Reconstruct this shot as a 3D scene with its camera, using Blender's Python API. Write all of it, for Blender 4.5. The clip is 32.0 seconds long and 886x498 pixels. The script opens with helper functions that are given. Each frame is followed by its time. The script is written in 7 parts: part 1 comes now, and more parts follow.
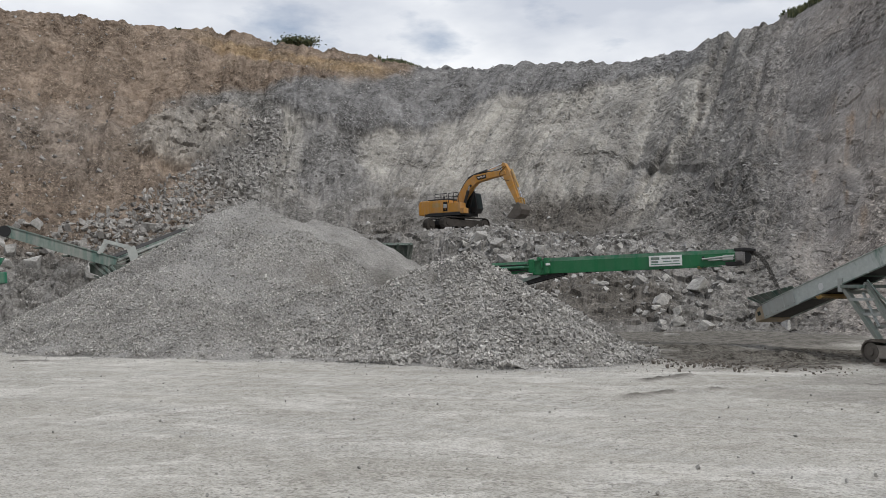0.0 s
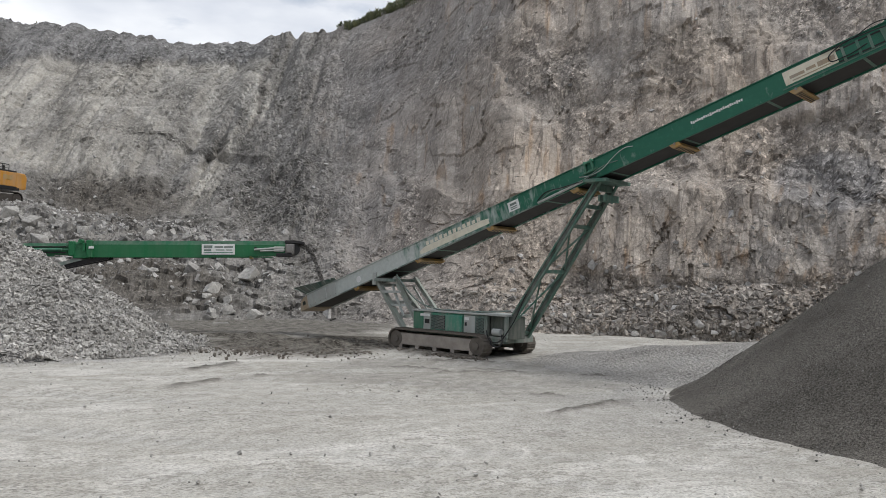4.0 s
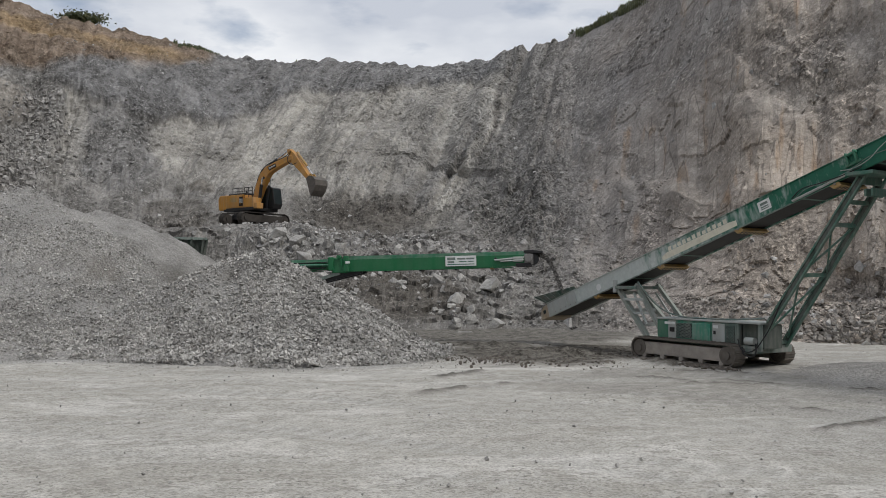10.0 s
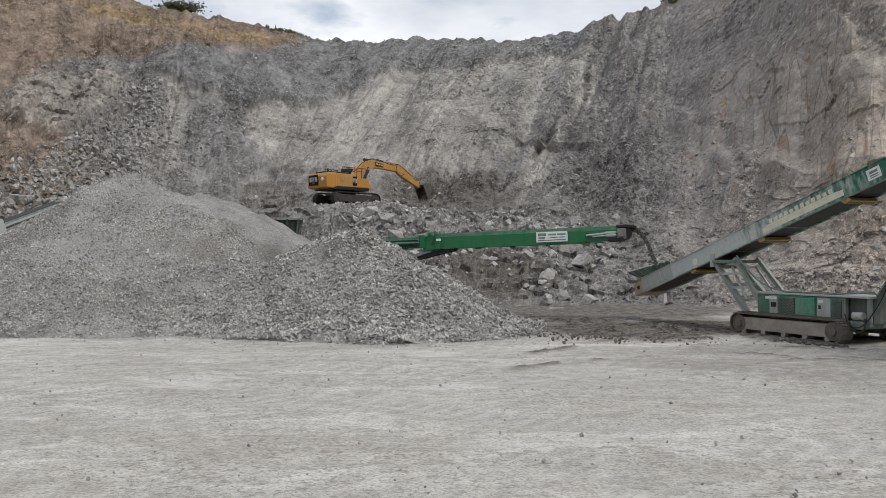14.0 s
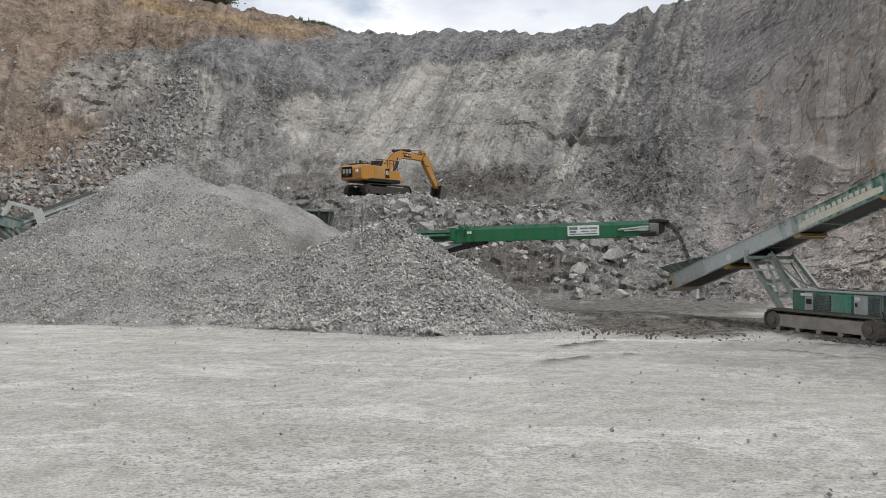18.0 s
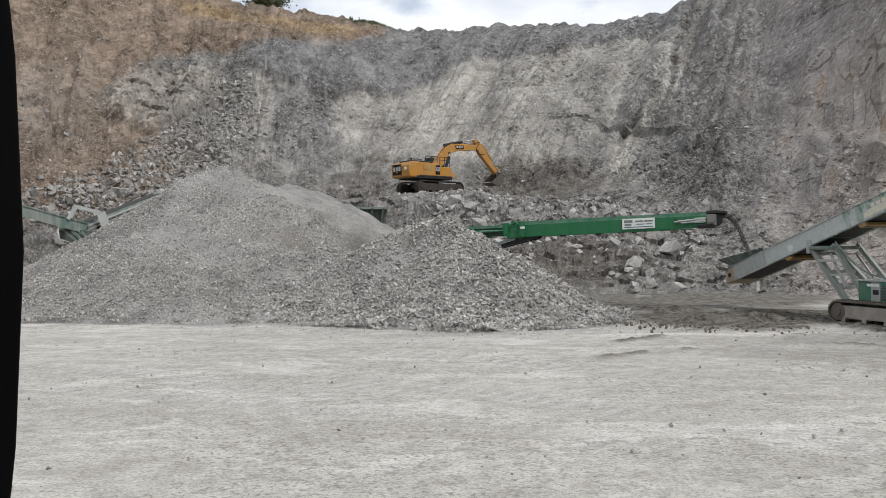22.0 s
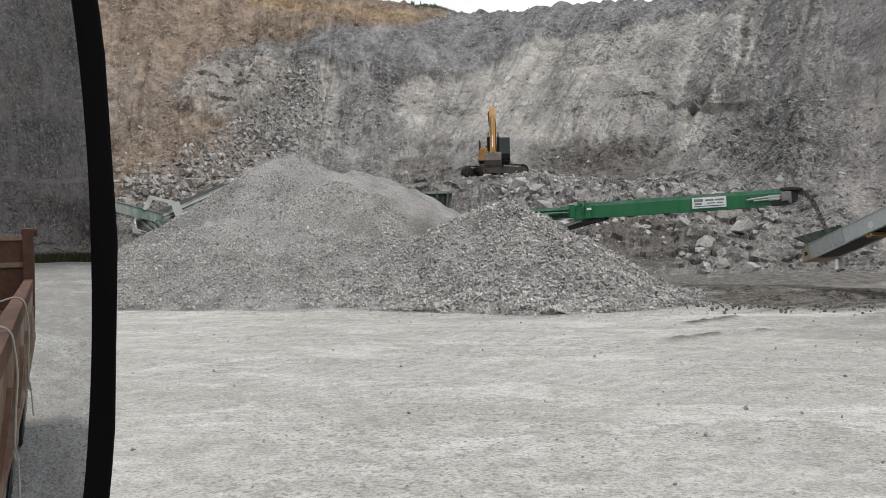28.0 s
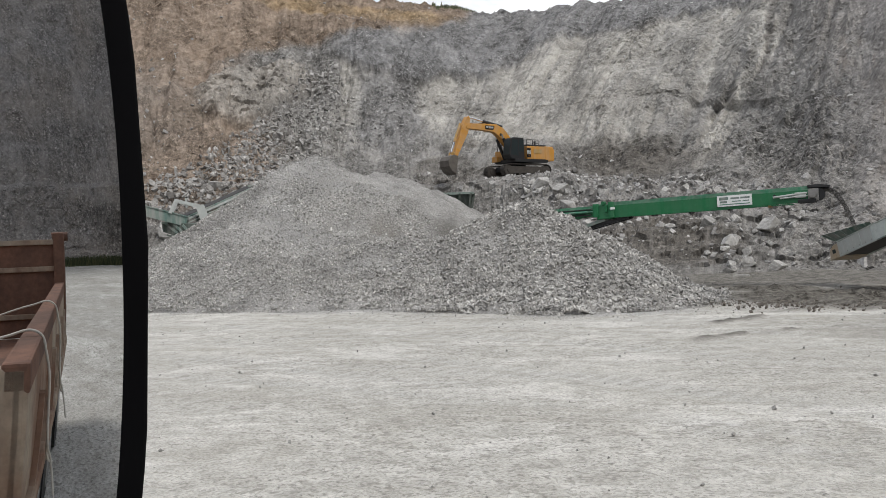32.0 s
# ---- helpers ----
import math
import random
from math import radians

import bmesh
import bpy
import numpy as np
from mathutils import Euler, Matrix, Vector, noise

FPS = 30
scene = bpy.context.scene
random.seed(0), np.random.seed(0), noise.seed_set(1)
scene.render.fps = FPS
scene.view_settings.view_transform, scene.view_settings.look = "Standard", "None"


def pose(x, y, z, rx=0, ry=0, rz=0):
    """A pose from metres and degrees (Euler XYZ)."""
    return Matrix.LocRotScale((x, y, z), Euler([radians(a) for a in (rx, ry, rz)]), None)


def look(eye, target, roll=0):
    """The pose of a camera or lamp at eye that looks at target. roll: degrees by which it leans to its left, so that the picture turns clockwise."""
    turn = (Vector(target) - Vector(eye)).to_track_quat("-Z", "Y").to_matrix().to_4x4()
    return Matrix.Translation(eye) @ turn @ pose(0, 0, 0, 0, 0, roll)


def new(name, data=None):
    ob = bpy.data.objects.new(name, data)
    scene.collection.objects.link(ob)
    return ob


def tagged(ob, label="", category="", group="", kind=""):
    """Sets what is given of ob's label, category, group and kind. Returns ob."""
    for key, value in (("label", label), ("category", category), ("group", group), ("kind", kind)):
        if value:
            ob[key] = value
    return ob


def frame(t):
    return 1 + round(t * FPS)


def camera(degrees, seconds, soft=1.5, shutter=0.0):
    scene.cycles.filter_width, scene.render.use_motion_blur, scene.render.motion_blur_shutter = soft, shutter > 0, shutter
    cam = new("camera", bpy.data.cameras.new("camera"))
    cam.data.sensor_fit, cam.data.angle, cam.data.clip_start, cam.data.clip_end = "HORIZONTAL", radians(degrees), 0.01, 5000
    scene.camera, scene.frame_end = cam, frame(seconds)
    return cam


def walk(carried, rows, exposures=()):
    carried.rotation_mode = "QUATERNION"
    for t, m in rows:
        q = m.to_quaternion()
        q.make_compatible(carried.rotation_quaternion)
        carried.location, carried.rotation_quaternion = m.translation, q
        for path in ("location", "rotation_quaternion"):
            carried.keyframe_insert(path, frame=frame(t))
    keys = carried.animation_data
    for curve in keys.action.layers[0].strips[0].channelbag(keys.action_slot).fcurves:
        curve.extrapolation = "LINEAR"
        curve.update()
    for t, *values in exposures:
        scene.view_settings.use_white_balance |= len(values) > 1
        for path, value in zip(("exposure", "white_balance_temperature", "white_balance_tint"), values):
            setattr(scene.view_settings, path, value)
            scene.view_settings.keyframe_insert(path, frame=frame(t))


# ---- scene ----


# ---- camera and its way ----
EYE = 2.7
cam = camera(57.37, 32.0, 0.8)
# seconds, turn to the right, tilt upwards, lean (degrees): a phone held in a truck's cab, panned by hand
PATH = [
    (0, -8.13, 2.37, -0.24), (0.5, -3.5, 1.9, 0.71), (1, -2.75, 1.51, 1.11), (1.5, 1.83, 1.55, 1.45),
    (2, 6.3, 1.62, 1.31), (2.5, 6.54, 1.64, 0.7), (3, 10.52, 1.58, 1.03), (3.5, 16.48, 1.65, 2.14),
    (4, 22.73, 1.95, 1.63), (4.5, 34.86, 1.84, -0.04), (5, 42.7, 2.65, -1.15), (5.7, 46.75, 3.65, -2.05),
    (6.5, 45.3, 4.24, -2.33), (7, 43.62, 4.34, -2.58), (7.5, 42.58, 5.14, -2.72), (8, 42, 5.55, -2.6),
    (8.5, 38.53, 5.42, -2.16), (9, 26.01, 5.39, -1.43), (9.5, 14.21, 5.24, -0.92), (10, 5.96, 2.26, 0.45),
    (10.5, 2.27, 1.62, 0.4), (11, 1.53, 1.49, 0.31), (11.5, 0.21, 1.32, 0.15), (12, 0.13, 1.14, -0),
    (12.5, 0.03, 0.97, -0.04), (13, -0.08, 0.79, -0.22), (13.5, -0.21, 0.66, -0.26), (14, -0.39, 0.6, -0.24),
    (14.5, -0.4, 0.57, -0.17), (15, -0.6, 0.47, -0.23), (15.5, -1.24, 0.35, -0.28), (17.5, -1.67, 0.12, 0.24),
    (18, -2.51, 0.08, 0.37), (18.5, -2.71, 0.01, 0.23), (19, -2.85, -0.03, -0.24), (19.5, -3.81, -0.08, -0.34),
    (20, -4.34, -0.04, -0.48), (20.5, -5, -0.07, -0.69), (21, -5.67, -0.09, -0.67), (21.5, -5.76, -0.15, -0.59),
    (22, -6.28, -0.2, -0.57), (22.5, -7.08, -0.25, -0.66), (23, -7.6, -0.27, -0.52), (23.5, -7.63, -0.27, -0.42),
    (24, -8.46, -0.37, -0.61), (24.5, -9.1, -0.43, -1.05), (25, -10.23, -0.42, -1.21), (25.5, -10.25, -0.46, -1.19),
    (26, -10.2, -0.79, -1.12), (26.5, -10.36, -1.28, -1.23), (28.5, -11.11, -1.29, -1.63), (29, -11.29, -1.35, -1.6),
    (29.5, -11.41, -1.29, -1.66), (30, -11.3, -1.3, -1.68), (30.5, -11.42, -1.25, -1.71), (31, -11.76, -1.18, -1.86),
    (31.5, -12.41, -1.17, -1.93), (32, -12.55, -1.16, -2.11),
]


def sway(t):
    """The hand drifts a few centimetres along the cab while it films."""
    k = min(1.0, max(0.0, (t - 9.0) / 10.0))
    k = k * k * (3 - 2 * k)
    e = min(1.0, max(0.0, (t - 22.0) / 10.0))
    aside = np.interp(t, [20.0, 22.0, 23.0, 24.0, 25.0, 26.5], [0.0, 0.006, 0.0135, 0.0105, 0.006, 0.0])
    return 0.06 - 0.06 * k - 0.012 * e + 0.74 * aside, 0.05 - 0.05 * k + 0.67 * aside


def held(t, turn, tilt, lean):
    dx, dy = sway(t)
    return pose(dx, dy, EYE, 90 + tilt, 0, -turn) @ pose(0, 0, 0, 0, 0, lean)


walk(cam, [(t, held(t, a, b, c)) for t, a, b, c in PATH],
     exposures=[(0.0, -0.06), (2.0, -0.04), (3.0, -0.02), (4.0, 0.10), (7.0, 0.32), (8.0, 0.1), (9.0, -0.08), (10.0, -0.16), (11.0, -0.02), (12.0, 0.0), (15.0, 0.04), (18.0, 0.12), (21.0, 0.16), (23.0, 0.24), (32.0, 0.23)])

# ---- sky and sun: a bright, broken cloud cover ----
SUN_AZ, SUN_EL = 132.0, 54.0   # where the sun stands, degrees to the right of +y, and above the horizon
world = bpy.data.worlds.new("sky")
scene.world = world
world.use_nodes = True
wn, wl = world.node_tree.nodes, world.node_tree.links
wn.clear()
w_out, w_bg = wn.new("ShaderNodeOutputWorld"), wn.new("ShaderNodeBackground")
w_sky = wn.new("ShaderNodeTexSky")
w_sky.sky_type, w_sky.sun_disc = "NISHITA", False
w_sky.sun_elevation, w_sky.sun_rotation = radians(SUN_EL), radians(SUN_AZ)
w_tc, w_map = wn.new("ShaderNodeTexCoord"), wn.new("ShaderNodeMapping")
w_map.inputs["Scale"].default_value = (1.0, 1.0, 2.6)
w_n = wn.new("ShaderNodeTexNoise")
w_n.inputs["Scale"].default_value, w_n.inputs["Detail"].default_value, w_n.inputs["Roughness"].default_value = 2.6, 7.0, 0.55
w_r = wn.new("ShaderNodeValToRGB")
w_r.color_ramp.elements[0].position, w_r.color_ramp.elements[1].position = 0.36, 0.50
w_n2 = wn.new("ShaderNodeTexNoise")
w_n2.inputs["Scale"].default_value, w_n2.inputs["Detail"].default_value = 4.0, 5.0
w_r2 = wn.new("ShaderNodeValToRGB")
w_r2.color_ramp.elements[0].position, w_r2.color_ramp.elements[0].color = 0.35, (6.0, 6.4, 7.2, 1)
w_r2.color_ramp.elements[1].position, w_r2.color_ramp.elements[1].color = 0.62, (9.4, 9.6, 9.9, 1)
w_mix = wn.new("ShaderNodeMixRGB")
wl.new(w_tc.outputs["Generated"], w_map.inputs["Vector"])
wl.new(w_map.outputs["Vector"], w_n.inputs["Vector"])
wl.new(w_map.outputs["Vector"], w_n2.inputs["Vector"])
wl.new(w_n.outputs["Fac"], w_r.inputs["Fac"])
wl.new(w_n2.outputs["Fac"], w_r2.inputs["Fac"])
wl.new(w_r.outputs["Color"], w_mix.inputs["Fac"])
wl.new(w_sky.outputs["Color"], w_mix.inputs["Color1"])
wl.new(w_r2.outputs["Color"], w_mix.inputs["Color2"])
wl.new(w_mix.outputs["Color"], w_bg.inputs["Color"])
wl.new(w_bg.outputs["Background"], w_out.inputs["Surface"])
w_bg.inputs["Strength"].default_value = 0.106
sun = new("sun", bpy.data.lights.new("sun", "SUN"))
sun.data.energy, sun.data.angle, sun.data.color = 1.85, radians(16), (1.0, 0.975, 0.935)
sun.matrix_world = look((0, 0, 60), (-60 * math.sin(radians(SUN_AZ)) * math.cos(radians(SUN_EL)),
                                     -60 * math.cos(radians(SUN_AZ)) * math.cos(radians(SUN_EL)),
                                     60 - 60 * math.sin(radians(SUN_EL))))


# ---- materials ----
class Nodes:
    """A material and a short way to wire its nodes."""

    def __init__(self, name, rough=0.9, metal=0.0):
        self.mat = bpy.data.materials.new(name)
        self.mat.use_nodes = True
        self.t = self.mat.node_tree
        self.b = self.t.nodes["Principled BSDF"]
        self.b.inputs["Roughness"].default_value = rough
        if rough > 0.9:                     # dry dust and broken stone do not shine
            self.b.inputs["Specular IOR Level"].default_value = 0.06
        self.b.inputs["Metallic"].default_value = metal
        self.co = self.t.nodes.new("ShaderNodeTexCoord").outputs["Object"]

    def link(self, a, b):
        self.t.links.new(a, b)

    def scaled(self, sx, sy, sz, rot=(0, 0, 0)):
        m = self.t.nodes.new("ShaderNodeMapping")
        m.inputs["Scale"].default_value, m.inputs["Rotation"].default_value = (sx, sy, sz), rot
        self.link(self.co, m.inputs["Vector"])
        return m.outputs["Vector"]

    def noise(self, scale, detail=4.0, rough=0.55, vec=None, warp=0.0):
        n = self.t.nodes.new("ShaderNodeTexNoise")
        n.inputs["Scale"].default_value, n.inputs["Detail"].default_value = scale, detail
        n.inputs["Roughness"].default_value, n.inputs["Distortion"].default_value = rough, warp
        self.link(vec or self.co, n.inputs["Vector"])
        return n.outputs["Fac"]

    def cells(self, scale, feature="F1", vec=None, out="Distance"):
        n = self.t.nodes.new("ShaderNodeTexVoronoi")
        n.feature = feature
        n.inputs["Scale"].default_value = scale
        self.link(vec or self.co, n.inputs["Vector"])
        return n.outputs[out]

    def warped(self, vec, amount, scale):
        """Coordinates shaken by a noise, so that cells get ragged outlines."""
        n, k, a = (self.t.nodes.new(q) for q in ("ShaderNodeTexNoise", "ShaderNodeVectorMath", "ShaderNodeVectorMath"))
        n.inputs["Scale"].default_value, n.inputs["Detail"].default_value = scale, 3.0
        k.operation, a.operation = "SCALE", "ADD"
        k.inputs["Scale"].default_value = amount
        self.link(vec, n.inputs["Vector"])
        self.link(n.outputs["Color"], k.inputs[0])
        self.link(vec, a.inputs[0])
        self.link(k.outputs[0], a.inputs[1])
        return a.outputs[0]

    def split(self, colour):
        q = self.t.nodes.new("ShaderNodeSeparateColor")
        self.link(colour, q.inputs["Color"])
        return q.outputs[0]

    def ramp(self, fac, *stops):
        r = self.t.nodes.new("ShaderNodeValToRGB")
        while len(r.color_ramp.elements) < len(stops):
            r.color_ramp.elements.new(0.5)
        for e, (pos, c) in zip(r.color_ramp.elements, stops):
            e.position = pos
            e.color = (c, c, c, 1) if isinstance(c, (int, float)) else (*c, 1)
        self.link(fac, r.inputs["Fac"])
        return r.outputs["Color"]

    def mix(self, fac, a, b, kind="MIX"):
        m = self.t.nodes.new("ShaderNodeMixRGB")
        m.blend_type = kind
        for sock, v in ((m.inputs["Fac"], fac), (m.inputs["Color1"], a), (m.inputs["Color2"], b)):
            if isinstance(v, (int, float)):
                sock.default_value = v if sock.type == "VALUE" else (v, v, v, 1)
            elif isinstance(v, tuple):
                sock.default_value = (*v, 1)
            else:
                self.link(v, sock)
        return m.outputs["Color"]

    def math(self, op, a, b):
        m = self.t.nodes.new("ShaderNodeMath")
        m.operation = op
        for sock, v in zip(m.inputs, (a, b)):
            if isinstance(v, (int, float)):
                sock.default_value = v
            else:
                self.link(v, sock)
        return m.outputs[0]

    def zone(self, layer):
        a = self.t.nodes.new("ShaderNodeAttribute")
        a.attribute_name = layer
        s = self.t.nodes.new("ShaderNodeSeparateColor")
        self.link(a.outputs["Color"], s.inputs["Color"])
        return s.outputs[0], s.outputs[1], s.outputs[2]

    def colour(self, c):
        if isinstance(c, tuple):
            self.b.inputs["Base Color"].default_value = (*c, 1)
        else:
            self.link(c, self.b.inputs["Base Color"])
        return self

    def rough(self, r):
        self.link(r, self.b.inputs["Roughness"])
        return self

    def bump(self, height, strength=0.5, distance=0.02):
        n = self.t.nodes.new("ShaderNodeBump")
        n.inputs["Strength"].default_value, n.inputs["Distance"].default_value = strength, distance
        self.link(height, n.inputs["Height"])
        self.link(n.outputs["Normal"], self.b.inputs["Normal"])
        return self


def wall_material():
    n = Nodes("quarry_rock", 0.95)
    brown, pale, cliff = n.zone("zones")
    gold, blue, dark = n.zone("bands")
    bare, rubbly, _ = n.zone("breaks")
    flow = n.t.nodes.new("ShaderNodeAttribute")
    flow.attribute_name = "flow"            # metres across and along the way that loose rock slides

    def along(across, down, shift=0.0):
        m = n.t.nodes.new("ShaderNodeMapping")
        m.inputs["Scale"].default_value, m.inputs["Location"].default_value = (across, down, 1.0), (shift, shift, 0.0)
        n.link(flow.outputs["Vector"], m.inputs["Vector"])
        return m.outputs["Vector"]

    def times(fac, c, shade):
        return n.mix(fac, c, n.mix(1.0, c, shade, "MULTIPLY"))
    big, mid, fine, grit = n.noise(0.07, 5, 0.6), n.noise(0.55, 7, 0.68), n.noise(3.2, 5, 0.68), n.noise(11.0, 3, 0.65)
    wide = n.noise(0.26, 7, 0.66, along(1.0, 0.22), 0.7)         # broad tongues of slid dust
    thin = n.noise(1.1, 7, 0.70, along(1.0, 0.20, 31.0), 0.8)    # runnels in them
    hair = n.noise(4.5, 4, 0.66, along(1.0, 0.30, 57.0), 0.5)
    slope = n.math("SUBTRACT", 1.0, n.math("MULTIPLY", cliff, 0.8))     # the cliff shows runs less
    grey = n.ramp(mid, (0.32, (0.20, 0.191, 0.178)), (0.52, (0.265, 0.254, 0.239)), (0.7, (0.33, 0.318, 0.30)))
    c = n.mix(brown, grey, n.ramp(mid, (0.32, (0.195, 0.148, 0.114)), (0.52, (0.275, 0.216, 0.168)), (0.7, (0.345, 0.279, 0.222))))
    sand = n.ramp(n.mix(0.5, mid, wide), (0.35, (0.345, 0.327, 0.296)), (0.5, (0.405, 0.386, 0.35)), (0.65, (0.47, 0.45, 0.412)))
    c = n.mix(n.math("MULTIPLY", pale, 0.9), c, sand)
    # the cliff: dusty brown-grey, pinker and greyer by turns
    tone = n.mix(n.ramp(big, (0.42, 0.0), (0.58, 1.0)), (0.392, 0.358, 0.326), (0.418, 0.362, 0.308))
    rock = times(0.9, tone, n.ramp(mid, (0.32, 0.82), (0.5, 1.0), (0.7, 1.15)))
    rock = n.mix(n.ramp(n.noise(0.22, 6, 0.68, n.scaled(1.0, 1.0, 0.8), 0.6), (0.47, 0.0), (0.62, 0.18)), rock, (0.50, 0.465, 0.415))
    c = n.mix(n.math("MULTIPLY", cliff, n.math("SUBTRACT", 1.0, n.math("MULTIPLY", pale, 0.8))), c, rock)
    c = n.mix(gold, c, n.ramp(mid, (0.3, (0.26, 0.17, 0.08)), (0.7, (0.46, 0.34, 0.19))))
    # blue-grey rock; on the wall behind the truck it stands in for shade
    c = n.mix(n.math("MULTIPLY", blue, 0.6), c, n.ramp(mid, (0.3, (0.165, 0.164, 0.168)), (0.7, (0.30, 0.301, 0.309))))
    # dark soil, and shade painted into the cleft and the small caves
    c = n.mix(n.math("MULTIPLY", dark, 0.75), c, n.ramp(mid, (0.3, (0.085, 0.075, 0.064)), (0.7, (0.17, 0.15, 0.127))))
    # iron stains run down the bare rock
    rusty = n.math("MULTIPLY", bare, n.ramp(n.noise(0.85, 5, 0.6, along(1.0, 0.16, 11.0)), (0.55, 0.0), (0.68, 0.6)))
    c = n.mix(rusty, c, (0.35, 0.225, 0.13))
    # runs of dust, runnels and hairlines down the slope
    c = times(n.math("MULTIPLY", slope, 0.85), c, n.ramp(wide, (0.36, 0.86), (0.5, 1.0), (0.64, 1.10)))
    c = times(n.math("MULTIPLY", slope, 0.8), c, n.ramp(thin, (0.36, 0.82), (0.48, 0.99), (0.66, 1.13)))
    c = times(n.math("MULTIPLY", slope, 0.55), c, n.ramp(hair, (0.36, 0.74), (0.5, 1.0), (0.66, 1.18)))
    # tongues of smooth dust and tracks of stones lie side by side, with fairly sharp edges
    lay = n.noise(0.42, 8, 0.62, along(1.0, 0.30, 83.0), 1.1)
    scree, silt = n.ramp(lay, (0.475, 0.0), (0.53, 1.0)), n.ramp(lay, (0.39, 1.0), (0.45, 0.0))
    c = times(n.math("MULTIPLY", scree, n.math("MULTIPLY", slope, 0.8)), c, (0.86, 0.855, 0.845))
    c = times(n.math("MULTIPLY", silt, n.math("MULTIPLY", slope, 0.95)), c, (1.15, 1.145, 1.13))
    # tall joints where the rock is bare; broken stone where it is rubbly
    tall = n.warped(along(1.0, 0.17), 0.45, 0.8)
    even = n.warped(n.scaled(1.0, 1.0, 0.85), 0.2, 2.0)
    column, block, chip, crumb = (n.split(n.cells(q, "F1", v, "Color")) for q, v in ((0.95, tall), (1.5, even), (3.6, even), (9.0, even)))
    joint, crack, small = n.cells(0.95, "DISTANCE_TO_EDGE", tall), n.cells(1.5, "DISTANCE_TO_EDGE", even), n.cells(3.6, "DISTANCE_TO_EDGE", even)
    c = times(n.math("MULTIPLY", bare, 0.75), c, n.ramp(column, (0.0, 0.80), (1.0, 1.20)))
    c = times(n.math("MULTIPLY", bare, n.ramp(n.noise(0.5, 4, 0.6), (0.42, 0.1), (0.55, 0.9))), c, n.ramp(joint, (0.0, 0.5), (0.035, 1.0)))
    loose = n.math("ADD", n.math("ADD", 0.10, n.math("MULTIPLY", scree, 0.45)), n.math("MULTIPLY", rubbly, 0.28))
    whole = n.math("SUBTRACT", 1.0, n.math("MULTIPLY", bare, 0.5))
    loose = n.math("MULTIPLY", n.math("ADD", loose, n.math("MULTIPLY", cliff, 0.25)), n.math("MULTIPLY", whole, n.math("SUBTRACT", 1.0, n.math("MULTIPLY", pale, 0.55))))
    c = times(n.math("MULTIPLY", loose, 0.7), c, n.ramp(block, (0.0, 0.76), (1.0, 1.2)))
    c = times(loose, c, n.ramp(chip, (0.0, 0.66), (0.75, 1.0), (1.0, 1.45)))
    c = times(n.math("MULTIPLY", loose, 0.6), c, n.ramp(small, (0.0, 0.5), (0.12, 1.03)))
    c = times(n.math("MULTIPLY", rubbly, 0.5), c, n.ramp(crack, (0.0, 0.5), (0.06, 1.0)))
    c = times(n.math("MULTIPLY", loose, 0.95), c, n.ramp(crumb, (0.0, 0.62), (0.7, 1.0), (1.0, 1.65)))
    # ragged cracks and pockets, the shade inside them put into the colour
    pocket = n.noise(0.75, 6, 0.7, n.scaled(1.0, 1.0, 0.55), 0.9)
    c = times(n.math("SUBTRACT", 0.8, n.math("MULTIPLY", cliff, 0.45)), c, n.ramp(pocket, (0.30, 0.55), (0.37, 0.95), (0.5, 1.0)))
    c = times(0.42, c, n.ramp(fine, (0.36, 0.66), (0.5, 1.0), (0.66, 1.3)))
    c = times(0.3, c, n.ramp(grit, (0.36, 0.6), (0.5, 1.0), (0.66, 1.4)))
    n.colour(c)
    h = n.math("MULTIPLY", n.math("ADD", n.math("MULTIPLY", block, 0.5), n.math("MULTIPLY", chip, 0.4)), loose)
    h = n.math("ADD", h, n.math("MULTIPLY", n.math("MULTIPLY", column, bare), 0.8))
    h = n.math("ADD", h, n.math("MULTIPLY", slope, n.math("ADD", n.math("MULTIPLY", thin, 0.7), n.math("MULTIPLY", hair, 0.25))))
    h = n.math("ADD", h, n.math("ADD", n.math("MULTIPLY", fine, 0.30), n.math("ADD", n.math("MULTIPLY", pocket, n.math("SUBTRACT", 0.5, n.math("MULTIPLY", cliff, 0.25))), n.math("MULTIPLY", grit, 0.12))))
    h = n.math("ADD", h, n.math("MULTIPLY", crumb, n.math("MULTIPLY", whole, 0.22)))
    return n.bump(h, 1.0, 0.2).mat


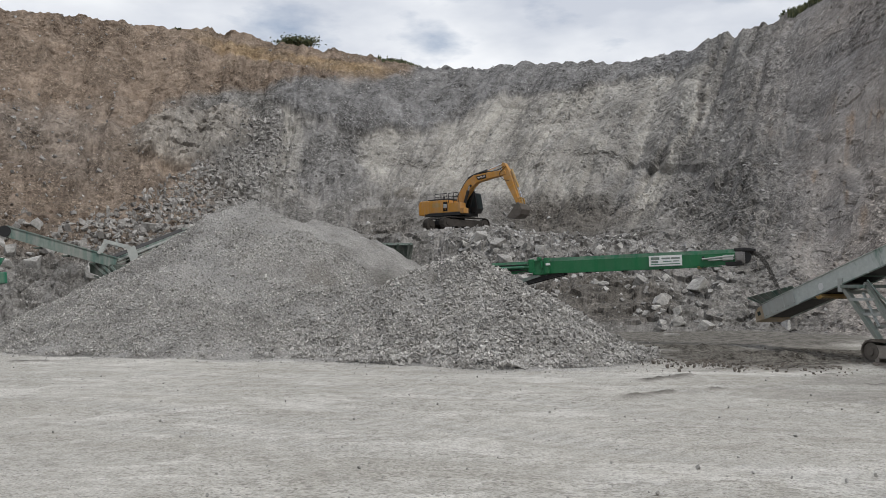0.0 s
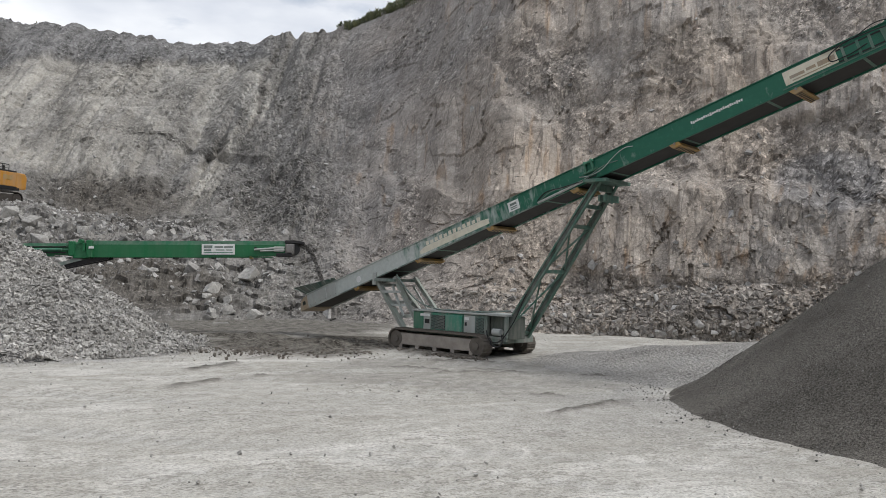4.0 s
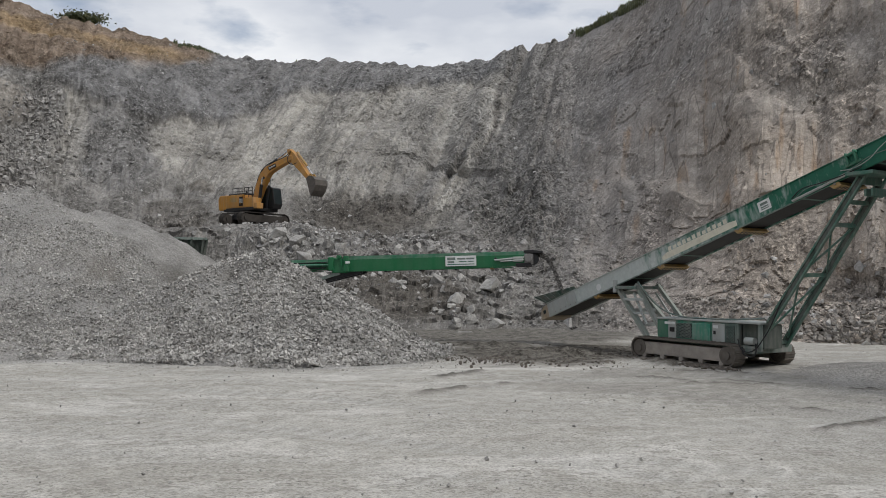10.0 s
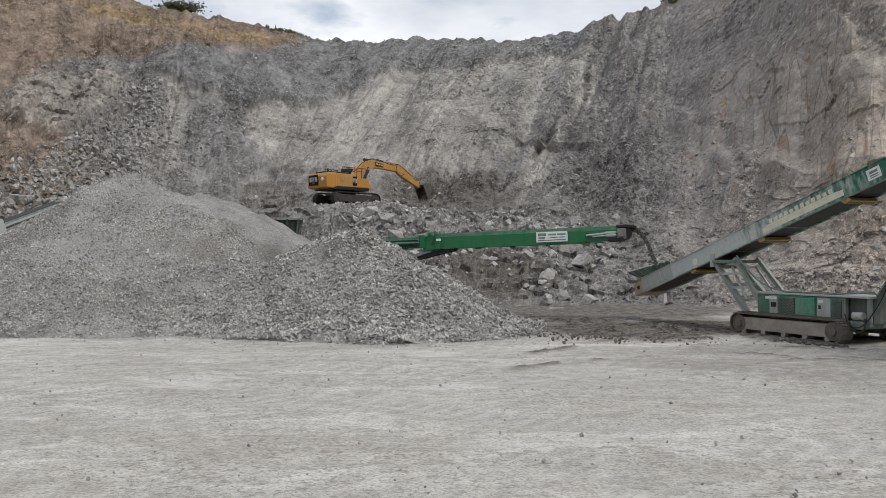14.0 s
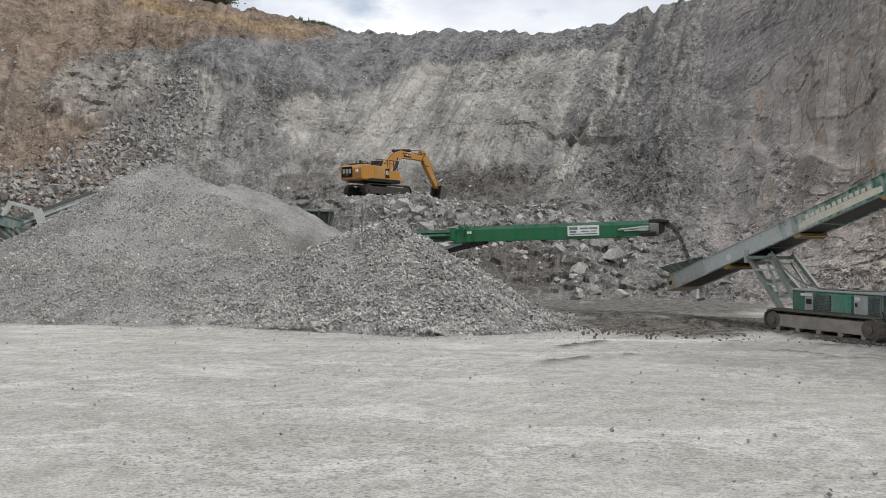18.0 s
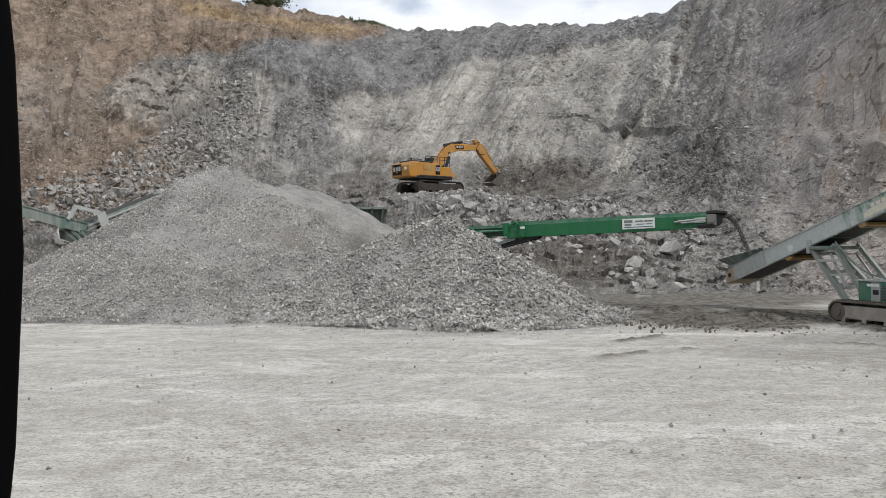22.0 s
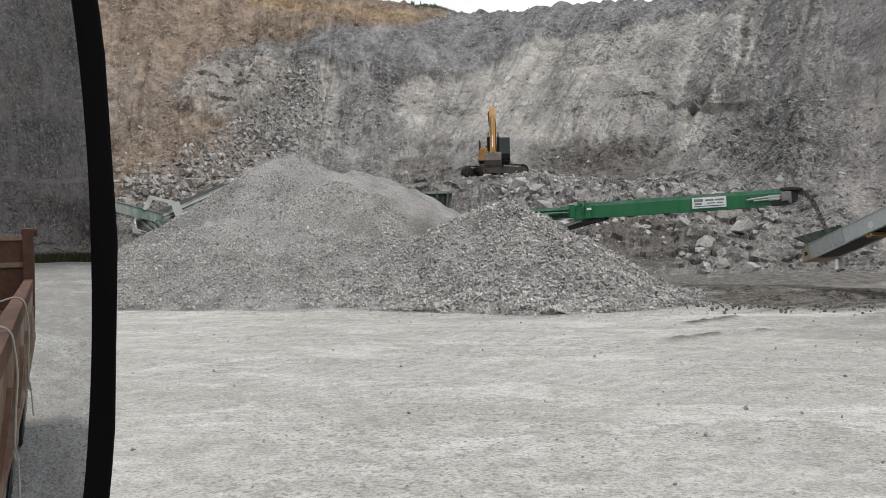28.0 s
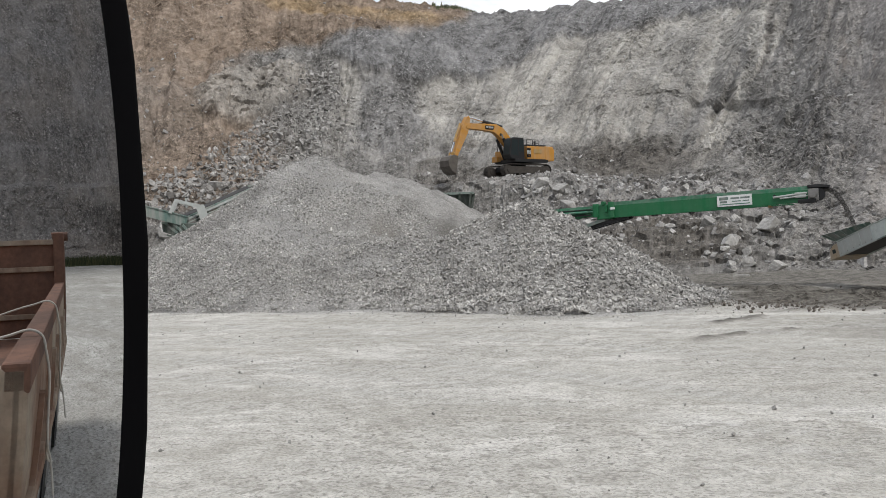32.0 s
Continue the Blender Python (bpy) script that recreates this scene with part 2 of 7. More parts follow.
def ground_material():
    n = Nodes("quarry_floor", 0.95)
    mud, gravel, wheel = n.zone("zones")
    big, mid, fine = n.noise(0.12, 5, 0.6), n.noise(2.2, 6, 0.66), n.noise(22.0, 3, 0.6)
    brush = n.noise(0.45, 8, 0.66, n.scaled(0.6, 1.25, 1, (0, 0, 0.5)), 0.9)
    c = n.ramp(mid, (0.30, (0.37, 0.353, 0.318)), (0.5, (0.465, 0.447, 0.408)), (0.70, (0.56, 0.541, 0.50)))
    c = n.mix(0.7, c, n.mix(1.0, c, n.ramp(big, (0.3, 0.84), (0.7, 1.12)), "MULTIPLY"))
    # pale brushed strips, ribbed by treads where wheels have passed
    geo, parts = n.t.nodes.new("ShaderNodeNewGeometry"), n.t.nodes.new("ShaderNodeSeparateXYZ")
    n.link(geo.outputs["Position"], parts.inputs[0])
    turn = n.math("ARCTAN2", n.math("ADD", parts.outputs[0], 24.0), n.math("ADD", parts.outputs[1], 22.0))
    rib = n.math("SINE", n.math("ADD", n.math("MULTIPLY", turn, 640.0), n.math("MULTIPLY", brush, 3.0)), 0.0)
    c = n.mix(n.math("MULTIPLY", wheel, 0.75), c, n.ramp(rib, (0.0, (0.40, 0.387, 0.357)), (0.5, (0.50, 0.487, 0.458))))
    c = n.mix(n.ramp(brush, (0.53, 0.0), (0.60, 0.6)), c, (0.64, 0.62, 0.58))
    c = n.mix(n.ramp(brush, (0.36, 0.26), (0.45, 0.0)), c, (0.33, 0.32, 0.29))
    smear = n.noise(0.5, 8, 0.68, n.scaled(0.5, 1.15, 1, (0, 0, 0.35)), 0.9)
    c = n.mix(n.ramp(smear, (0.50, 0.0), (0.58, 0.4)), c, (0.33, 0.311, 0.27))
    c = n.mix(n.math("MULTIPLY", gravel, 0.8), c, n.ramp(fine, (0.35, (0.20, 0.197, 0.19)), (0.65, (0.38, 0.375, 0.365))))
    c = n.mix(n.math("MULTIPLY", mud, n.ramp(mid, (0.40, 1.0), (0.62, 0.88))), c, n.ramp(mid, (0.40, (0.035, 0.031, 0.026)), (0.60, (0.115, 0.104, 0.09))))
    # grit, clods and scuffs: small dark flecks, thicker in drifts
    drift = n.ramp(n.noise(0.30, 5, 0.6, n.scaled(0.7, 1.2, 1, (0, 0, 0.3))), (0.38, 0.35), (0.56, 1.0))
    fleck = n.noise(4.2, 3.5, 0.62, n.scaled(0.9, 1.1, 1), 0.25)
    c = n.mix(n.math("MULTIPLY", drift, n.ramp(fleck, (0.58, 0.0), (0.61, 0.5))), c, (0.24, 0.227, 0.197))
    clod = n.noise(13.0, 3, 0.6, n.scaled(0.8, 1.1, 1), 0.2)
    c = n.mix(n.math("MULTIPLY", drift, n.ramp(clod, (0.57, 0.0), (0.60, 0.65))), c, (0.21, 0.198, 0.172))
    speck = n.noise(30.0, 2.5, 0.6)
    c = n.mix(n.ramp(speck, (0.60, 0.0), (0.64, 0.55)), c, (0.20, 0.19, 0.168))
    c = n.mix(0.55, c, n.mix(1.0, c, n.ramp(fine, (0.36, 0.62), (0.5, 1.0), (0.64, 1.26)), "MULTIPLY"))
    n.colour(c)
    h = n.math("ADD", n.math("MULTIPLY", fine, 0.3), n.math("ADD", n.math("MULTIPLY", fleck, 0.9), n.math("MULTIPLY", clod, 0.5)))
    h = n.math("ADD", h, n.math("MULTIPLY", n.math("MULTIPLY", rib, wheel), 0.12))
    return n.bump(h, 0.9, 0.05).mat


def heap_material(name, dark, light, scale, size, stony):
    n = Nodes(name, 0.95)
    mid, fine = n.noise(0.4, 5, 0.62), n.noise(scale, 4, 0.74)
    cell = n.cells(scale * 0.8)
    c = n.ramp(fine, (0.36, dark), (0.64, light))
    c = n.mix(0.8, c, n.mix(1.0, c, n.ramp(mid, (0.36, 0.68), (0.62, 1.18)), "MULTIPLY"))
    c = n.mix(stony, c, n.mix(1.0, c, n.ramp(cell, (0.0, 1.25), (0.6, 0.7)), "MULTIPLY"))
    fresh_shade, dusty, _ = n.zone("zones")
    # darkens freshly slid stone, and paints shade on the gravel cone's left side
    c = n.mix(n.math("MULTIPLY", fresh_shade, 0.6), c, n.mix(1.0, c, (0.45, 0.425, 0.39), "MULTIPLY"))
    c = n.mix(n.math("MULTIPLY", dusty, 0.45), c, (0.36, 0.352, 0.338))
    n.colour(c)
    h = n.math("SUBTRACT", n.math("MULTIPLY", fine, 1.1 - stony), n.math("MULTIPLY", cell, 2 * stony))
    return n.bump(h, 1.0, size).mat


def stone_material(name, dark, light):
    n = Nodes(name, 0.92)
    info = n.t.nodes.new("ShaderNodeNewGeometry")
    c = n.ramp(info.outputs["Random Per Island"], (0.0, dark), (1.0, light))
    fine = n.noise(5.0, 5, 0.65)
    c = n.mix(0.8, c, n.mix(1.0, c, n.ramp(fine, (0.3, 0.6), (0.7, 1.35)), "MULTIPLY"))
    c = n.mix(0.8, c, n.mix(1.0, c, n.ramp(n.noise(0.8, 6, 0.65), (0.35, 0.65), (0.6, 1.15)), "MULTIPLY"))
    n.colour(c)
    return n.bump(fine, 0.7, 0.08).mat


def paint(name, base, worn, dust=0.35, rough=0.5):
    """Painted steel with scuffs, runs and a veil of stone dust."""
    n = Nodes(name, rough)
    a, f = n.noise(0.8, 5, 0.6), n.noise(9.0, 5, 0.65)
    runs = n.noise(2.2, 4, 0.6, n.scaled(1.6, 1.6, 0.25))
    c = n.mix(n.ramp(f, (0.52, 0.0), (0.72, 0.6)), base, worn)
    veil = n.math("MULTIPLY", n.ramp(runs, (0.35, 0.0), (0.7, 1.0)), dust)
    c = n.mix(veil, c, (0.36, 0.345, 0.32))
    c = n.mix(0.5, c, n.mix(1.0, c, n.ramp(a, (0.3, 0.8), (0.7, 1.15)), "MULTIPLY"))
    n.colour(c).rough(n.ramp(runs, (0.3, rough - 0.12), (0.7, min(0.95, rough + 0.3))))
    return n.bump(f, 0.15, 0.004).mat


def plain(name, c, rough=0.7, metal=0.0, vary=0.25, scale=6.0):
    n = Nodes(name, rough, metal)
    f = n.noise(scale, 5, 0.6)
    n.colour(n.mix(vary, c, n.mix(1.0, c, n.ramp(f, (0.3, 0.45), (0.7, 1.5)), "MULTIPLY")))
    return n.bump(f, 0.2, 0.003).mat


M_WALL, M_GROUND = wall_material(), ground_material()
M_COARSE = heap_material("coarse_rubble", (0.215, 0.207, 0.194), (0.46, 0.445, 0.421), 13.0, 0.07, 0.5)
M_FINE = heap_material("crushed_gravel", (0.075, 0.07, 0.063), (0.27, 0.256, 0.234), 24.0, 0.04, 0.1)
M_STONE = stone_material("broken_stone", (0.20, 0.194, 0.186), (0.49, 0.477, 0.458))
M_HEAPSTONE = stone_material("heap_stone", (0.265, 0.255, 0.238), (0.54, 0.524, 0.496))
M_CHIP = stone_material("gravel_chip", (0.09, 0.085, 0.08), (0.24, 0.23, 0.22))
M_BOULDER = stone_material("boulder_stone", (0.24, 0.231, 0.216), (0.47, 0.457, 0.432))
M_GREEN = paint("green_steel", (0.012, 0.16, 0.085), (0.05, 0.2, 0.13), 0.35)
M_BRIGHT = paint("fresh_green_steel", (0.004, 0.135, 0.045), (0.014, 0.17, 0.07), 0.08, 0.4)
M_DUSTY = paint("dusty_green_steel", (0.10, 0.17, 0.145), (0.2, 0.26, 0.23), 0.8, 0.7)
M_YELLOW = paint("yellow_steel", (0.50, 0.225, 0.018), (0.30, 0.17, 0.055), 0.34, 0.5)
M_AMBER = paint("amber_bracket", (0.40, 0.235, 0.05), (0.24, 0.14, 0.06), 0.45, 0.6)
M_BLACK = plain("black_paint", (0.016, 0.016, 0.017), 0.5)
M_RUBBER = plain("black_rubber", (0.022, 0.022, 0.023), 0.75)
M_BELT = plain("conveyor_belt", (0.035, 0.033, 0.031), 0.8, 0, 0.4, 2.0)
M_TRACK = plain("muddy_steel", (0.15, 0.132, 0.112), 0.85, 0.0, 0.5, 4.0)
M_TRACKSIDE = plain("dusty_track_frame", (0.36, 0.325, 0.285), 0.85, 0.0, 0.4, 3.0)
M_STEEL = plain("worn_steel", (0.28, 0.27, 0.26), 0.45, 0.7)
M_CHROME = plain("chrome", (0.75, 0.75, 0.75), 0.15, 1.0, 0.05)
M_WHITE = plain("white_board", (0.75, 0.76, 0.75), 0.6, 0, 0.2, 3.0)
M_INK = plain("dark_ink", (0.02, 0.03, 0.028), 0.7)


# ---- building tools ----
def part(name, bm, material, parent=None, label="", m=None):
    """Links a bmesh as one mesh object under a thing or a part."""
    me = bpy.data.meshes.new(name)
    bm.to_mesh(me)
    bm.free()
    me.materials.append(material)
    ob = new(name, me)
    ob.parent = parent
    if m is not None:
        ob.matrix_basis = m
    return tagged(ob, label)


def thing(name, label, category, group="", m=None):
    e = new(name)
    e.empty_display_size = 0.2
    if m is not None:
        e.matrix_basis = m
    return tagged(e, label, category, group)


def box(bm, x0, x1, y0, y1, z0, z1, bevel=0.0, m=None):
    vs = bmesh.ops.create_cube(bm, size=1.0)["verts"]
    for v in vs:
        v.co = Vector(((x0 + x1) / 2 + v.co.x * (x1 - x0), (y0 + y1) / 2 + v.co.y * (y1 - y0), (z0 + z1) / 2 + v.co.z * (z1 - z0)))
    if bevel > 0:
        es = list({e for v in vs for e in v.link_edges})
        vs = list({v for f in bmesh.ops.bevel(bm, geom=es, offset=bevel, segments=2, affect="EDGES", profile=0.6)["faces"] for v in f.verts} | {v for v in vs if v.is_valid})
    if m is not None:
        for v in vs:
            v.co = m @ v.co
    return vs


def rod(bm, a, b, r, n=8, r2=None):
    a, b = Vector(a), Vector(b)
    d = b - a
    m = Matrix.Translation((a + b) / 2) @ d.to_track_quat("Z", "Y").to_matrix().to_4x4()
    bmesh.ops.create_cone(bm, cap_ends=True, segments=n, radius1=r, radius2=r if r2 is None else r2, depth=d.length, matrix=m)


def beam(bm, a, b, w, h, up=(0, 0, 1)):
    """A square bar from a to b."""
    a, b = Vector(a), Vector(b)
    d = (b - a)
    x = d.normalized()
    y = Vector(up).cross(x).normalized()
    z = x.cross(y)
    vs = bmesh.ops.create_cube(bm, size=1.0)["verts"]
    mid = (a + b) / 2
    for v in vs:
        v.co = mid + x * v.co.x * d.length + y * v.co.y * w + z * v.co.z * h


def prism(bm, outline, y0, y1, bevel=0.0):
    """An outline in x and z, drawn out along y."""
    lo = [bm.verts.new((x, y0, z)) for x, z in outline]
    hi = [bm.verts.new((x, y1, z)) for x, z in outline]
    n = len(outline)
    fs = [bm.faces.new(lo), bm.faces.new(hi[::-1])]
    for i in range(n):
        fs.append(bm.faces.new((lo[i], hi[i], hi[(i + 1) % n], lo[(i + 1) % n])))
    bmesh.ops.recalc_face_normals(bm, faces=fs)
    if bevel > 0:
        es = list({e for f in fs for e in f.edges})
        bmesh.ops.bevel(bm, geom=es, offset=bevel, segments=2, affect="EDGES", profile=0.6)


def sheet(name, X, Y, Z, material, layers=(), smooth=True):
    """A grid mesh from three 2D arrays; layers: name and an array of three channels."""
    r, c = X.shape
    co = np.stack([X, Y, Z], -1).reshape(-1, 3).astype(np.float32)
    i = np.arange(r * c).reshape(r, c)
    quads = np.stack([i[:-1, :-1], i[:-1, 1:], i[1:, 1:], i[1:, :-1]], -1).reshape(-1, 4)
    me = bpy.data.meshes.new(name)
    me.vertices.add(len(co))
    me.vertices.foreach_set("co", co.ravel())
    me.loops.add(quads.size)
    me.loops.foreach_set("vertex_index", quads.ravel().astype(np.int32))
    me.polygons.add(len(quads))
    me.polygons.foreach_set("loop_start", np.arange(0, quads.size, 4, dtype=np.int32))
    me.polygons.foreach_set("loop_total", np.full(len(quads), 4, dtype=np.int32))
    me.polygons.foreach_set("use_smooth", np.full(len(quads), smooth))
    me.update(calc_edges=True)
    for lname, arr in layers:
        a = me.color_attributes.new(lname, "FLOAT_COLOR", "POINT")
        full = np.ones((r * c, 4), np.float32)
        full[:, :3] = arr.reshape(-1, 3)
        a.data.foreach_set("color", full.ravel())
    me.materials.append(material)
    return new(name, me)


def lattice(ix, iy, iz):
    h = ix.astype(np.uint32) * np.uint32(374761393) + iy.astype(np.uint32) * np.uint32(668265263) + iz.astype(np.uint32) * np.uint32(2246822519)
    h = (h ^ (h >> np.uint32(13))) * np.uint32(1274126177)
    h = (h ^ (h >> np.uint32(16))) * np.uint32(2654435761)
    return ((h ^ (h >> np.uint32(15))) & np.uint32(0xFFFFFF)) / 8388608.0 - 1.0


def smooth_noise(x, y, z):
    """Value noise from -1 to 1 on arrays."""
    x, y, z = np.broadcast_arrays(x, y, z)
    fx, fy, fz = np.floor(x), np.floor(y), np.floor(z)
    ix, iy, iz = fx.astype(np.int64), fy.astype(np.int64), fz.astype(np.int64)
    u, v, w = x - fx, y - fy, z - fz
    u, v, w = (q * q * q * (q * (q * 6 - 15) + 10) for q in (u, v, w))
    s = 0
    for a in (0, 1):
        for b in (0, 1):
            for c in (0, 1):
                s = s + lattice(ix + a, iy + b, iz + c) * (u if a else 1 - u) * (v if b else 1 - v) * (w if c else 1 - w)
    return s


def fractal(x, y, z, octaves=4, gain=0.5, ridged=False):
    s, amp, tot, k = 0, 1.0, 0.0, 1.0
    for o in range(octaves):
        n = smooth_noise(x * k + 17.3 * o, y * k - 9.1 * o, z * k + 4.7 * o)
        s = s + amp * ((1 - 2 * np.abs(n)) if ridged else n)
        tot += amp
        amp *= gain
        k *= 2.03
    return s / tot


def blocks(x, y, z, seed=0, lean=0.6):
    """Cell noise: a stepped and tilted plane for each block of broken rock."""
    x, y, z = np.broadcast_arrays(x, y, z)
    ix, iy, iz = (np.floor(q).astype(np.int64) for q in (x, y, z))
    best, val = np.full(x.shape, 9.0), np.zeros(x.shape)
    for a in (-1, 0, 1):
        for b in (-1, 0, 1):
            for c in (-1, 0, 1):
                jx, jy, jz = ix + a, iy + b, iz + c
                d = (jx + 0.5 + 0.45 * lattice(jx + seed, jy, jz) - x) ** 2 + (jy + 0.5 + 0.45 * lattice(jx, jy + 71 + seed, jz) - y) ** 2 + (jz + 0.5 + 0.45 * lattice(jx, jy, jz + 37 + seed) - z) ** 2
                new_best = d < best
                best = np.where(new_best, d, best)
                tilt = (x - jx - 0.5) * lattice(jx + 3, jy + 8, jz + seed) + (y - jy - 0.5) * lattice(jx + 9, jy, jz + 4 + seed) + (z - jz - 0.5) * lattice(jx + 1, jy + 6, jz + 7 + seed)
                val = np.where(new_best, lattice(jx + 13, jy + 5, jz + 91 + seed) * (1 - lean) + tilt * 1.6 * lean, val)
    return val


def step(lo, hi, x):
    k = np.clip((x - lo) / (hi - lo), 0, 1)
    return k * k * (3 - 2 * k)


# ---- the pit: floor and walls ----
# heaps on the floor: x, y, height, slope
COARSE = [(-16.36, 41.97, 7.44, 0.58), (-4.17, 35.03, 4.23, 0.6), (-12.26, 30.41, 0.27, 0.58), (-1.35, 30.15, 2.13, 0.58), (-13.27, 44.92, 6.72, 0.58)]
SCARS = [(-12.4, 36.2, 1.7, 1.0, 0.55), (-11.3, 37.6, 1.3, 0.8, 0.35), (-4.9, 33.4, 0.6, 1.0, 0.45), (-8.5, 38.5, 1.0, 1.6, 0.25), (-18.1, 36.0, 1.8, 0.5, 0.2)]   # where stone has slid off
DUST = [(-14.4, 34.6, 2.0, 1.5), (-16.7, 36.5, 1.5, 2.0), (-14.8, 40.2, 2.8, 1.5), (-5.4, 32.1, 0.9, 1.2), (-10.0, 32.8, 1.8, 0.8)]
FINE = [(19.7, 11.87, 5.76, 0.88), (18.1, 11.38, 4.93, 0.725)]

MOUND = [(16.9, 22.3, 0.35, 0.34), (19.8, 20.0, 0.35, 0.24), (23.0, 18.5, 1.5, 0.27)]

KNOT = [-180, -120, -75, -50, -38, -28, -20, -12, -4, 4, 10, 16, 21, 25, 32, 40, 55, 70, 85, 110, 150, 180]
FOOT = [60, 60, 58, 55, 55, 56, 57, 60.5, 50, 43, 46, 46, 44, 42, 42, 41, 42, 52, 74, 70, 62, 60]
BENCH_R = [62, 62, 62, 62, 63, 63, 63, 64, 62.5, 57, 53, 49, 46, 44, 44, 43, 44, 54, 76, 72, 64, 62]
BENCH_Z = [2, 2, 4, 6, 7.0, 6.5, 6.5, 7.0, 6.8, 5.6, 4.2, 2.6, 2.0, 1.6, 1.6, 1.6, 1.8, 2, 2, 2, 2, 2]
BACK_R = [63, 63, 66, 68, 70, 70, 72, 74, 74, 68, 60, 52, 47.5, 45, 45, 44, 45, 55, 77, 73, 65, 63]
MID_R = [66, 66, 80, 88, 90, 92, 94, 96, 98, 92, 80, 64, 54, 48, 46.3, 45.3, 46.3, 56.5, 79, 75, 67, 66]
MID_Z = [10, 10, 18, 21, 21, 20, 19, 18, 17.5, 17, 15, 11, 9, 8, 7.6, 7.6, 8, 9, 10, 10, 10, 10]
LEDGE_R = [68, 68, 83, 91, 93, 95, 96, 98, 100, 94, 82, 66, 56, 50, 48.2, 47.2, 47.6, 57.8, 82, 78, 70, 68]
LEDGE_Z = [10.6, 10.6, 19, 22, 22, 21, 20, 19, 18.2, 17.7, 15.8, 12, 10, 9.2, 9.2, 9.0, 9.2, 10, 11, 11, 11, 10.6]
CREST_R = [80, 80, 108, 116, 118, 120, 122, 125, 128, 124, 112, 96, 82, 66, 61, 60, 61, 70, 92, 90, 82, 80]
CREST_AZ = [-180, -120, -75, -50, -38, -34.7, -32.2, -27, -23.2, -20.6, -17, -13.9, -11.5, -9.2, -6, -1.4, 2.2, 4.2, 6.3, 8.2, 10.2, 11.9, 13.5, 15.5, 16.6, 18.8, 21.6, 22.6, 23.8, 26, 32, 40, 55, 70, 85, 110, 150, 180]
CREST_EL = [20, 20, 19, 17, 16.7, 16.9, 17.0, 16.8, 17.0, 16.5, 16.15, 15.85, 15.4, 15.0, 14.95, 15.2, 15.15, 14.9, 15.1, 15.4, 15.75, 16.35, 16.55, 17.0, 17.65, 18.6, 19.75, 21.1, 22.2, 23.2, 28, 29, 29, 31, 34, 32, 24, 20]


PAD = (-8.43, 67.5, 7.08)
SURFACE = {}


def wall_sheet(name, az, rows, detail):
    """The pit's face: foot, bench, middle, ledge and crest over the turn from +y, then roughened."""
    a = np.array(az)[None, :]
    wide = np.linspace(-3.6, 3.6, 13)          # rounds the corners between the knots

    def t(q, jag=0.0, seed=0.0):
        v = np.mean([np.interp((np.array(az) + o + 180) % 360 - 180, KNOT, q) for o in wide], 0)
        return v + jag * fractal(np.array(az) * 0.12, 0 * v + seed, 0 * v, 4, 0.6)
    rim_el = np.mean([np.interp((np.array(az) + o + 180) % 360 - 180, CREST_AZ, CREST_EL) for o in np.linspace(-0.5, 0.5, 5)], 0)
    zc = EYE + t(CREST_R) * np.tan(np.radians(rim_el))
    nodes_r = [t(FOOT) - 3, t(FOOT), t(BENCH_R, 0.5, 1.0), t(BACK_R, 0.8, 2.0), t(MID_R, 1.2, 3.0), t(LEDGE_R, 2.2, 4.0), t(CREST_R), t(CREST_R) + 12, t(CREST_R) + 400]
    nodes_z = [t(FOOT) * 0 - 0.8, t(FOOT) * 0, t(BENCH_Z, 0.9, 5.0), t(BENCH_Z, 0.9, 5.0) + 0.5, t(MID_Z, 2.6, 6.0), t(LEDGE_Z, 2.6, 6.0), zc, zc + 0.5, zc - 30]
    at = [0, 0.02, 0.14, 0.20, 0.46, 0.51, 0.93, 0.96, 1.0]
    s = np.linspace(0, 1, rows)
    R = np.stack([np.interp(s, at, [n[i] for n in nodes_r]) for i in range(len(az))], 1)
    Zz = np.stack([np.interp(s, at, [n[i] for n in nodes_z]) for i in range(len(az))], 1)
    S = s[:, None] + 0 * a
    A = np.radians(a) + 0 * S
    X, Y = R * np.sin(A), R * np.cos(A)
    on = step(0.0, 0.05, S) * (1 - step(0.93, 0.97, S) * 0.6)
    cliff = step(10, 19, a + 3 * fractal(X * 0.05, Y * 0.05, Zz * 0.05, 3) - (1 - S) * 4) * (1 - step(120, 150, a)) + 0 * S
    cliff = np.maximum(cliff, step(-120, -150, a) + 0 * S)
    left = step(-14, -24, a + 10 * fractal(X * 0.03, Y * 0.03, Zz * 0.03, 3)) * (1 - cliff)
    E = np.degrees(np.arctan2(Zz - EYE, R))          # height over the eye's level, in degrees
    ja, je = 2.2 * fractal(X * 0.06, Y * 0.06, Zz * 0.06, 5, 0.6), 1.1 * fractal(X * 0.07 + 9, Y * 0.07, Zz * 0.07, 5, 0.6)

    def patch(a0, e0, ra, re, slant=0.0, soft=0.15):
        """A soft-edged, ragged region round a turn and a height."""
        u, v = (a + 0.5 * ja - a0 - slant * (E - e0)) / ra, (E + 0.5 * je - e0) / re
        return 1 - step(1 - soft, 1 + soft, np.sqrt(u * u + v * v) + 0 * S)

    # bare, columnar bands of the cliff; between them lie smoother slopes of debris
    bare = np.maximum.reduce([patch(33, 21, 13, 5.0), patch(25, 9.0, 7, 4.0, -0.5), patch(41, 3.2, 11, 3.4), patch(16.5, 6.5, 3.0, 4.0, -0.4), patch(62, 24, 20, 4.0), patch(66, 4, 9, 3.0), patch(46, 13, 6, 2.4), patch(15.2, 8, 2.2, 3.4, -0.2), patch(25.2, 13.6, 1.6, 1.5)])
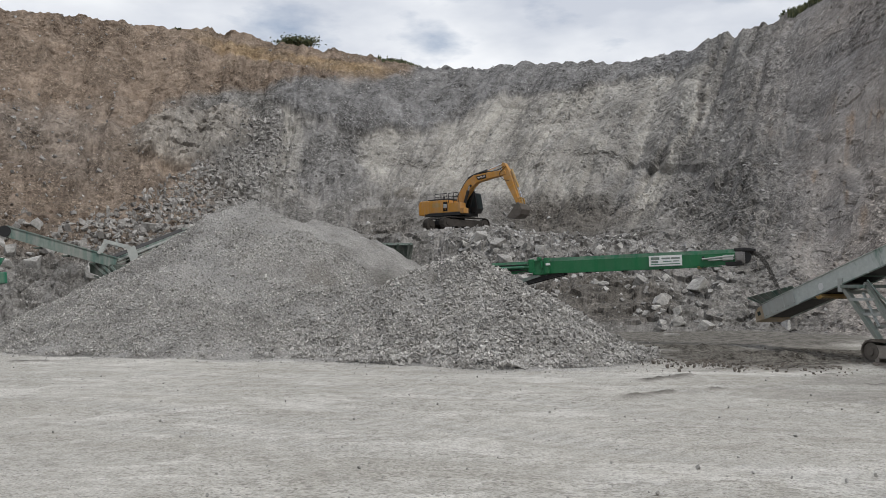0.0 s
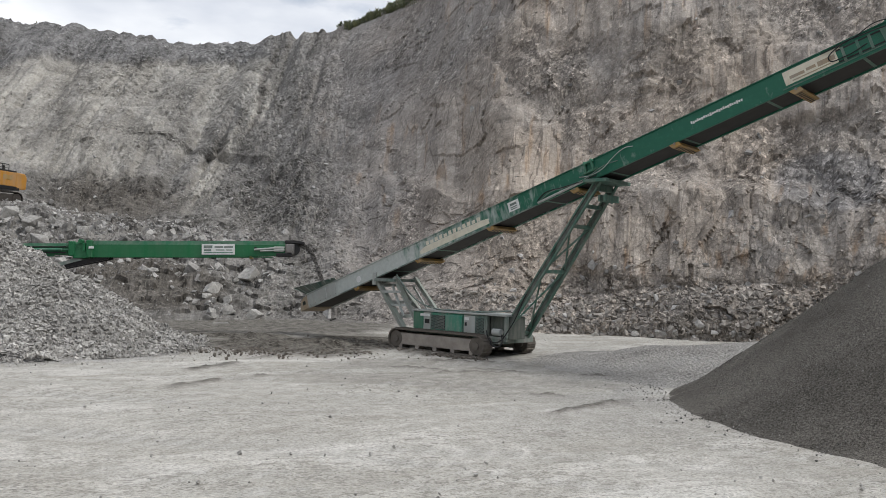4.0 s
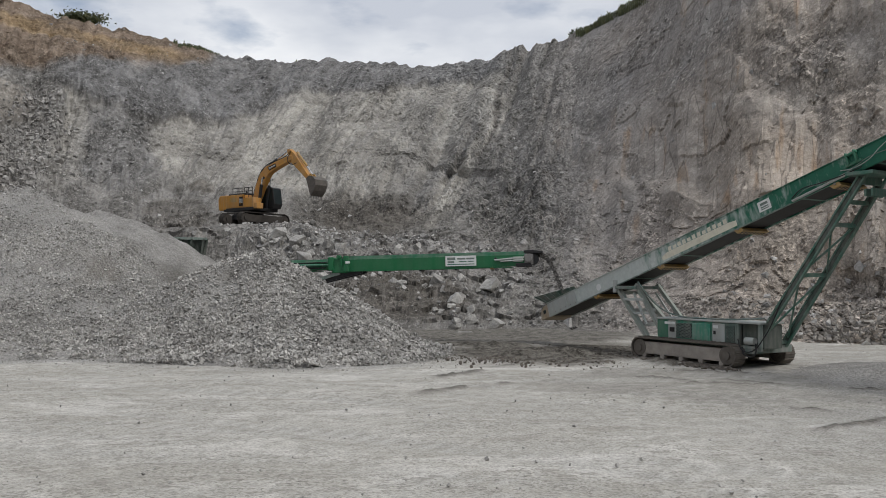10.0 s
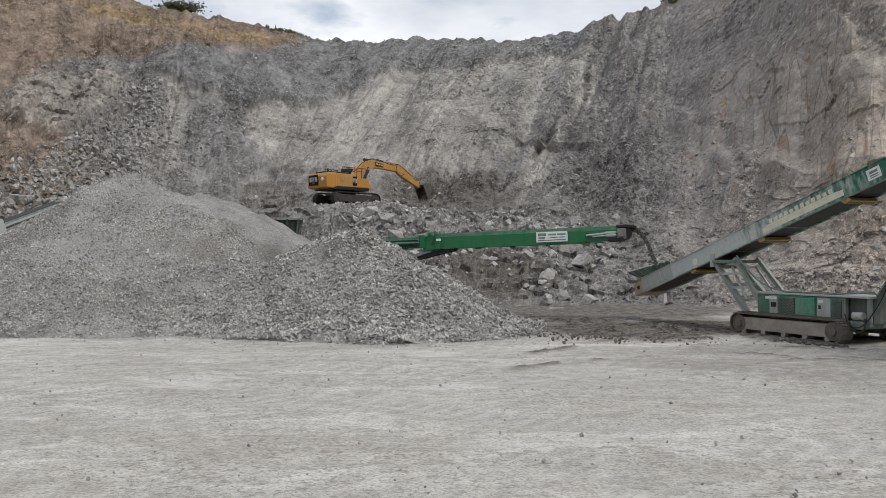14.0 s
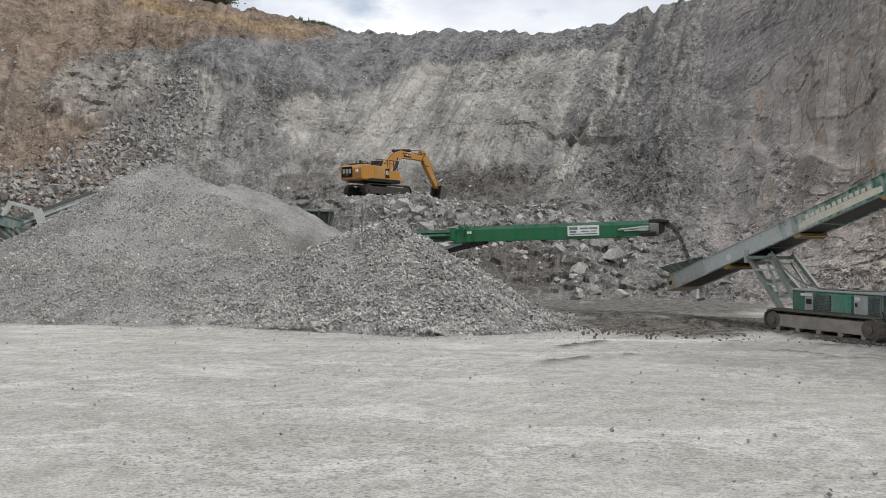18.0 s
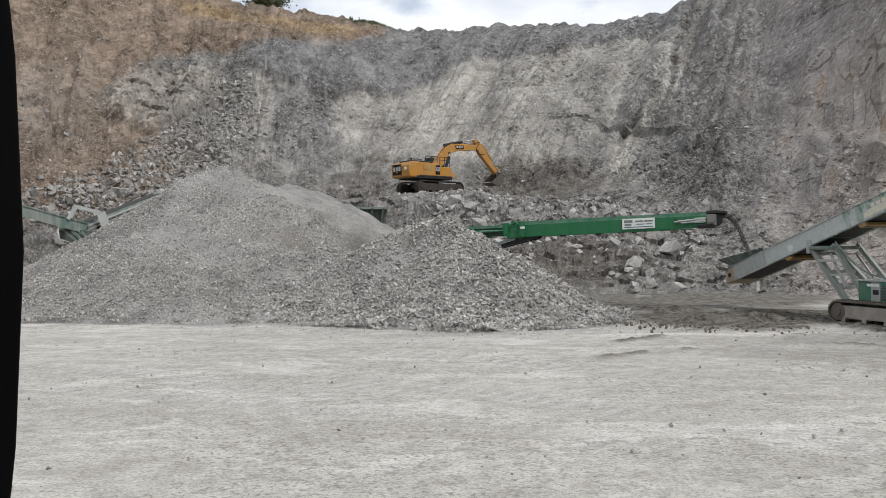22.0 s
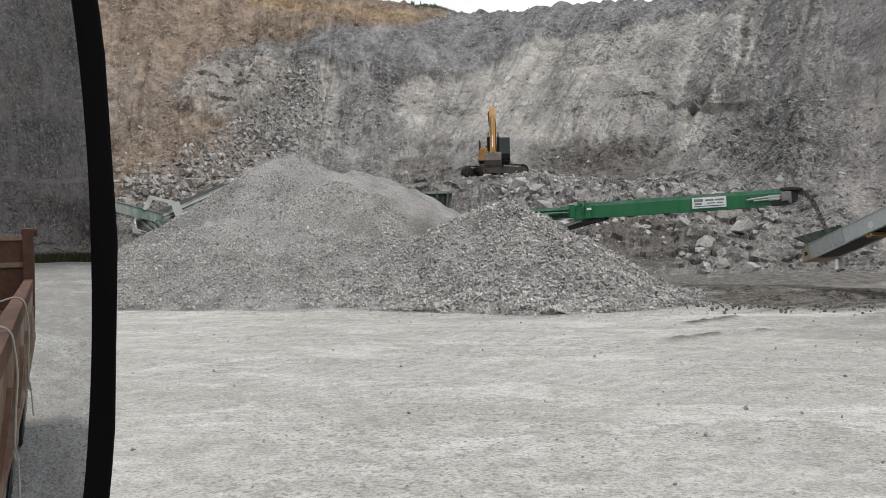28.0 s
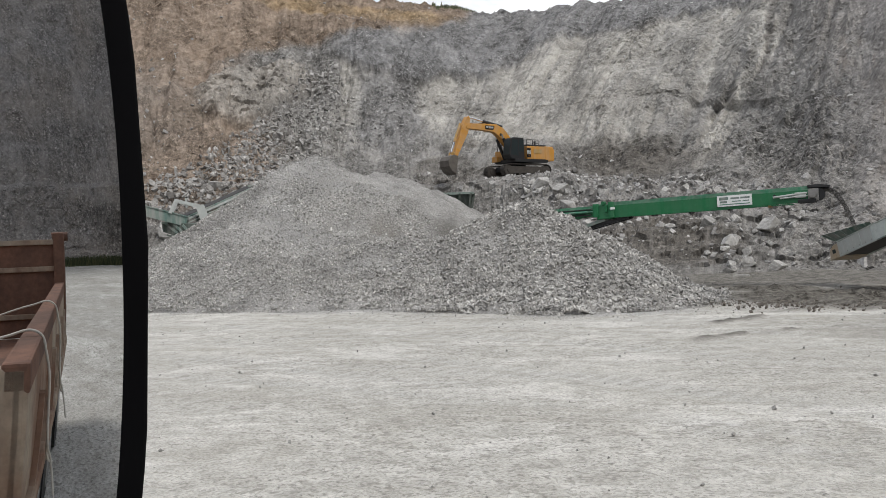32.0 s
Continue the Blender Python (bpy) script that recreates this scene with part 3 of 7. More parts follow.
    bare = np.clip(bare * 0.95 + 0.05, 0, 1) * cliff * step(0.10, 0.22, S)
    # large swells, then columns and blocks on the cliff, gullies on the scree, and broken rock everywhere
    d = 1.4 * fractal(X * 0.06, Y * 0.06, Zz * 0.05, 3)
    U = np.radians(a) * t(MID_R) + 0 * S                 # length along the face
    d += 0.7 * fractal(U * 0.13 + Zz * 0.07, 0 * U, Zz * 0.06 + 70, 3, 0.55, True) * step(0.2, 0.3, S)
    wx, wy, wz = (0.5 * fractal(X * 0.5, Y * 0.5, Zz * 0.5 + q, 2) for q in (0, 11, 23))
    d += bare * (0.30 * fractal(U * 0.45, 0 * U, Zz * 0.07, 3, 0.55, True) + 0.36 * blocks(U * 0.8 + wx, 0 * U, Zz * 0.16 + wz * 0.4) + 0.12 * blocks(U * 1.9 + wx, 0 * U + 3.0, Zz * 0.5 + wz, 5))
    d -= 0.5 * bare * cliff
    rubbly = step(0.0, 0.38, fractal(X * 0.07 + 5, Y * 0.07, Zz * 0.11 + 60, 4, 0.6))
    d += (cliff - bare) * (0.20 * blocks(X * 0.4 + wx, Y * 0.4 + wy, Zz * 0.3 + wz, 14) + 0.12 * fractal(U * 0.5, 0 * U, Zz * 0.2, 3, 0.6, True) + (0.09 + 0.12 * rubbly) * blocks(U * 0.8 + wx, 0 * U, Zz * 0.6 + wz, 4) + (0.12 + 0.10 * rubbly) * blocks(U * 2.0 + wx, 0 * U, Zz * 1.5 + wz, 34))
    slip = a - (S - 0.5) * np.interp(a, [-30, -16, -8, 10, 20], [3.0, 3.0, 9.5, 9.5, 1.5])
    fl, dn = np.radians(slip) * 80.0, S * 62.0           # metres across and along the slides
    run = fractal(slip * 0.30, S * 1.1, 0 * S, 4, 0.55, True)
    rill = fractal(slip * 1.25, S * 2.2, 0 * S + 33, 4, 0.6, True)
    ragged = step(-0.1, 0.3, fractal(X * 0.05, Y * 0.05, Zz * 0.05 + 50, 3))
    d += (1 - cliff) * step(0.2, 0.32, S) * (1.25 * run + 0.55 * rill + 0.14 * blocks(fl * 0.42 + wx, 0 * S, dn * 0.15 + wz, 8) + 0.10 * blocks(fl * 1.15 + wx, 0 * S + 7, dn * 0.45 + wz, 19) + 0.10 * blocks(X * 0.35 + wx, Y * 0.35 + wy, Zz * 0.35 + wz, 9) * ragged + (0.22 + 0.25 * ragged) * fractal(X * 0.42, Y * 0.42, Zz * 0.42 + 13, 5, 0.62, True))
    d += (1 - cliff) * step(0.18, 0.25, S) * ((0.05 + 0.12 * rubbly) * blocks(X * 0.9 + wx, Y * 0.9 + wy, Zz * 0.9 + wz, 2) + (0.06 + 0.07 * rubbly) * blocks(X * 2.2 + wx, Y * 2.2 + wy, Zz * 2.2 + wz, 21))
    # crevices: along the slides on the scree, upright and lying on the cliff
    crev = step(0.45, 0.85, fractal(fl * 0.36 + wx * 0.5, 0 * S + 3, dn * 0.13, 3, 0.5, True)) * step(-0.1, 0.3, fractal(X * 0.09, Y * 0.09, Zz * 0.09 + 21, 3))
    tall = step(0.45, 0.85, fractal(U * 0.30 + wx * 0.6, 0 * S + 9, Zz * 0.07, 3, 0.5, True)) * (0.25 + 0.75 * bare)
    flat_lying = step(0.5, 0.9, fractal(U * 0.10 + wx, 0 * S + 15, Zz * 0.42 + wz * 0.7 + U * 0.05, 3, 0.5, True)) * step(0.0, 0.35, fractal(X * 0.1, Y * 0.1, Zz * 0.2 + 31, 3))
    d += step(0.18, 0.3, S) * (0.40 * crev * (1 - cliff) + cliff * (0.30 * tall + 0.18 * flat_lying))
    outcrop, chute = patch(-25.3, 10.3, 3.5, 1.9, 0.9), patch(-18.5, 10.2, 0.8, 2.3, -0.2)
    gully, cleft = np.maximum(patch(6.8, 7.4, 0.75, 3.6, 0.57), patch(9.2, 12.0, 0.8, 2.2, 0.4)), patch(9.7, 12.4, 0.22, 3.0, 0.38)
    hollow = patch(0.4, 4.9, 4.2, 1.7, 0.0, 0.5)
    lid = np.interp(a, [-20.4, -17.1, -13.8, -12.2, -8.8, -5.6, -3.6, 0.8, 4.8, 8.8], [12.5, 11.7, 10.9, 11.3, 11.3, 12.6, 13.4, 13.4, 13.8, 14.4]) + 0.45 * fractal(a * 0.5 + 0 * S, S * 3.0, 0 * S + 8, 4, 0.6)
    cap = step(-0.12, 0.25, E - lid) * step(-21, -19, a) * (1 - step(9, 11, a))
    d += 0.4 * chute + 0.12 * gully + 0.10 * cleft + 0.8 * hollow - 1.5 * outcrop * (1 - cliff) - 0.8 * cap * (1 - step(0.5, 2.5, E - lid))
    d += outcrop * (0.45 * blocks(X * 0.4 + wx, Y * 0.4 + wy, Zz * 0.3 + wz, 6) + 0.2 * blocks(X * 1.1 + wx, Y * 1.1 + wy, Zz * 0.6 + wz, 16))
    d += (0.11 - 0.05 * cliff) * fractal(X * 1.1, Y * 1.1, Zz * (1.1 - 0.6 * cliff), detail, 0.6)
    d += (1 - step(0.2, 0.3, S)) * (1 - cliff) * (0.6 * fractal(X * 0.5, Y * 0.5, Zz * 0.5, 4, 0.6, True) + 0.3 * blocks(X * 0.7, Y * 0.7, Zz * 0.7, 3))
    d *= on
    X, Y = X + d * np.sin(A) * 0.8, Y + d * np.cos(A) * 0.8
    Zz = Zz - d * 0.55 * on * (1 - 0.6 * cliff) + step(0.9, 0.93, S) * (1 - step(0.97, 1, S)) * 0.9 * fractal(a * 0.9, 0 * S, 0 * S + 3.3, 4, 0.6)
    # the roughness must not lift or sink the skyline as a whole
    now = np.max(np.arctan2(Zz - EYE, np.hypot(X, Y)), 0)
    span = max(3, int(2.5 / (az[1] - az[0])) | 1)
    calm = np.convolve(np.pad(now, span // 2, mode="edge"), np.ones(span) / span, "valid")
    aimed = np.convolve(np.pad(np.radians(rim_el), span // 2, mode="edge"), np.ones(span) / span, "valid")
    Zz = Zz + step(0.62, 0.93, S) * (np.tan(aimed) - np.tan(calm)) * np.hypot(X, Y)
    # the pad on which the digger stands
    pad = np.exp(-(np.hypot(X - PAD[0], Y - PAD[1]) / 5.0) ** 4)
    Zz = Zz * (1 - pad) + PAD[2] * pad
    # what the rock is: zones and bands; some bands also carry painted shade
    Ew, aw = E + je * 0.5, a + ja * 0.5
    front = 1 - cliff
    soil = np.interp(a, [-45, -28.6, -25.5, -20.4, -16.8, -13.0, -10.0], [11.0, 12.2, 13.1, 13.4, 14.1, 14.2, 14.7]) + 0 * S
    upper = (1 - step(-10.5, -9.5, aw)) * step(-0.35, 0.35, Ew - soil) * front
    lower = step(-22, -27, aw + 0.35 * (E - 8)) * step(1.0, 3.0, Ew) * front * (0.8 + 0.3 * fractal(X * 0.08, Y * 0.08, Zz * 0.08, 4)).clip(0, 1)
    brown = np.clip(np.maximum.reduce([upper, lower, 0.45 * outcrop]), 0, 1)
    streak = fractal(slip * 0.55, S * 2.0, 0 * S + 7.7, 5, 0.62)
    sill = np.interp(a, [-13.7, -12.2, -9.5, -5.6, -0.8, 2.8, 7.0], [8.1, 6.4, 6.3, 6.8, 6.4, 5.4, 4.5]) + 0 * S
    pale = step(-14.2, -13.0, a + 0.9 * ja) * (1 - step(-0.5, 0.5, aw - 3.2 - 1.05 * (E - 7.0))) * (1 - step(-0.15, 0.2, E - lid)) * step(-0.5, 0.5, Ew - sill)
    pale = pale * np.clip(0.80 + 1.1 * streak, 0.0, 1.0) * (1 - 0.75 * hollow)
    pale = np.maximum.reduce([pale, 0.8 * chute * step(-0.4, 0.2, streak + 0.2), 0.95 * gully, 0.6 * outcrop, 0.35 * patch(-20.5, 7.6, 2.5, 1.6)]) * np.maximum(front, gully) * (1 - cleft)
    rim = E - np.interp(a, [-32, -24, -20, -15, -10.5], [16.9, 16.2, 15.5, 14.9, 14.6]) + 0.35 * je
    gold = 0.6 * (1 - step(-13.5, -9.8, a + 1.2 * ja)) * step(-27, -22, a) * step(-0.55, -0.25, rim) * (1 - step(0.25, 0.5, rim)) * front * np.clip(0.75 + 0.8 * fractal(X * 0.25, Y * 0.25, Zz * 0.6 + 5, 4), 0, 1)
    blue = np.maximum(0.25 * cliff * step(0.15, 0.45, fractal(X * 0.09, Y * 0.09, Zz * 0.13 + 40, 4)) * (1 - 0.7 * step(22, 30, a)), 0.85 * np.maximum(cap, 0.5 * patch(-16.0, 9.0, 2.2, 3.2)) * front * (1 - gold) * (1 - upper))
    # the step at 74 degrees paints the rear wall's shade as blue-grey
    blue = np.maximum.reduce([blue, patch(48, 6.6, 3.2, 2.0), 0.7 * cliff * (1 - step(19, 30, aw)), 0.35 * step(74, 80, a) + 0 * S, 0.7 * step(47, 56, aw) * step(5, 11, Ew)])
    # soil and mud banks; cleft and cave patch are shade put into the colour
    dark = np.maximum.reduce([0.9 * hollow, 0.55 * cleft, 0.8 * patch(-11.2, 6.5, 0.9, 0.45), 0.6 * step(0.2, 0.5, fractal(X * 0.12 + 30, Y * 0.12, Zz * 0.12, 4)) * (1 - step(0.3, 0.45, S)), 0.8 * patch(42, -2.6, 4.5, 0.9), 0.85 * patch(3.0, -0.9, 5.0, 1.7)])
    rubbly = np.clip(rubbly * (1 - 0.6 * pale) + 0.7 * cap + 0.8 * step(-16.5, -20, aw) * (1 - upper) * step(9.5, 7.0, E), 0, 1) + 0 * S
    breaks, way = np.stack([bare + 0 * S, rubbly, 0 * rubbly], -1), np.stack([fl, dn, 0 * S], -1)
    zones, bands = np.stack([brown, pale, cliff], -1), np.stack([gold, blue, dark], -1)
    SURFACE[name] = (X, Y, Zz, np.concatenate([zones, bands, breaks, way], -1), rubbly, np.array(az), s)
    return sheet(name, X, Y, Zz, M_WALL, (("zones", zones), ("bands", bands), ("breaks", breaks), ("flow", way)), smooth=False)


def pit():
    near = np.arange(-52, 110.01, 0.14)
    far = np.concatenate([np.arange(110, 180, 0.9), np.arange(-180, -51.9, 0.9)])
    w = wall_sheet("wall_main", near, 400, 5)
    tagged(w, "grey and brown quarry face of broken rock", "quarry wall", kind="structure")
    w = wall_sheet("wall_rear", far, 120, 3)
    tagged(w, "grey quarry face behind the truck", "quarry wall", kind="structure")


def heap_reach(x, y, cones, k=0.75):
    """Like heap_height, but it goes on below the floor: how near a heap's foot is."""
    s = sum(np.exp(np.clip((h - slope * np.hypot(x - cx, y - cy)) / k, -30, 60)) for cx, cy, h, slope in cones)
    return k * np.log(s)


def heap_height(x, y, cones, k=0.75):
    """Cones of loose stone that run into one another and flatten out at the foot."""
    if cones is COARSE:                      # a ragged foot
        x, y = x + 0.6 * fractal(x * 0.4, y * 0.4, 0 * x + 61, 3, 0.6), y + 0.6 * fractal(x * 0.4, y * 0.4, 0 * x + 67, 3, 0.6)
    s = 0
    for cx, cy, h, slope in cones:
        r = np.hypot(x - cx, y - cy)
        s = s + np.exp(np.clip((h - slope * np.sqrt(r * r + 0.12)) / k, -30, 60))
    z = k * np.log(s)
    return 0.25 * np.logaddexp(0, z / 0.25) - 0.06


def floor():
    az = np.radians(np.concatenate([np.arange(-50, 90, 0.2), np.linspace(90, 310, 74)]))
    rad = np.concatenate([[0.05, 2, 4], np.geomspace(5.5, 62, 300), [80, 120, 250, 600, 1500, 3500]])
    A, R = np.meshgrid(az, rad)
    X, Y = R * np.sin(A), R * np.cos(A)
    near = 1 - step(45, 62, R)
    z = 0.05 * fractal(X * 0.22, Y * 0.22, 0 * X, 3) * near
    z += near * 0.02 * fractal(X * 1.6, Y * 1.6, 0 * X + 15, 3, 0.6)
    # wheel lanes that curve round the stone heap and out towards the stacker
    wheel = 0 * X
    for cx, cy, rr, w in ((-24, -22, 41.5, 0.35), (-24, -22, 43.6, 0.35), (-24, -22, 47.0, 0.3), (-24, -22, 55.0, 0.5), (-24, -22, 57.2, 0.5), (-20, -34, 50.0, 0.3), (-20, -34, 52.1, 0.3), (4, -46, 68.0, 0.4), (4, -46, 70.2, 0.4), (26, 60, 38.0, 0.3), (26, 60, 40.0, 0.3), (30, 75, 60, 0.3), (30, 75, 62, 0.3)):
        q = (np.hypot(X - cx, Y - cy) - rr + 0.5 * fractal(X * 0.12, Y * 0.12, 0 * X + rr, 3)) / w
        wheel = np.maximum(wheel, np.exp(-q * q) * step(-0.35, 0.25, fractal(X * 0.15, Y * 0.15, 0 * X + rr * 1.7, 3)))
    z -= near * 0.025 * wheel
    mud = step(0, 0.45, 1.0 - np.hypot((X - 8.5) / 6.5, (Y - 30.5) / 4.6) + 0.4 * fractal(X * 0.3, Y * 0.3, 0 * X + 2, 4))
    mud = np.maximum(mud, 0.85 * step(0, 0.5, 1.0 - np.hypot((X - 6) / 13, (Y - 42) / 9.0) + 0.4 * fractal(X * 0.3, Y * 0.3, 0 * X + 8, 4)))
    mud = np.maximum(mud, 0.85 * step(0, 1, 1.2 - np.hypot((X + 32) / 12, (Y - 42) / 12.0) + 0.3 * fractal(X * 0.3, Y * 0.3, 0 * X + 18, 4)))
    mud = np.maximum(mud, 0.33 * step(0, 0.6, 0.9 - np.hypot((X - 10) / 8.5, (Y - 22) / 6.0) + 0.5 * fractal(X * 0.35, Y * 0.5, 0 * X + 28, 4)))
    # dark ruts and clods between the stacker and the gravel
    broken = step(-0.25, 0.15, fractal(X * 0.9, Y * 0.7, 0 * X + 31, 4, 0.6))
    for x0, y0, x1, y1, w in ((8.5, 21.4, 11.7, 21.0, 0.16), (11.7, 21.0, 13.6, 19.6, 0.14), (8.8, 17.3, 10.1, 16.5, 0.14), (8.2, 14.2, 10.4, 15.3, 0.16), (10.4, 15.3, 13.2, 15.9, 0.30), (7.6, 23.1, 11.5, 21.5, 0.14), (9.0, 25.0, 15.0, 22.0, 0.2), (6.5, 26.5, 9.0, 24.0, 0.2), (1.7, 19.7, 4.2, 21.8, 0.22), (2.4, 23.0, 3.9, 24.8, 0.3), (3.5, 26.0, 7.5, 27.5, 0.3), (-18.5, 30.2, -14.9, 31.0, 0.35), (-19.5, 26.6, -17.0, 27.2, 0.2)):
        L = math.hypot(x1 - x0, y1 - y0)
        u, v = ((X - x0) * (x1 - x0) + (Y - y0) * (y1 - y0)) / L, ((X - x0) * (y1 - y0) - (Y - y0) * (x1 - x0)) / L + 0.2 * fractal(X * 0.5, Y * 0.5, 0 * X, 2)
        rut = np.exp(-(v / w) ** 2) * step(-0.3, 0.3, u) * (1 - step(L - 0.3, L + 0.3, u))
        mud = np.maximum(mud, rut * (0.15 + 0.75 * broken))
        z += 0.03 * rut * broken
    churn = sum(q * np.exp(-np.hypot((X - x) / p, (Y - y) / r) ** 2) for x, y, p, r, q in ((6.6, 29.3, 1.5, 0.8, 0.30), (8.1, 29.2, 0.8, 0.7, 0.22), (10.3, 26.6, 0.5, 0.9, 0.20), (5.2, 33.5, 2.5, 1.5, 0.2)))
    mud = np.maximum(mud, step(0.02, 0.12, churn))
    z += mud * near * (0.08 * fractal(X * 1.6, Y * 2.2, 0 * X, 4, 0.65, True) + 0.01) + churn * (0.25 + 0.9 * fractal(X * 2.6, Y * 2.6, 0 * X + 41, 3, 0.65, True))
    apron = step(0.0, 1.0, 1.3 - np.hypot((X - 19.5) / 10.5, (Y - 17.5) / 10.0) + 0.3 * fractal(X * 0.25, Y * 0.25, 0 * X + 6, 4))
    apron = apron * (0.35 + 0.65 * step(-0.2, 0.15, fractal(X * 0.5 + 3, Y * 0.5, 0 * X + 9, 4, 0.6)))
    near_heap = step(-1.3, 0.0, heap_reach(X, Y, COARSE) + 0.7 * fractal(X * 0.4, Y * 0.4, 0 * X + 12, 4, 0.6))
    apron = np.maximum(apron, 0.9 * near_heap * step(-0.25, 0.2, fractal(X * 0.6, Y * 0.9, 0 * X + 19, 4, 0.6)))
    z -= 0.02
    g = sheet("ground", X, Y, z, M_GROUND, (("zones", np.stack([mud, apron, wheel], -1)),))
    tagged(g, "pale dusty quarry floor with ruts and mud", "ground", kind="structure")


HEAP_SHIFT = {}


def heap(name, label, cones, x0, x1, y0, y1, cell, material, rough, seed, marks=()):
    X, Y = np.meshgrid(np.arange(x0, x1, cell), np.arange(y0, y1, cell))
    z = heap_height(X, Y, cones)
    swell = lambda u, v: rough * fractal(u * 1.3, v * 1.3, 0 * u + seed, 4, 0.6) + rough * 2 * fractal(u * 0.3, v * 0.3, 0 * u + seed, 3) * step(0, 1.5, heap_height(u, v, cones))
    if name == "stone_heap":
        base = swell
        swell = lambda u, v: base(u, v) - sum(q * np.exp(-np.hypot((u - x) / p, (v - y) / r) ** 2 + 0 * u) for x, y, p, r, q in SCARS)
    z = z + swell(X, Y) * step(0.0, 0.5, z) - 0.3 * (1 - step(-0.06, -0.02, z))
    if name == "gravel_heap":
        z = z - 0.10
    HEAP_SHIFT[name] = swell
    fresh_shade = sum(np.exp(-(np.hypot((X - fx) / fa, (Y - fy) / fb)) ** 4) for fx, fy, fa, fb in marks) if marks else 0 * X
    fresh_shade = fresh_shade * step(-0.5, 0.2, fractal(X * 0.9, Y * 0.9, 0 * X + seed, 4))
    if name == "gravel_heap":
        # cone's left side darkened: finer gravel, plus shade away from the sun
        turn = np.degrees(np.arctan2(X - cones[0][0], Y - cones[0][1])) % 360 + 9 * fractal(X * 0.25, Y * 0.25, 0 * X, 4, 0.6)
        fresh_shade = np.maximum(fresh_shade, 0.75 * step(228, 240, turn) * (1 - step(325, 345, turn)))
    dusty = step(0.0, 0.35, fractal(X * 0.28, Y * 0.28, 0 * X + seed + 3, 4) - 0.05 - 0.03 * (X + 13) * (name == "stone_heap")) * (name != "gravel_heap")
    if name == "stone_heap":
        dusty = np.maximum(dusty * 0.5, sum(np.exp(-np.hypot((X - x) / p, (Y - y) / r) ** 3) for x, y, p, r in DUST)).clip(0, 1)
    return tagged(sheet(name, X, Y, z, material, (("zones", np.stack([fresh_shade, dusty, 0 * X], -1)),)), label, "gravel heap", kind="stuff")


pit()
floor()
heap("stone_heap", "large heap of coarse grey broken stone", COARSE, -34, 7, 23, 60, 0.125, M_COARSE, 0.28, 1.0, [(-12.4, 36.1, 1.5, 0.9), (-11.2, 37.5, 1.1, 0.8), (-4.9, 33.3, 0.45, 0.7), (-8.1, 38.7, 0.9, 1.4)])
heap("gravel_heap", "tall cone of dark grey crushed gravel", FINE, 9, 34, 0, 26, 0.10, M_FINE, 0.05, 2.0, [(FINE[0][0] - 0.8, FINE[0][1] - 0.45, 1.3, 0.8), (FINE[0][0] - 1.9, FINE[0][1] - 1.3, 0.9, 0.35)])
heap("gravel_mound", "low spread mound of grey gravel beside the cone", MOUND, 8, 32, 13, 34, 0.15, M_COARSE, 0.04, 3.0)


# ---- loose stone ----
def stone_shape(seed, points=10, flat=0.8):
    """An angular broken stone: the hull of a few points, with a size of about one."""
    rnd = random.Random(seed)
    bm = bmesh.new()
    if seed % 3:                             # a block with chipped corners
        for k in range(8):
            bm.verts.new([(0.36 if k >> i & 1 else -0.36) + rnd.uniform(-0.16, 0.16) for i in range(3)])
        for k in range(2):
            bm.verts.new([rnd.choice((-0.42, 0.42)) * rnd.uniform(0.7, 1.1) if i == k else rnd.uniform(-0.3, 0.3) for i in range(3)])
    else:
        for _ in range(points):
            v = Vector((rnd.gauss(0, 1), rnd.gauss(0, 1), rnd.gauss(0, 1))).normalized() * rnd.uniform(0.34, 0.56)
            bm.verts.new((v.x, v.y, v.z * flat))
    r = bmesh.ops.convex_hull(bm, input=bm.verts[:])
    bmesh.ops.delete(bm, geom=list({g for g in r["geom_interior"] + r["geom_unused"] if isinstance(g, bmesh.types.BMVert)}), context="VERTS")
    bmesh.ops.triangulate(bm, faces=bm.faces[:])
    bmesh.ops.recalc_face_normals(bm, faces=bm.faces[:])
    bm.verts.index_update()
    co = np.array([v.co[:] for v in bm.verts], np.float32)
    tri = np.array([[v.index for v in f.verts] for f in bm.faces], np.int32)
    bm.free()
    return co, tri


SHAPES = [stone_shape(i) for i in range(14)]
CHIPS = [stone_shape(3 * i, 7, 0.7) for i in range(70, 80)]        # plainer shapes for what is small


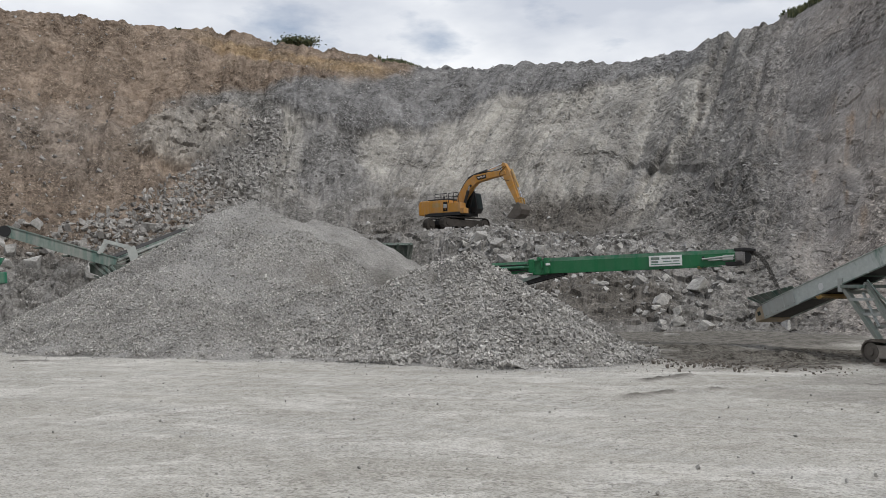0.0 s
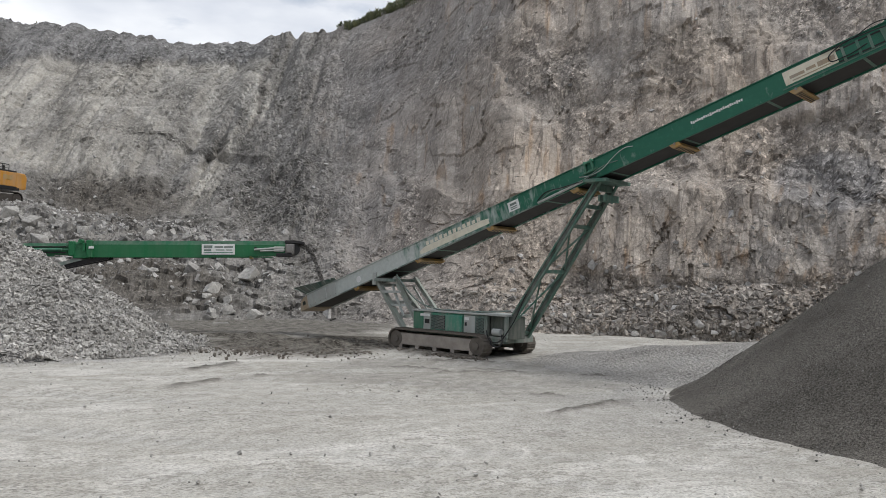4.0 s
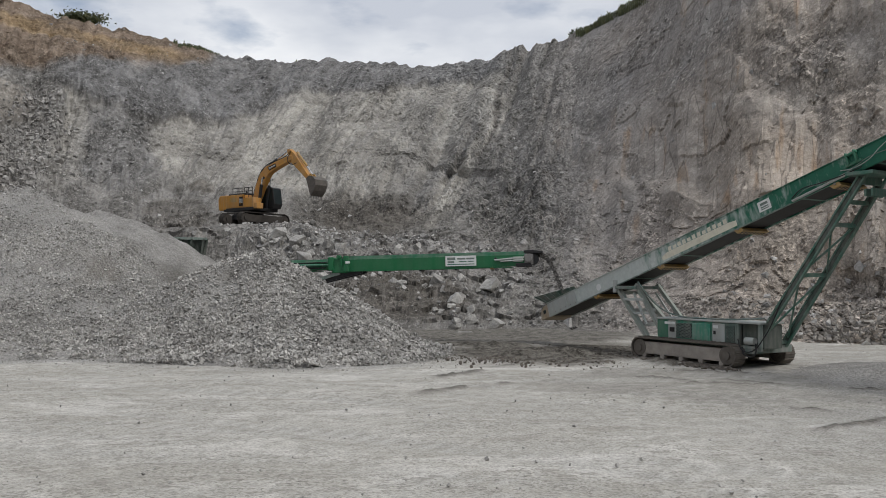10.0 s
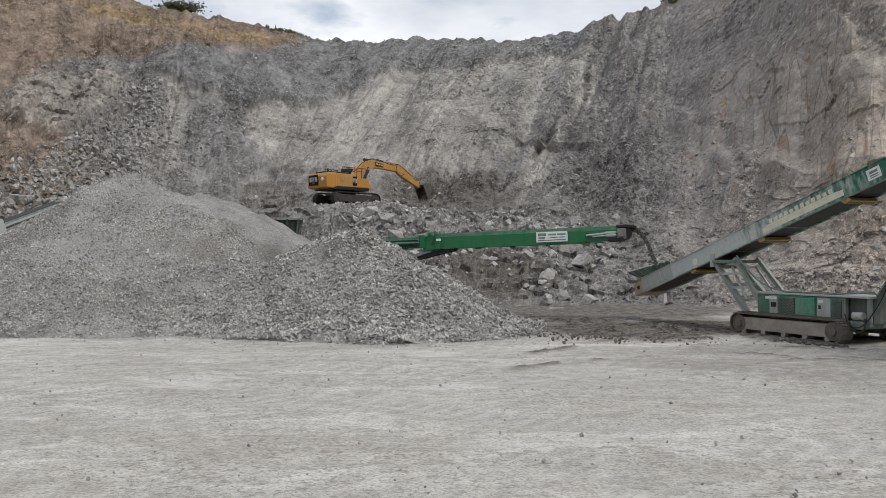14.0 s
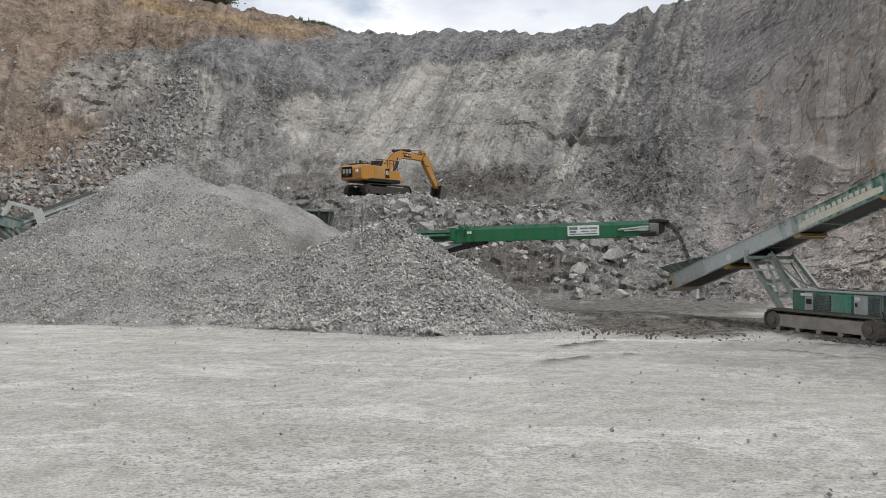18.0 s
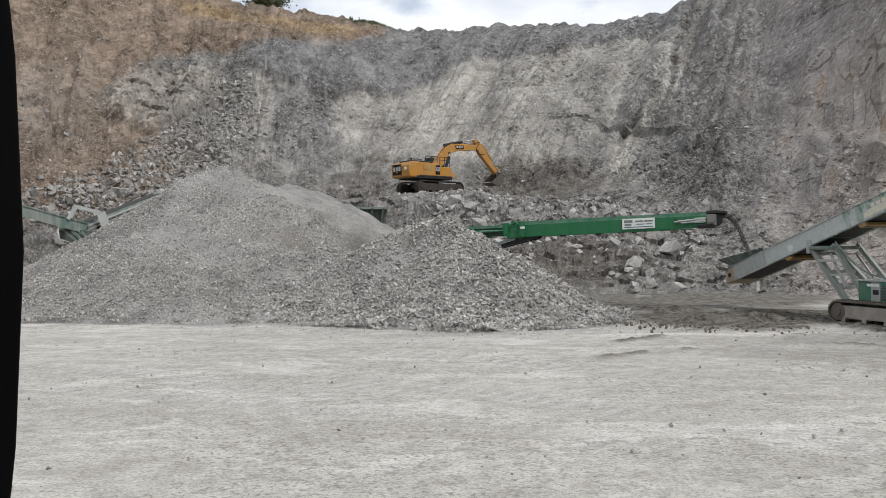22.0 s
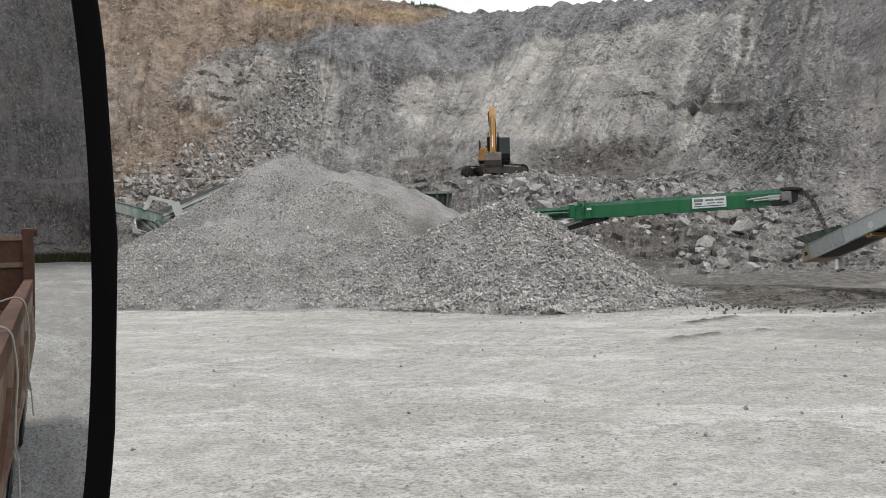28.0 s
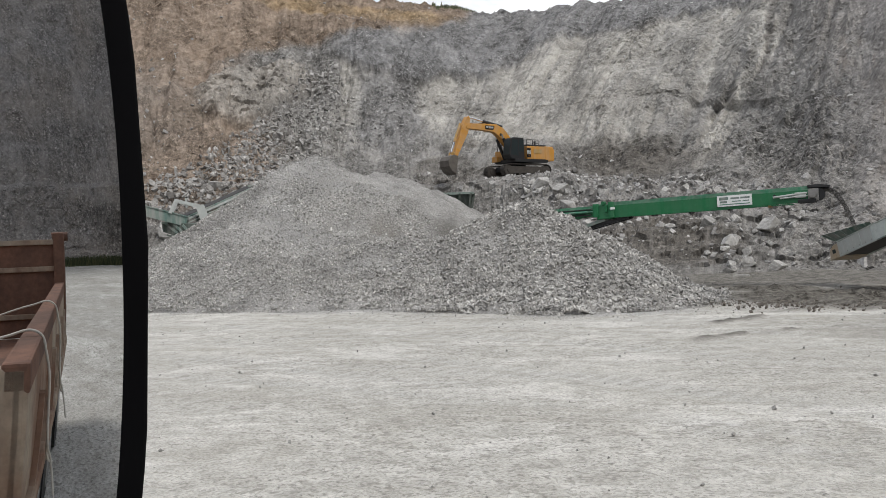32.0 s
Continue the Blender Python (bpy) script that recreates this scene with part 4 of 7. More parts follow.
def scatter(name, P, size, material, label, category, layers=None, seed=1, kind="stuff", slabs=False, shapes=SHAPES):
    """Stones at the places P of the given sizes, joined in one mesh of loose pieces."""
    rng = np.random.default_rng(seed)
    n = len(P)
    which = rng.integers(0, len(shapes), n)
    q = rng.normal(size=(n, 4))
    q /= np.linalg.norm(q, axis=1)[:, None]
    w, x, y, z = q.T
    Rm = np.stack([1 - 2 * (y * y + z * z), 2 * (x * y - w * z), 2 * (x * z + w * y), 2 * (x * y + w * z), 1 - 2 * (x * x + z * z),
                   2 * (y * z - w * x), 2 * (x * z - w * y), 2 * (y * z + w * x), 1 - 2 * (x * x + y * y)], -1).reshape(n, 3, 3)
    stretch = rng.uniform(0.65, 1.3, (n, 3)) * (np.array([1.25, 1.0, 0.6]) if slabs else 1.0)
    cos, tris, zs, base = [], [], [], 0
    for k, (co, tri) in enumerate(shapes):
        idx = np.where(which == k)[0]
        if not len(idx):
            continue
        v = np.einsum("nij,nvj->nvi", Rm[idx], co[None] * stretch[idx][:, None, :]) * np.asarray(size)[idx][:, None, None] + np.asarray(P)[idx][:, None, :]
        cos.append(v.reshape(-1, 3))
        tris.append((tri[None] + (base + np.arange(len(idx)) * len(co))[:, None, None]).reshape(-1, 3))
        if layers is not None:
            zs.append(np.repeat(layers[idx], len(co), 0))
        base += len(idx) * len(co)
    co, tri = np.concatenate(cos).astype(np.float32), np.concatenate(tris).astype(np.int32)
    me = bpy.data.meshes.new(name)
    me.vertices.add(len(co))
    me.vertices.foreach_set("co", co.ravel())
    me.loops.add(tri.size)
    me.loops.foreach_set("vertex_index", tri.ravel())
    me.polygons.add(len(tri))
    me.polygons.foreach_set("loop_start", np.arange(0, tri.size, 3, dtype=np.int32))
    me.polygons.foreach_set("loop_total", np.full(len(tri), 3, dtype=np.int32))
    me.polygons.foreach_set("use_smooth", np.zeros(len(tri), dtype=bool))
    me.update(calc_edges=True)
    if layers is not None:
        zs = np.concatenate(zs)
        for k, lname in enumerate(("zones", "bands", "breaks", "flow")):
            a, arr = me.color_attributes.new(lname, "FLOAT_COLOR", "POINT"), zs[:, 3 * k:3 * k + 3]
            a.data.foreach_set("color", np.concatenate([arr, np.ones((len(arr), 1))], 1).astype(np.float32).ravel())
    me.materials.append(material)
    return tagged(new(name, me), label, category, kind=kind)


def on_wall(az0, az1, s0, s1, n, rng):
    """n places on the pit's face between two turns and two rows, with their zones."""
    X, Y, Z, zo, ba, az, s = SURFACE["wall_main"]
    i = np.searchsorted(s, rng.uniform(s0, s1, n)).clip(0, len(s) - 1)
    j = np.searchsorted(az, rng.uniform(az0, az1, n)).clip(0, len(az) - 1)
    return np.stack([X[i, j], Y[i, j], Z[i, j]], -1), zo[i, j], ba[i, j]


def loose_stone():
    rng = np.random.default_rng(11)
    # blocks that stand out of the faces
    n = 64000
    P, zo, ba = on_wall(-45, 78, 0.03, 0.93, n, rng)
    size = 0.08 + 0.42 * rng.random(n) ** 4.5
    keep = (np.hypot(P[:, 0] - PAD[0], P[:, 1] - PAD[1]) > 3.6) & (rng.random(n) < (0.25 + 0.6 * ba) * (1 - 0.8 * zo[:, 6]))
    pick = keep & (rng.random(n) < 0.85)
    scatter("rock_debris", P[pick], size[pick], M_WALL, "broken rock lying on the quarry face", "rubble", zo[pick], 3, shapes=CHIPS)
    pick = keep & ~pick
    scatter("stone_debris", P[pick], size[pick], M_STONE, "pale grey stones lying on the quarry face", "rubble", seed=13, slabs=True)
    # rubble tongue above the stone heap, and the boulder apron below the digger
    P, zo, ba = on_wall(-41, -15, 0.10, 0.62, 22000, rng)
    rise = np.degrees(np.arctan2(P[:, 2] - EYE, np.hypot(P[:, 0], P[:, 1])))
    mid_az, half = np.interp(rise, [3, 5.3, 8.8, 12.5], [-28, -24.8, -21.4, -20.2]), np.interp(rise, [3, 5.3, 8.8, 12.5], [6.0, 4.0, 2.4, 0.8])
    keep = rng.random(len(P)) < np.clip(1.9 - 1.5 * np.abs(np.degrees(np.arctan2(P[:, 0], P[:, 1])) - mid_az) / half, 0.02, 1) * (rise < 12.8)
    P = P[keep]
    scatter("blasted_rubble", P + np.array([0, 0, 0.1]), 0.14 + 0.42 * rng.random(len(P)) ** 2.6, M_RUBBLE, "grey blasted rubble sliding down the slope", "rubble", seed=4, slabs=True)
    P, zo, ba = on_wall(-9, 13, 0.02, 0.22, 5200, rng)
    turn = np.degrees(np.arctan2(P[:, 0], P[:, 1]))
    keep = (np.hypot(P[:, 0] - PAD[0], P[:, 1] - PAD[1]) > 3.4) & (rng.random(5200) < np.clip(0.15 + (P[:, 2] - 2.0) / 4.0, 0.12, 0.9) * (1 - 0.8 * step(9.5, 12, turn)))
    P = P[keep]
    scatter("apron_rubble", P, 0.10 + 0.36 * rng.random(len(P)) ** 3.0, M_STONE, "pale rubble below the bench", "rubble", seed=5, slabs=True)
    P, zo, ba = on_wall(22, 60, 0.0, 0.15, 5200, rng)
    scatter("talus_rubble", P, 0.06 + 0.30 * rng.random(len(P)) ** 3.2, M_TALUS, "fallen rubble along the cliff's foot", "rubble", seed=6, slabs=True)
    # stones on the two heaps
    n = 100000
    X, Y = rng.uniform(-31, 6, n * 2), rng.uniform(24, 45, n * 2)
    z = heap_height(X, Y, COARSE)
    cover = np.clip(0.85 + 0.3 * step(-16, -5, X) + 0.9 * fractal(X * 0.35, Y * 0.35, 0 * X + 9, 3), 0.05, 1) * (1 - 0.6 * sum(np.exp(-np.hypot((X - x) / p, (Y - y) / r) ** 3) for x, y, p, r in DUST).clip(0, 1)) * (1 - 0.8 * sum(np.exp(-np.hypot((X - x) / p, (Y - y) / r) ** 4) for x, y, p, r, q in SCARS).clip(0, 1))
    keep = (z > -0.02) & (rng.random(2 * n) < cover) & (Y < np.interp(X, [-31, -16.4, -4.2, 6], [44, 42.8, 36.2, 31.5]))
    P = np.stack([X, Y, z], -1)[keep]
    span_of = (0.06 + 0.15 * rng.random(len(P)) ** 2.2) * (0.8 + 0.35 * step(-14, -4, P[:, 0]))
    P[:, 2] += 0.22 * span_of + HEAP_SHIFT["stone_heap"](P[:, 0], P[:, 1])
    scatter("heap_stones", P, span_of, M_HEAPSTONE, "fist to head sized grey stones on the heap", "stones", seed=7, shapes=CHIPS)
    n = 60000
    X, Y = rng.uniform(-30, 6, n), rng.uniform(22, 40, n)
    reach = heap_reach(X, Y, COARSE)
    keep = (reach > -2.2) & (reach < 0.15) & (rng.random(n) < np.exp(2.2 * np.clip(reach, -3, 0)) * np.clip(0.5 + fractal(X * 0.5, Y * 0.5, 0 * X + 9, 3), 0.05, 1))
    P = np.stack([X, Y, 0 * X], -1)[keep]
    scatter("heap_fringe", P, 0.02 + 0.09 * rng.random(len(P)) ** 3.5, M_HEAPSTONE, "stones strewn round the foot of the heap", "stones", seed=17, shapes=CHIPS)
    n = 62000
    r, a = 9.6 * np.sqrt(rng.random(n)), rng.uniform(math.radians(110), math.radians(320), n)
    X, Y = FINE[0][0] + r * np.cos(a), FINE[0][1] + r * np.sin(a)
    z = heap_height(X, Y, FINE)
    turn = np.degrees(np.arctan2(X - FINE[0][0], Y - FINE[0][1])) % 360 + 9 * fractal(X * 0.25, Y * 0.25, 0 * X, 4, 0.6)
    keep = (z > -0.05) & (rng.random(n) > 0.4 * step(228, 240, turn) * (1 - step(325, 345, turn)))
    P = np.stack([X, Y, z - 0.10 + HEAP_SHIFT["gravel_heap"](X, Y)], -1)[keep]
    scatter("gravel_chips", P, 0.018 + 0.036 * rng.random(len(P)) ** 1.6, M_PEA, "grey gravel chips on the cone", "gravel", seed=8, shapes=CHIPS)
    # pebbles on the floor, more round the heaps
    n = 3600
    d, a = rng.uniform(7.5, 40, n), np.radians(rng.uniform(-44, 82, n))
    P = np.stack([d * np.sin(a), d * np.cos(a), 0 * d], -1)
    scatter("floor_pebbles", P, 0.012 + 0.045 * rng.random(n) ** 7, M_BOULDER, "small stones strewn over the floor", "pebbles", seed=9)
    n = 2600
    a = rng.uniform(0, 2 * np.pi, n)
    r = 8.1 + np.abs(rng.normal(0, 0.5, n))
    P = np.stack([FINE[0][0] + r * np.cos(a), FINE[0][1] + r * np.sin(a), 0 * a], -1)
    scatter("gravel_fringe", P, 0.012 + 0.03 * rng.random(n) ** 2, M_PEA, "gravel spilled round the cone's foot", "gravel", seed=10)
    n = 5200
    P = np.stack([rng.normal(7.2, 2.2, n), rng.normal(29.8, 1.6, n), 0 * np.ones(n) - 0.01], -1)
    keep = np.hypot(P[:, 0] - 11.5, P[:, 1] - 27.2) > 2.6
    scatter("mud_clods", P[keep], (0.03 + 0.10 * rng.random(n) ** 4)[keep], M_MUD, "dark churned clods of mud", "mud", seed=12)
    n = 2600
    u, v = rng.uniform(5.0, 10.2, n), -1.62 - np.abs(rng.normal(0, 0.28, n))
    P = np.array([TAIL @ Vector((a, b, 0)) for a, b in zip(u, v)])
    keep = rng.random(n) < 0.15 + 0.85 * np.exp(-((u - 7.6) / 1.1) ** 2)
    scatter("track_mud", P[keep], (0.03 + 0.11 * rng.random(n) ** 3)[keep], M_MUD, "dark mud pushed up beside the tracks", "mud", seed=18)
    # boulders that can be told apart
    meshes = []
    for k in range(9):
        co, tri = stone_shape(100 + k, 11, 0.85)
        bm = bmesh.new()
        vs = [bm.verts.new(c) for c in co]
        for f in tri:
            bm.faces.new([vs[q] for q in f])
        bmesh.ops.dissolve_limit(bm, angle_limit=0.35, verts=bm.verts[:], edges=bm.edges[:])
        bmesh.ops.bevel(bm, geom=bm.edges[:], offset=0.03, segments=1, affect="EDGES")
        bmesh.ops.triangulate(bm, faces=bm.faces[:])
        bmesh.ops.subdivide_edges(bm, edges=[e for e in bm.edges if e.calc_length() > 0.3], cuts=1)
        for v in bm.verts:
            v.co += 0.035 * noise.noise_vector(v.co * 4.0 + Vector((k * 5.0, 0, 0)))
        me = bpy.data.meshes.new("boulder")
        bm.to_mesh(me)
        bm.free()
        me.materials.append(M_BOULDER)
        meshes.append(me)
    for az0, az1, s0, s1, n, lo, hi, group in ((-6.8, -0.3, 0.08, 0.125, 40, 0.4, 1.25, "pale boulders below the bench"), (-6.5, 7.5, 0.03, 0.15, 26, 0.4, 0.9, "blocks strewn below the bench"), (5.6, 10.2, 0.0, 0.10, 26, 0.4, 1.2, "boulders on the slope behind the conveyor"), (3.8, 8.2, 0.13, 0.19, 44, 0.35, 0.85, "blocks stacked at the bench's edge"),
                                               (-38, -23, 0.07, 0.17, 30, 0.5, 1.2, "grey boulders above the stone heap"), (24, 42, 0.0, 0.04, 12, 0.35, 0.7, "fallen blocks at the cliff's foot")):
        P, zo, ba = on_wall(az0, az1, s0, s1, n, rng)
        for p in P:
            if math.hypot(p[0] - PAD[0], p[1] - PAD[1]) < 4.2 or math.hypot(p[0] + 11.6, p[1] - 57.4) < 2.6:
                continue
            k = lo + (hi - lo) * rng.random() ** 1.8
            ob = new("boulder", meshes[rng.integers(0, 9)])
            ob.matrix_basis = Matrix.Translation((p[0], p[1], p[2] + 0.12 * k)) @ pose(0, 0, 0, *rng.uniform(-40, 40, 2), rng.uniform(0, 360)) @ Matrix.Diagonal((k, k * rng.uniform(0.7, 1.1), k * rng.uniform(0.7, 1.1), 1))
            tagged(ob, "large pale boulder of freshly broken stone" if k > 1.2 else "pale broken block of stone among rubble", "boulder", group)


# ---- the stacker: a tracked conveyor that builds the gravel cone ----
def crawler(parent, x0, x1, y, w, h, mat_shoe, mat_frame, z0=0.0):
    """A crawler track: frame, wheels and a belt of shoes."""
    r = h / 2
    bm = bmesh.new()
    box(bm, x0 + r * 0.9, x1 - r * 0.9, y - w * 0.36, y + w * 0.36, z0 + h * 0.22, z0 + h * 0.80, 0.03)
    part("track_frame", bm, mat_frame, parent)
    for cx in (x0 + r, x1 - r):
        bm = bmesh.new()
        rod(bm, (cx, y - w * 0.40, z0 + r), (cx, y + w * 0.40, z0 + r), r * 0.80, 20)
        rod(bm, (cx, y - w * 0.50, z0 + r), (cx, y + w * 0.50, z0 + r), r * 0.38, 14)
        part("sprocket", bm, mat_shoe, parent)
    for i in range(5):
        bm = bmesh.new()
        cx = x0 + 1.6 * r + (x1 - x0 - 3.2 * r) * i / 4
        rod(bm, (cx, y - w * 0.38, z0 + h * 0.16), (cx, y + w * 0.38, z0 + h * 0.16), h * 0.13, 12)
        part("roller", bm, mat_frame, parent)
    # shoes round the loop
    straight, arc = (x1 - x0 - 2 * r), math.pi * r
    total = 2 * straight + 2 * arc
    n = max(16, int(total / 0.19))
    bm = bmesh.new()
    box(bm, -total / n * 0.46, total / n * 0.46, -w / 2, w / 2, -0.045, 0.0, 0.0)
    box(bm, -0.015, 0.015, -w / 2, w / 2, 0.0, 0.035, 0.0)
    shoe = bpy.data.meshes.new("track_shoe")
    bm.to_mesh(shoe)
    bm.free()
    shoe.materials.append(mat_shoe)
    for i in range(n):
        s = total * i / n
        if s < straight:
            p, ang = (x0 + r + s, z0 + h), 0
        elif s < straight + arc:
            b = (s - straight) / r
            p, ang = (x1 - r + r * math.sin(b), z0 + r + r * math.cos(b)), b
        elif s < 2 * straight + arc:
            p, ang = (x1 - r - (s - straight - arc), z0), math.pi
        else:
            b = (s - 2 * straight - arc) / r
            p, ang = (x0 + r - r * math.sin(b), z0 + r - r * math.cos(b)), math.pi + b
        ob = new("track_shoe", shoe)
        ob.parent = parent
        ob.matrix_basis = Matrix.Translation((p[0], y, p[1])) @ Matrix.Rotation(ang, 4, "Y")


def hose(name, pts, r, mat, parent):
    cu = bpy.data.curves.new(name, "CURVE")
    cu.dimensions, cu.bevel_depth, cu.bevel_resolution = "3D", r, 2
    sp = cu.splines.new("BEZIER")
    sp.bezier_points.add(len(pts) - 1)
    for b, p in zip(sp.bezier_points, pts):
        b.co, b.handle_left_type, b.handle_right_type = p, "AUTO", "AUTO"
    cu.materials.append(mat)
    dep = new(name, cu)
    me = bpy.data.meshes.new_from_object(dep.evaluated_get(bpy.context.evaluated_depsgraph_get()))
    bpy.data.objects.remove(dep)
    ob = new(name, me)
    ob.parent = parent
    return ob


SLOPE = 0.337
TAIL = pose(9.14, 34.26, 0, 0, 0, -64.9)
TAIL_Z, REACH = 1.70, 23.55
TILT = pose(0, 0, TAIL_Z, 0, -math.degrees(math.atan(SLOPE)), 0)


TAILEND = TILT @ pose(-0.85, 0, 0)


def stacker():
    th = thing("stacker_conveyor", "long dusty green tracked stacker conveyor, raised over a gravel cone", "conveyor", m=TAIL)
    L, H, W = REACH, 0.297, 0.634

    def flat(name, u0, u1, z0, z1, mat, parent=th, label="", proud=0.008, m=TILT):
        """A thin plate on the side that faces the open floor."""
        bm = bmesh.new()
        box(bm, u0, u1, -W - proud, -W + 0.002, z0, z1)
        return part(name, bm, mat, parent, label, m if parent is th else None)
    # side panels in four lengths, with folded lips and the seams between them
    for y in (-1, 1):
        for a, b, h in ((-0.72, 1.22, 0.27), (1.24, 5.6, H), (5.62, 14.2, H), (14.22, L - 0.2, H)):
            bm = bmesh.new()
            prism(bm, [(a, -h), (b, -H), (b, H), (a, h)], y * (W - 0.055), y * W)
            side = part("side_panel", bm, M_STACKER, th, m=TILT)
            for w, z0, z1 in ((W + 0.035, H, H + 0.022), (W + 0.03, -H - 0.022, -H)):
                bm = bmesh.new()
                box(bm, a, b, min(y * (W - 0.055), y * w), max(y * (W - 0.055), y * w), z0, z1)
                part("flange", bm, M_STACKER, side)
    # belts, idlers, cross plates
    bm = bmesh.new()
    prism(bm, [(-0.6, 0.14), (L, 0.14), (L, 0.17), (-0.6, 0.17)], -0.5, 0.5)
    part("carrying_belt", bm, M_BELT, th, "dark rubber belt", TILT)
    bm = bmesh.new()
    prism(bm, [(-0.6, -0.285), (L, -0.285), (L, -0.265), (-0.6, -0.265)], -0.55, 0.55)
    part("return_belt", bm, M_BELT, th, "dark rubber belt", TILT)
    for i in range(6):
        u = 2.40 + i * 3.63
        bm = bmesh.new()
        prism(bm, [(u - 0.14, -0.32), (u + 0.18, -0.32), (u + 0.24, -0.45), (u - 0.02, -0.47)], -W - 0.02, W + 0.02, 0.012)
        g = part("roller_guard", bm, M_AMBER, th, "rusty amber roller guard", TILT)
        for k in range(8):
            bm = bmesh.new()
            y = -0.54 + k * 0.155
            box(bm, u - 0.004, u + 0.15, y - 0.03, y + 0.03, -0.472, -0.462, m=Matrix.Identity(4))
            part("slot", bm, M_BLACK, g)
        bm = bmesh.new()
        rod(bm, (u + 0.06, -W - 0.05, -0.34), (u + 0.06, W + 0.05, -0.34), 0.035, 8)
        part("return_roller", bm, M_STEEL, th, m=TILT)
    for i in range(16):
        bm = bmesh.new()
        u = 0.4 + i * 1.5
        rod(bm, (u, -0.57, 0.10), (u, 0.57, 0.10), 0.05, 8)
        part("idler", bm, M_STEEL, th, m=TILT)
    for i in range(9):
        bm = bmesh.new()
        u = 1.9 + i * 2.55
        box(bm, u, u + 0.08, -W + 0.05, W - 0.05, -0.29, -0.24)
        part("cross_member", bm, M_LEG, th, m=TILT)
    # tail: flared hopper, buff guard box and drum
    hop = []
    for y in (-1, 1):
        bm = bmesh.new()
        vs = [bm.verts.new(c) for c in ((0.1, y * 0.52, 0.26), (2.1, y * 0.54, 0.30), (2.2, y * 0.72, 0.42), (-0.30, y * 0.92, 0.72))]
        bm.faces.new(vs)
        bmesh.ops.solidify(bm, geom=bm.faces[:], thickness=0.035)
        hop.append(part("hopper_side", bm, M_DUSTY, th, "dusty flared hopper plate", TAILEND))
        for k in range(6):
            bm = bmesh.new()
            u = 0.15 + k * 0.32
            beam(bm, (u, y * 0.56, 0.29), (u - 0.22 + 0.08 * k, y * (0.90 - 0.03 * k), 0.68 - 0.05 * k), 0.035, 0.045, (1, 0, 0))
            part("rib", bm, M_DUSTY, hop[-1])
    bm = bmesh.new()
    vs = [bm.verts.new(c) for c in ((0.1, -0.52, 0.26), (0.1, 0.52, 0.26), (-0.34, 0.92, 0.72), (-0.34, -0.92, 0.72))]
    bm.faces.new(vs)
    bmesh.ops.solidify(bm, geom=bm.faces[:], thickness=0.035)
    part("hopper_back", bm, M_DUSTY, th, "dusty flared hopper plate", TAILEND)
    bm = bmesh.new()
    prism(bm, [(-0.44, -0.30), (0.14, -0.30), (0.14, 0.24), (-0.10, 0.24), (-0.34, 0.10)], -W - 0.012, W + 0.012, 0.015)
    g = part("tail_guard", bm, M_CREAM, th, "faded buff guard box with a dark sticker", TAILEND)
    bm = bmesh.new()
    box(bm, -0.20, -0.02, -W - 0.020, -W - 0.010, -0.10, 0.06)
    part("sticker", bm, M_INK, g)
    bm = bmesh.new()
    rod(bm, (0.0, -0.56, -0.1), (0.0, 0.56, -0.1), 0.20, 18)
    part("tail_drum", bm, M_STEEL, th, m=TAILEND)
    flat("side_plate", -0.70, 0.55, -0.255, 0.262, M_DUST, label="dusty grey tail plate", proud=0.014)
    flat("side_plate", 0.60, 1.20, -0.262, 0.275, M_DUST, label="dusty grey tail plate", proud=0.020)
    for k in range(6):
        bm = bmesh.new()
        u = -0.55 + 0.34 * k
        rod(bm, (u, -W - 0.03, -0.21), (u, -W, -0.21), 0.022, 8)
        part("bolt", bm, M_STEEL, th, m=TILT)
    # head: drum, motor, brackets, raised end plate, take-up slots
    bm = bmesh.new()
    rod(bm, (L, -0.54, -0.10), (L, 0.54, -0.10), 0.29, 24)
    part("head_drum", bm, M_BLACK, th, m=TILT)
    for y0 in (-0.70, 0.65):
        bm = bmesh.new()
        prism(bm, [(L - 0.65, 0.22), (L - 0.15, 0.17), (L + 0.16, 0.04), (L + 0.14, -0.10), (L - 0.02, -0.14), (L - 0.12, -0.26), (L - 0.6, -0.24)], y0, y0 + 0.05, 0.01)
        part("bearing_bracket", bm, M_LEG, th, "scuffed steel bearing bracket", TILT)
    bm = bmesh.new()
    rod(bm, (L - 0.05, -0.98, -0.02), (L - 0.05, -0.70, -0.02), 0.12, 14)
    box(bm, L - 0.40, L - 0.12, -0.90, -0.70, 0.08, 0.25, 0.03)
    rod(bm, (L - 0.30, -0.86, 0.25), (L - 0.30, -0.86, 0.33), 0.05, 10)
    part("drive_motor", bm, M_STEEL, th, "grey hydraulic motor", TILT)
    for y0 in (-0.66, 0.60):
        bm = bmesh.new()
        prism(bm, [(L - 0.55, 0.31), (L - 0.02, 0.30), (L - 0.02, 0.47), (L - 0.20, 0.50)], y0, y0 + 0.06, 0.008)
        part("end_plate", bm, M_STACKER, th, m=TILT)
    for z0 in (0.13, -0.18):
        flat("take_up_slot", L - 1.75, L - 0.62, z0, z0 + 0.045, M_BLACK, proud=0.012)
    flat("take_up_slide", L - 1.75, L - 0.75, -0.135, 0.13, M_STACKER, proud=0.016)
    for u in (L - 1.62, L - 1.25, L - 0.95):
        flat("clamp", u, u + 0.07, -0.20, 0.19, M_LEG, proud=0.035)
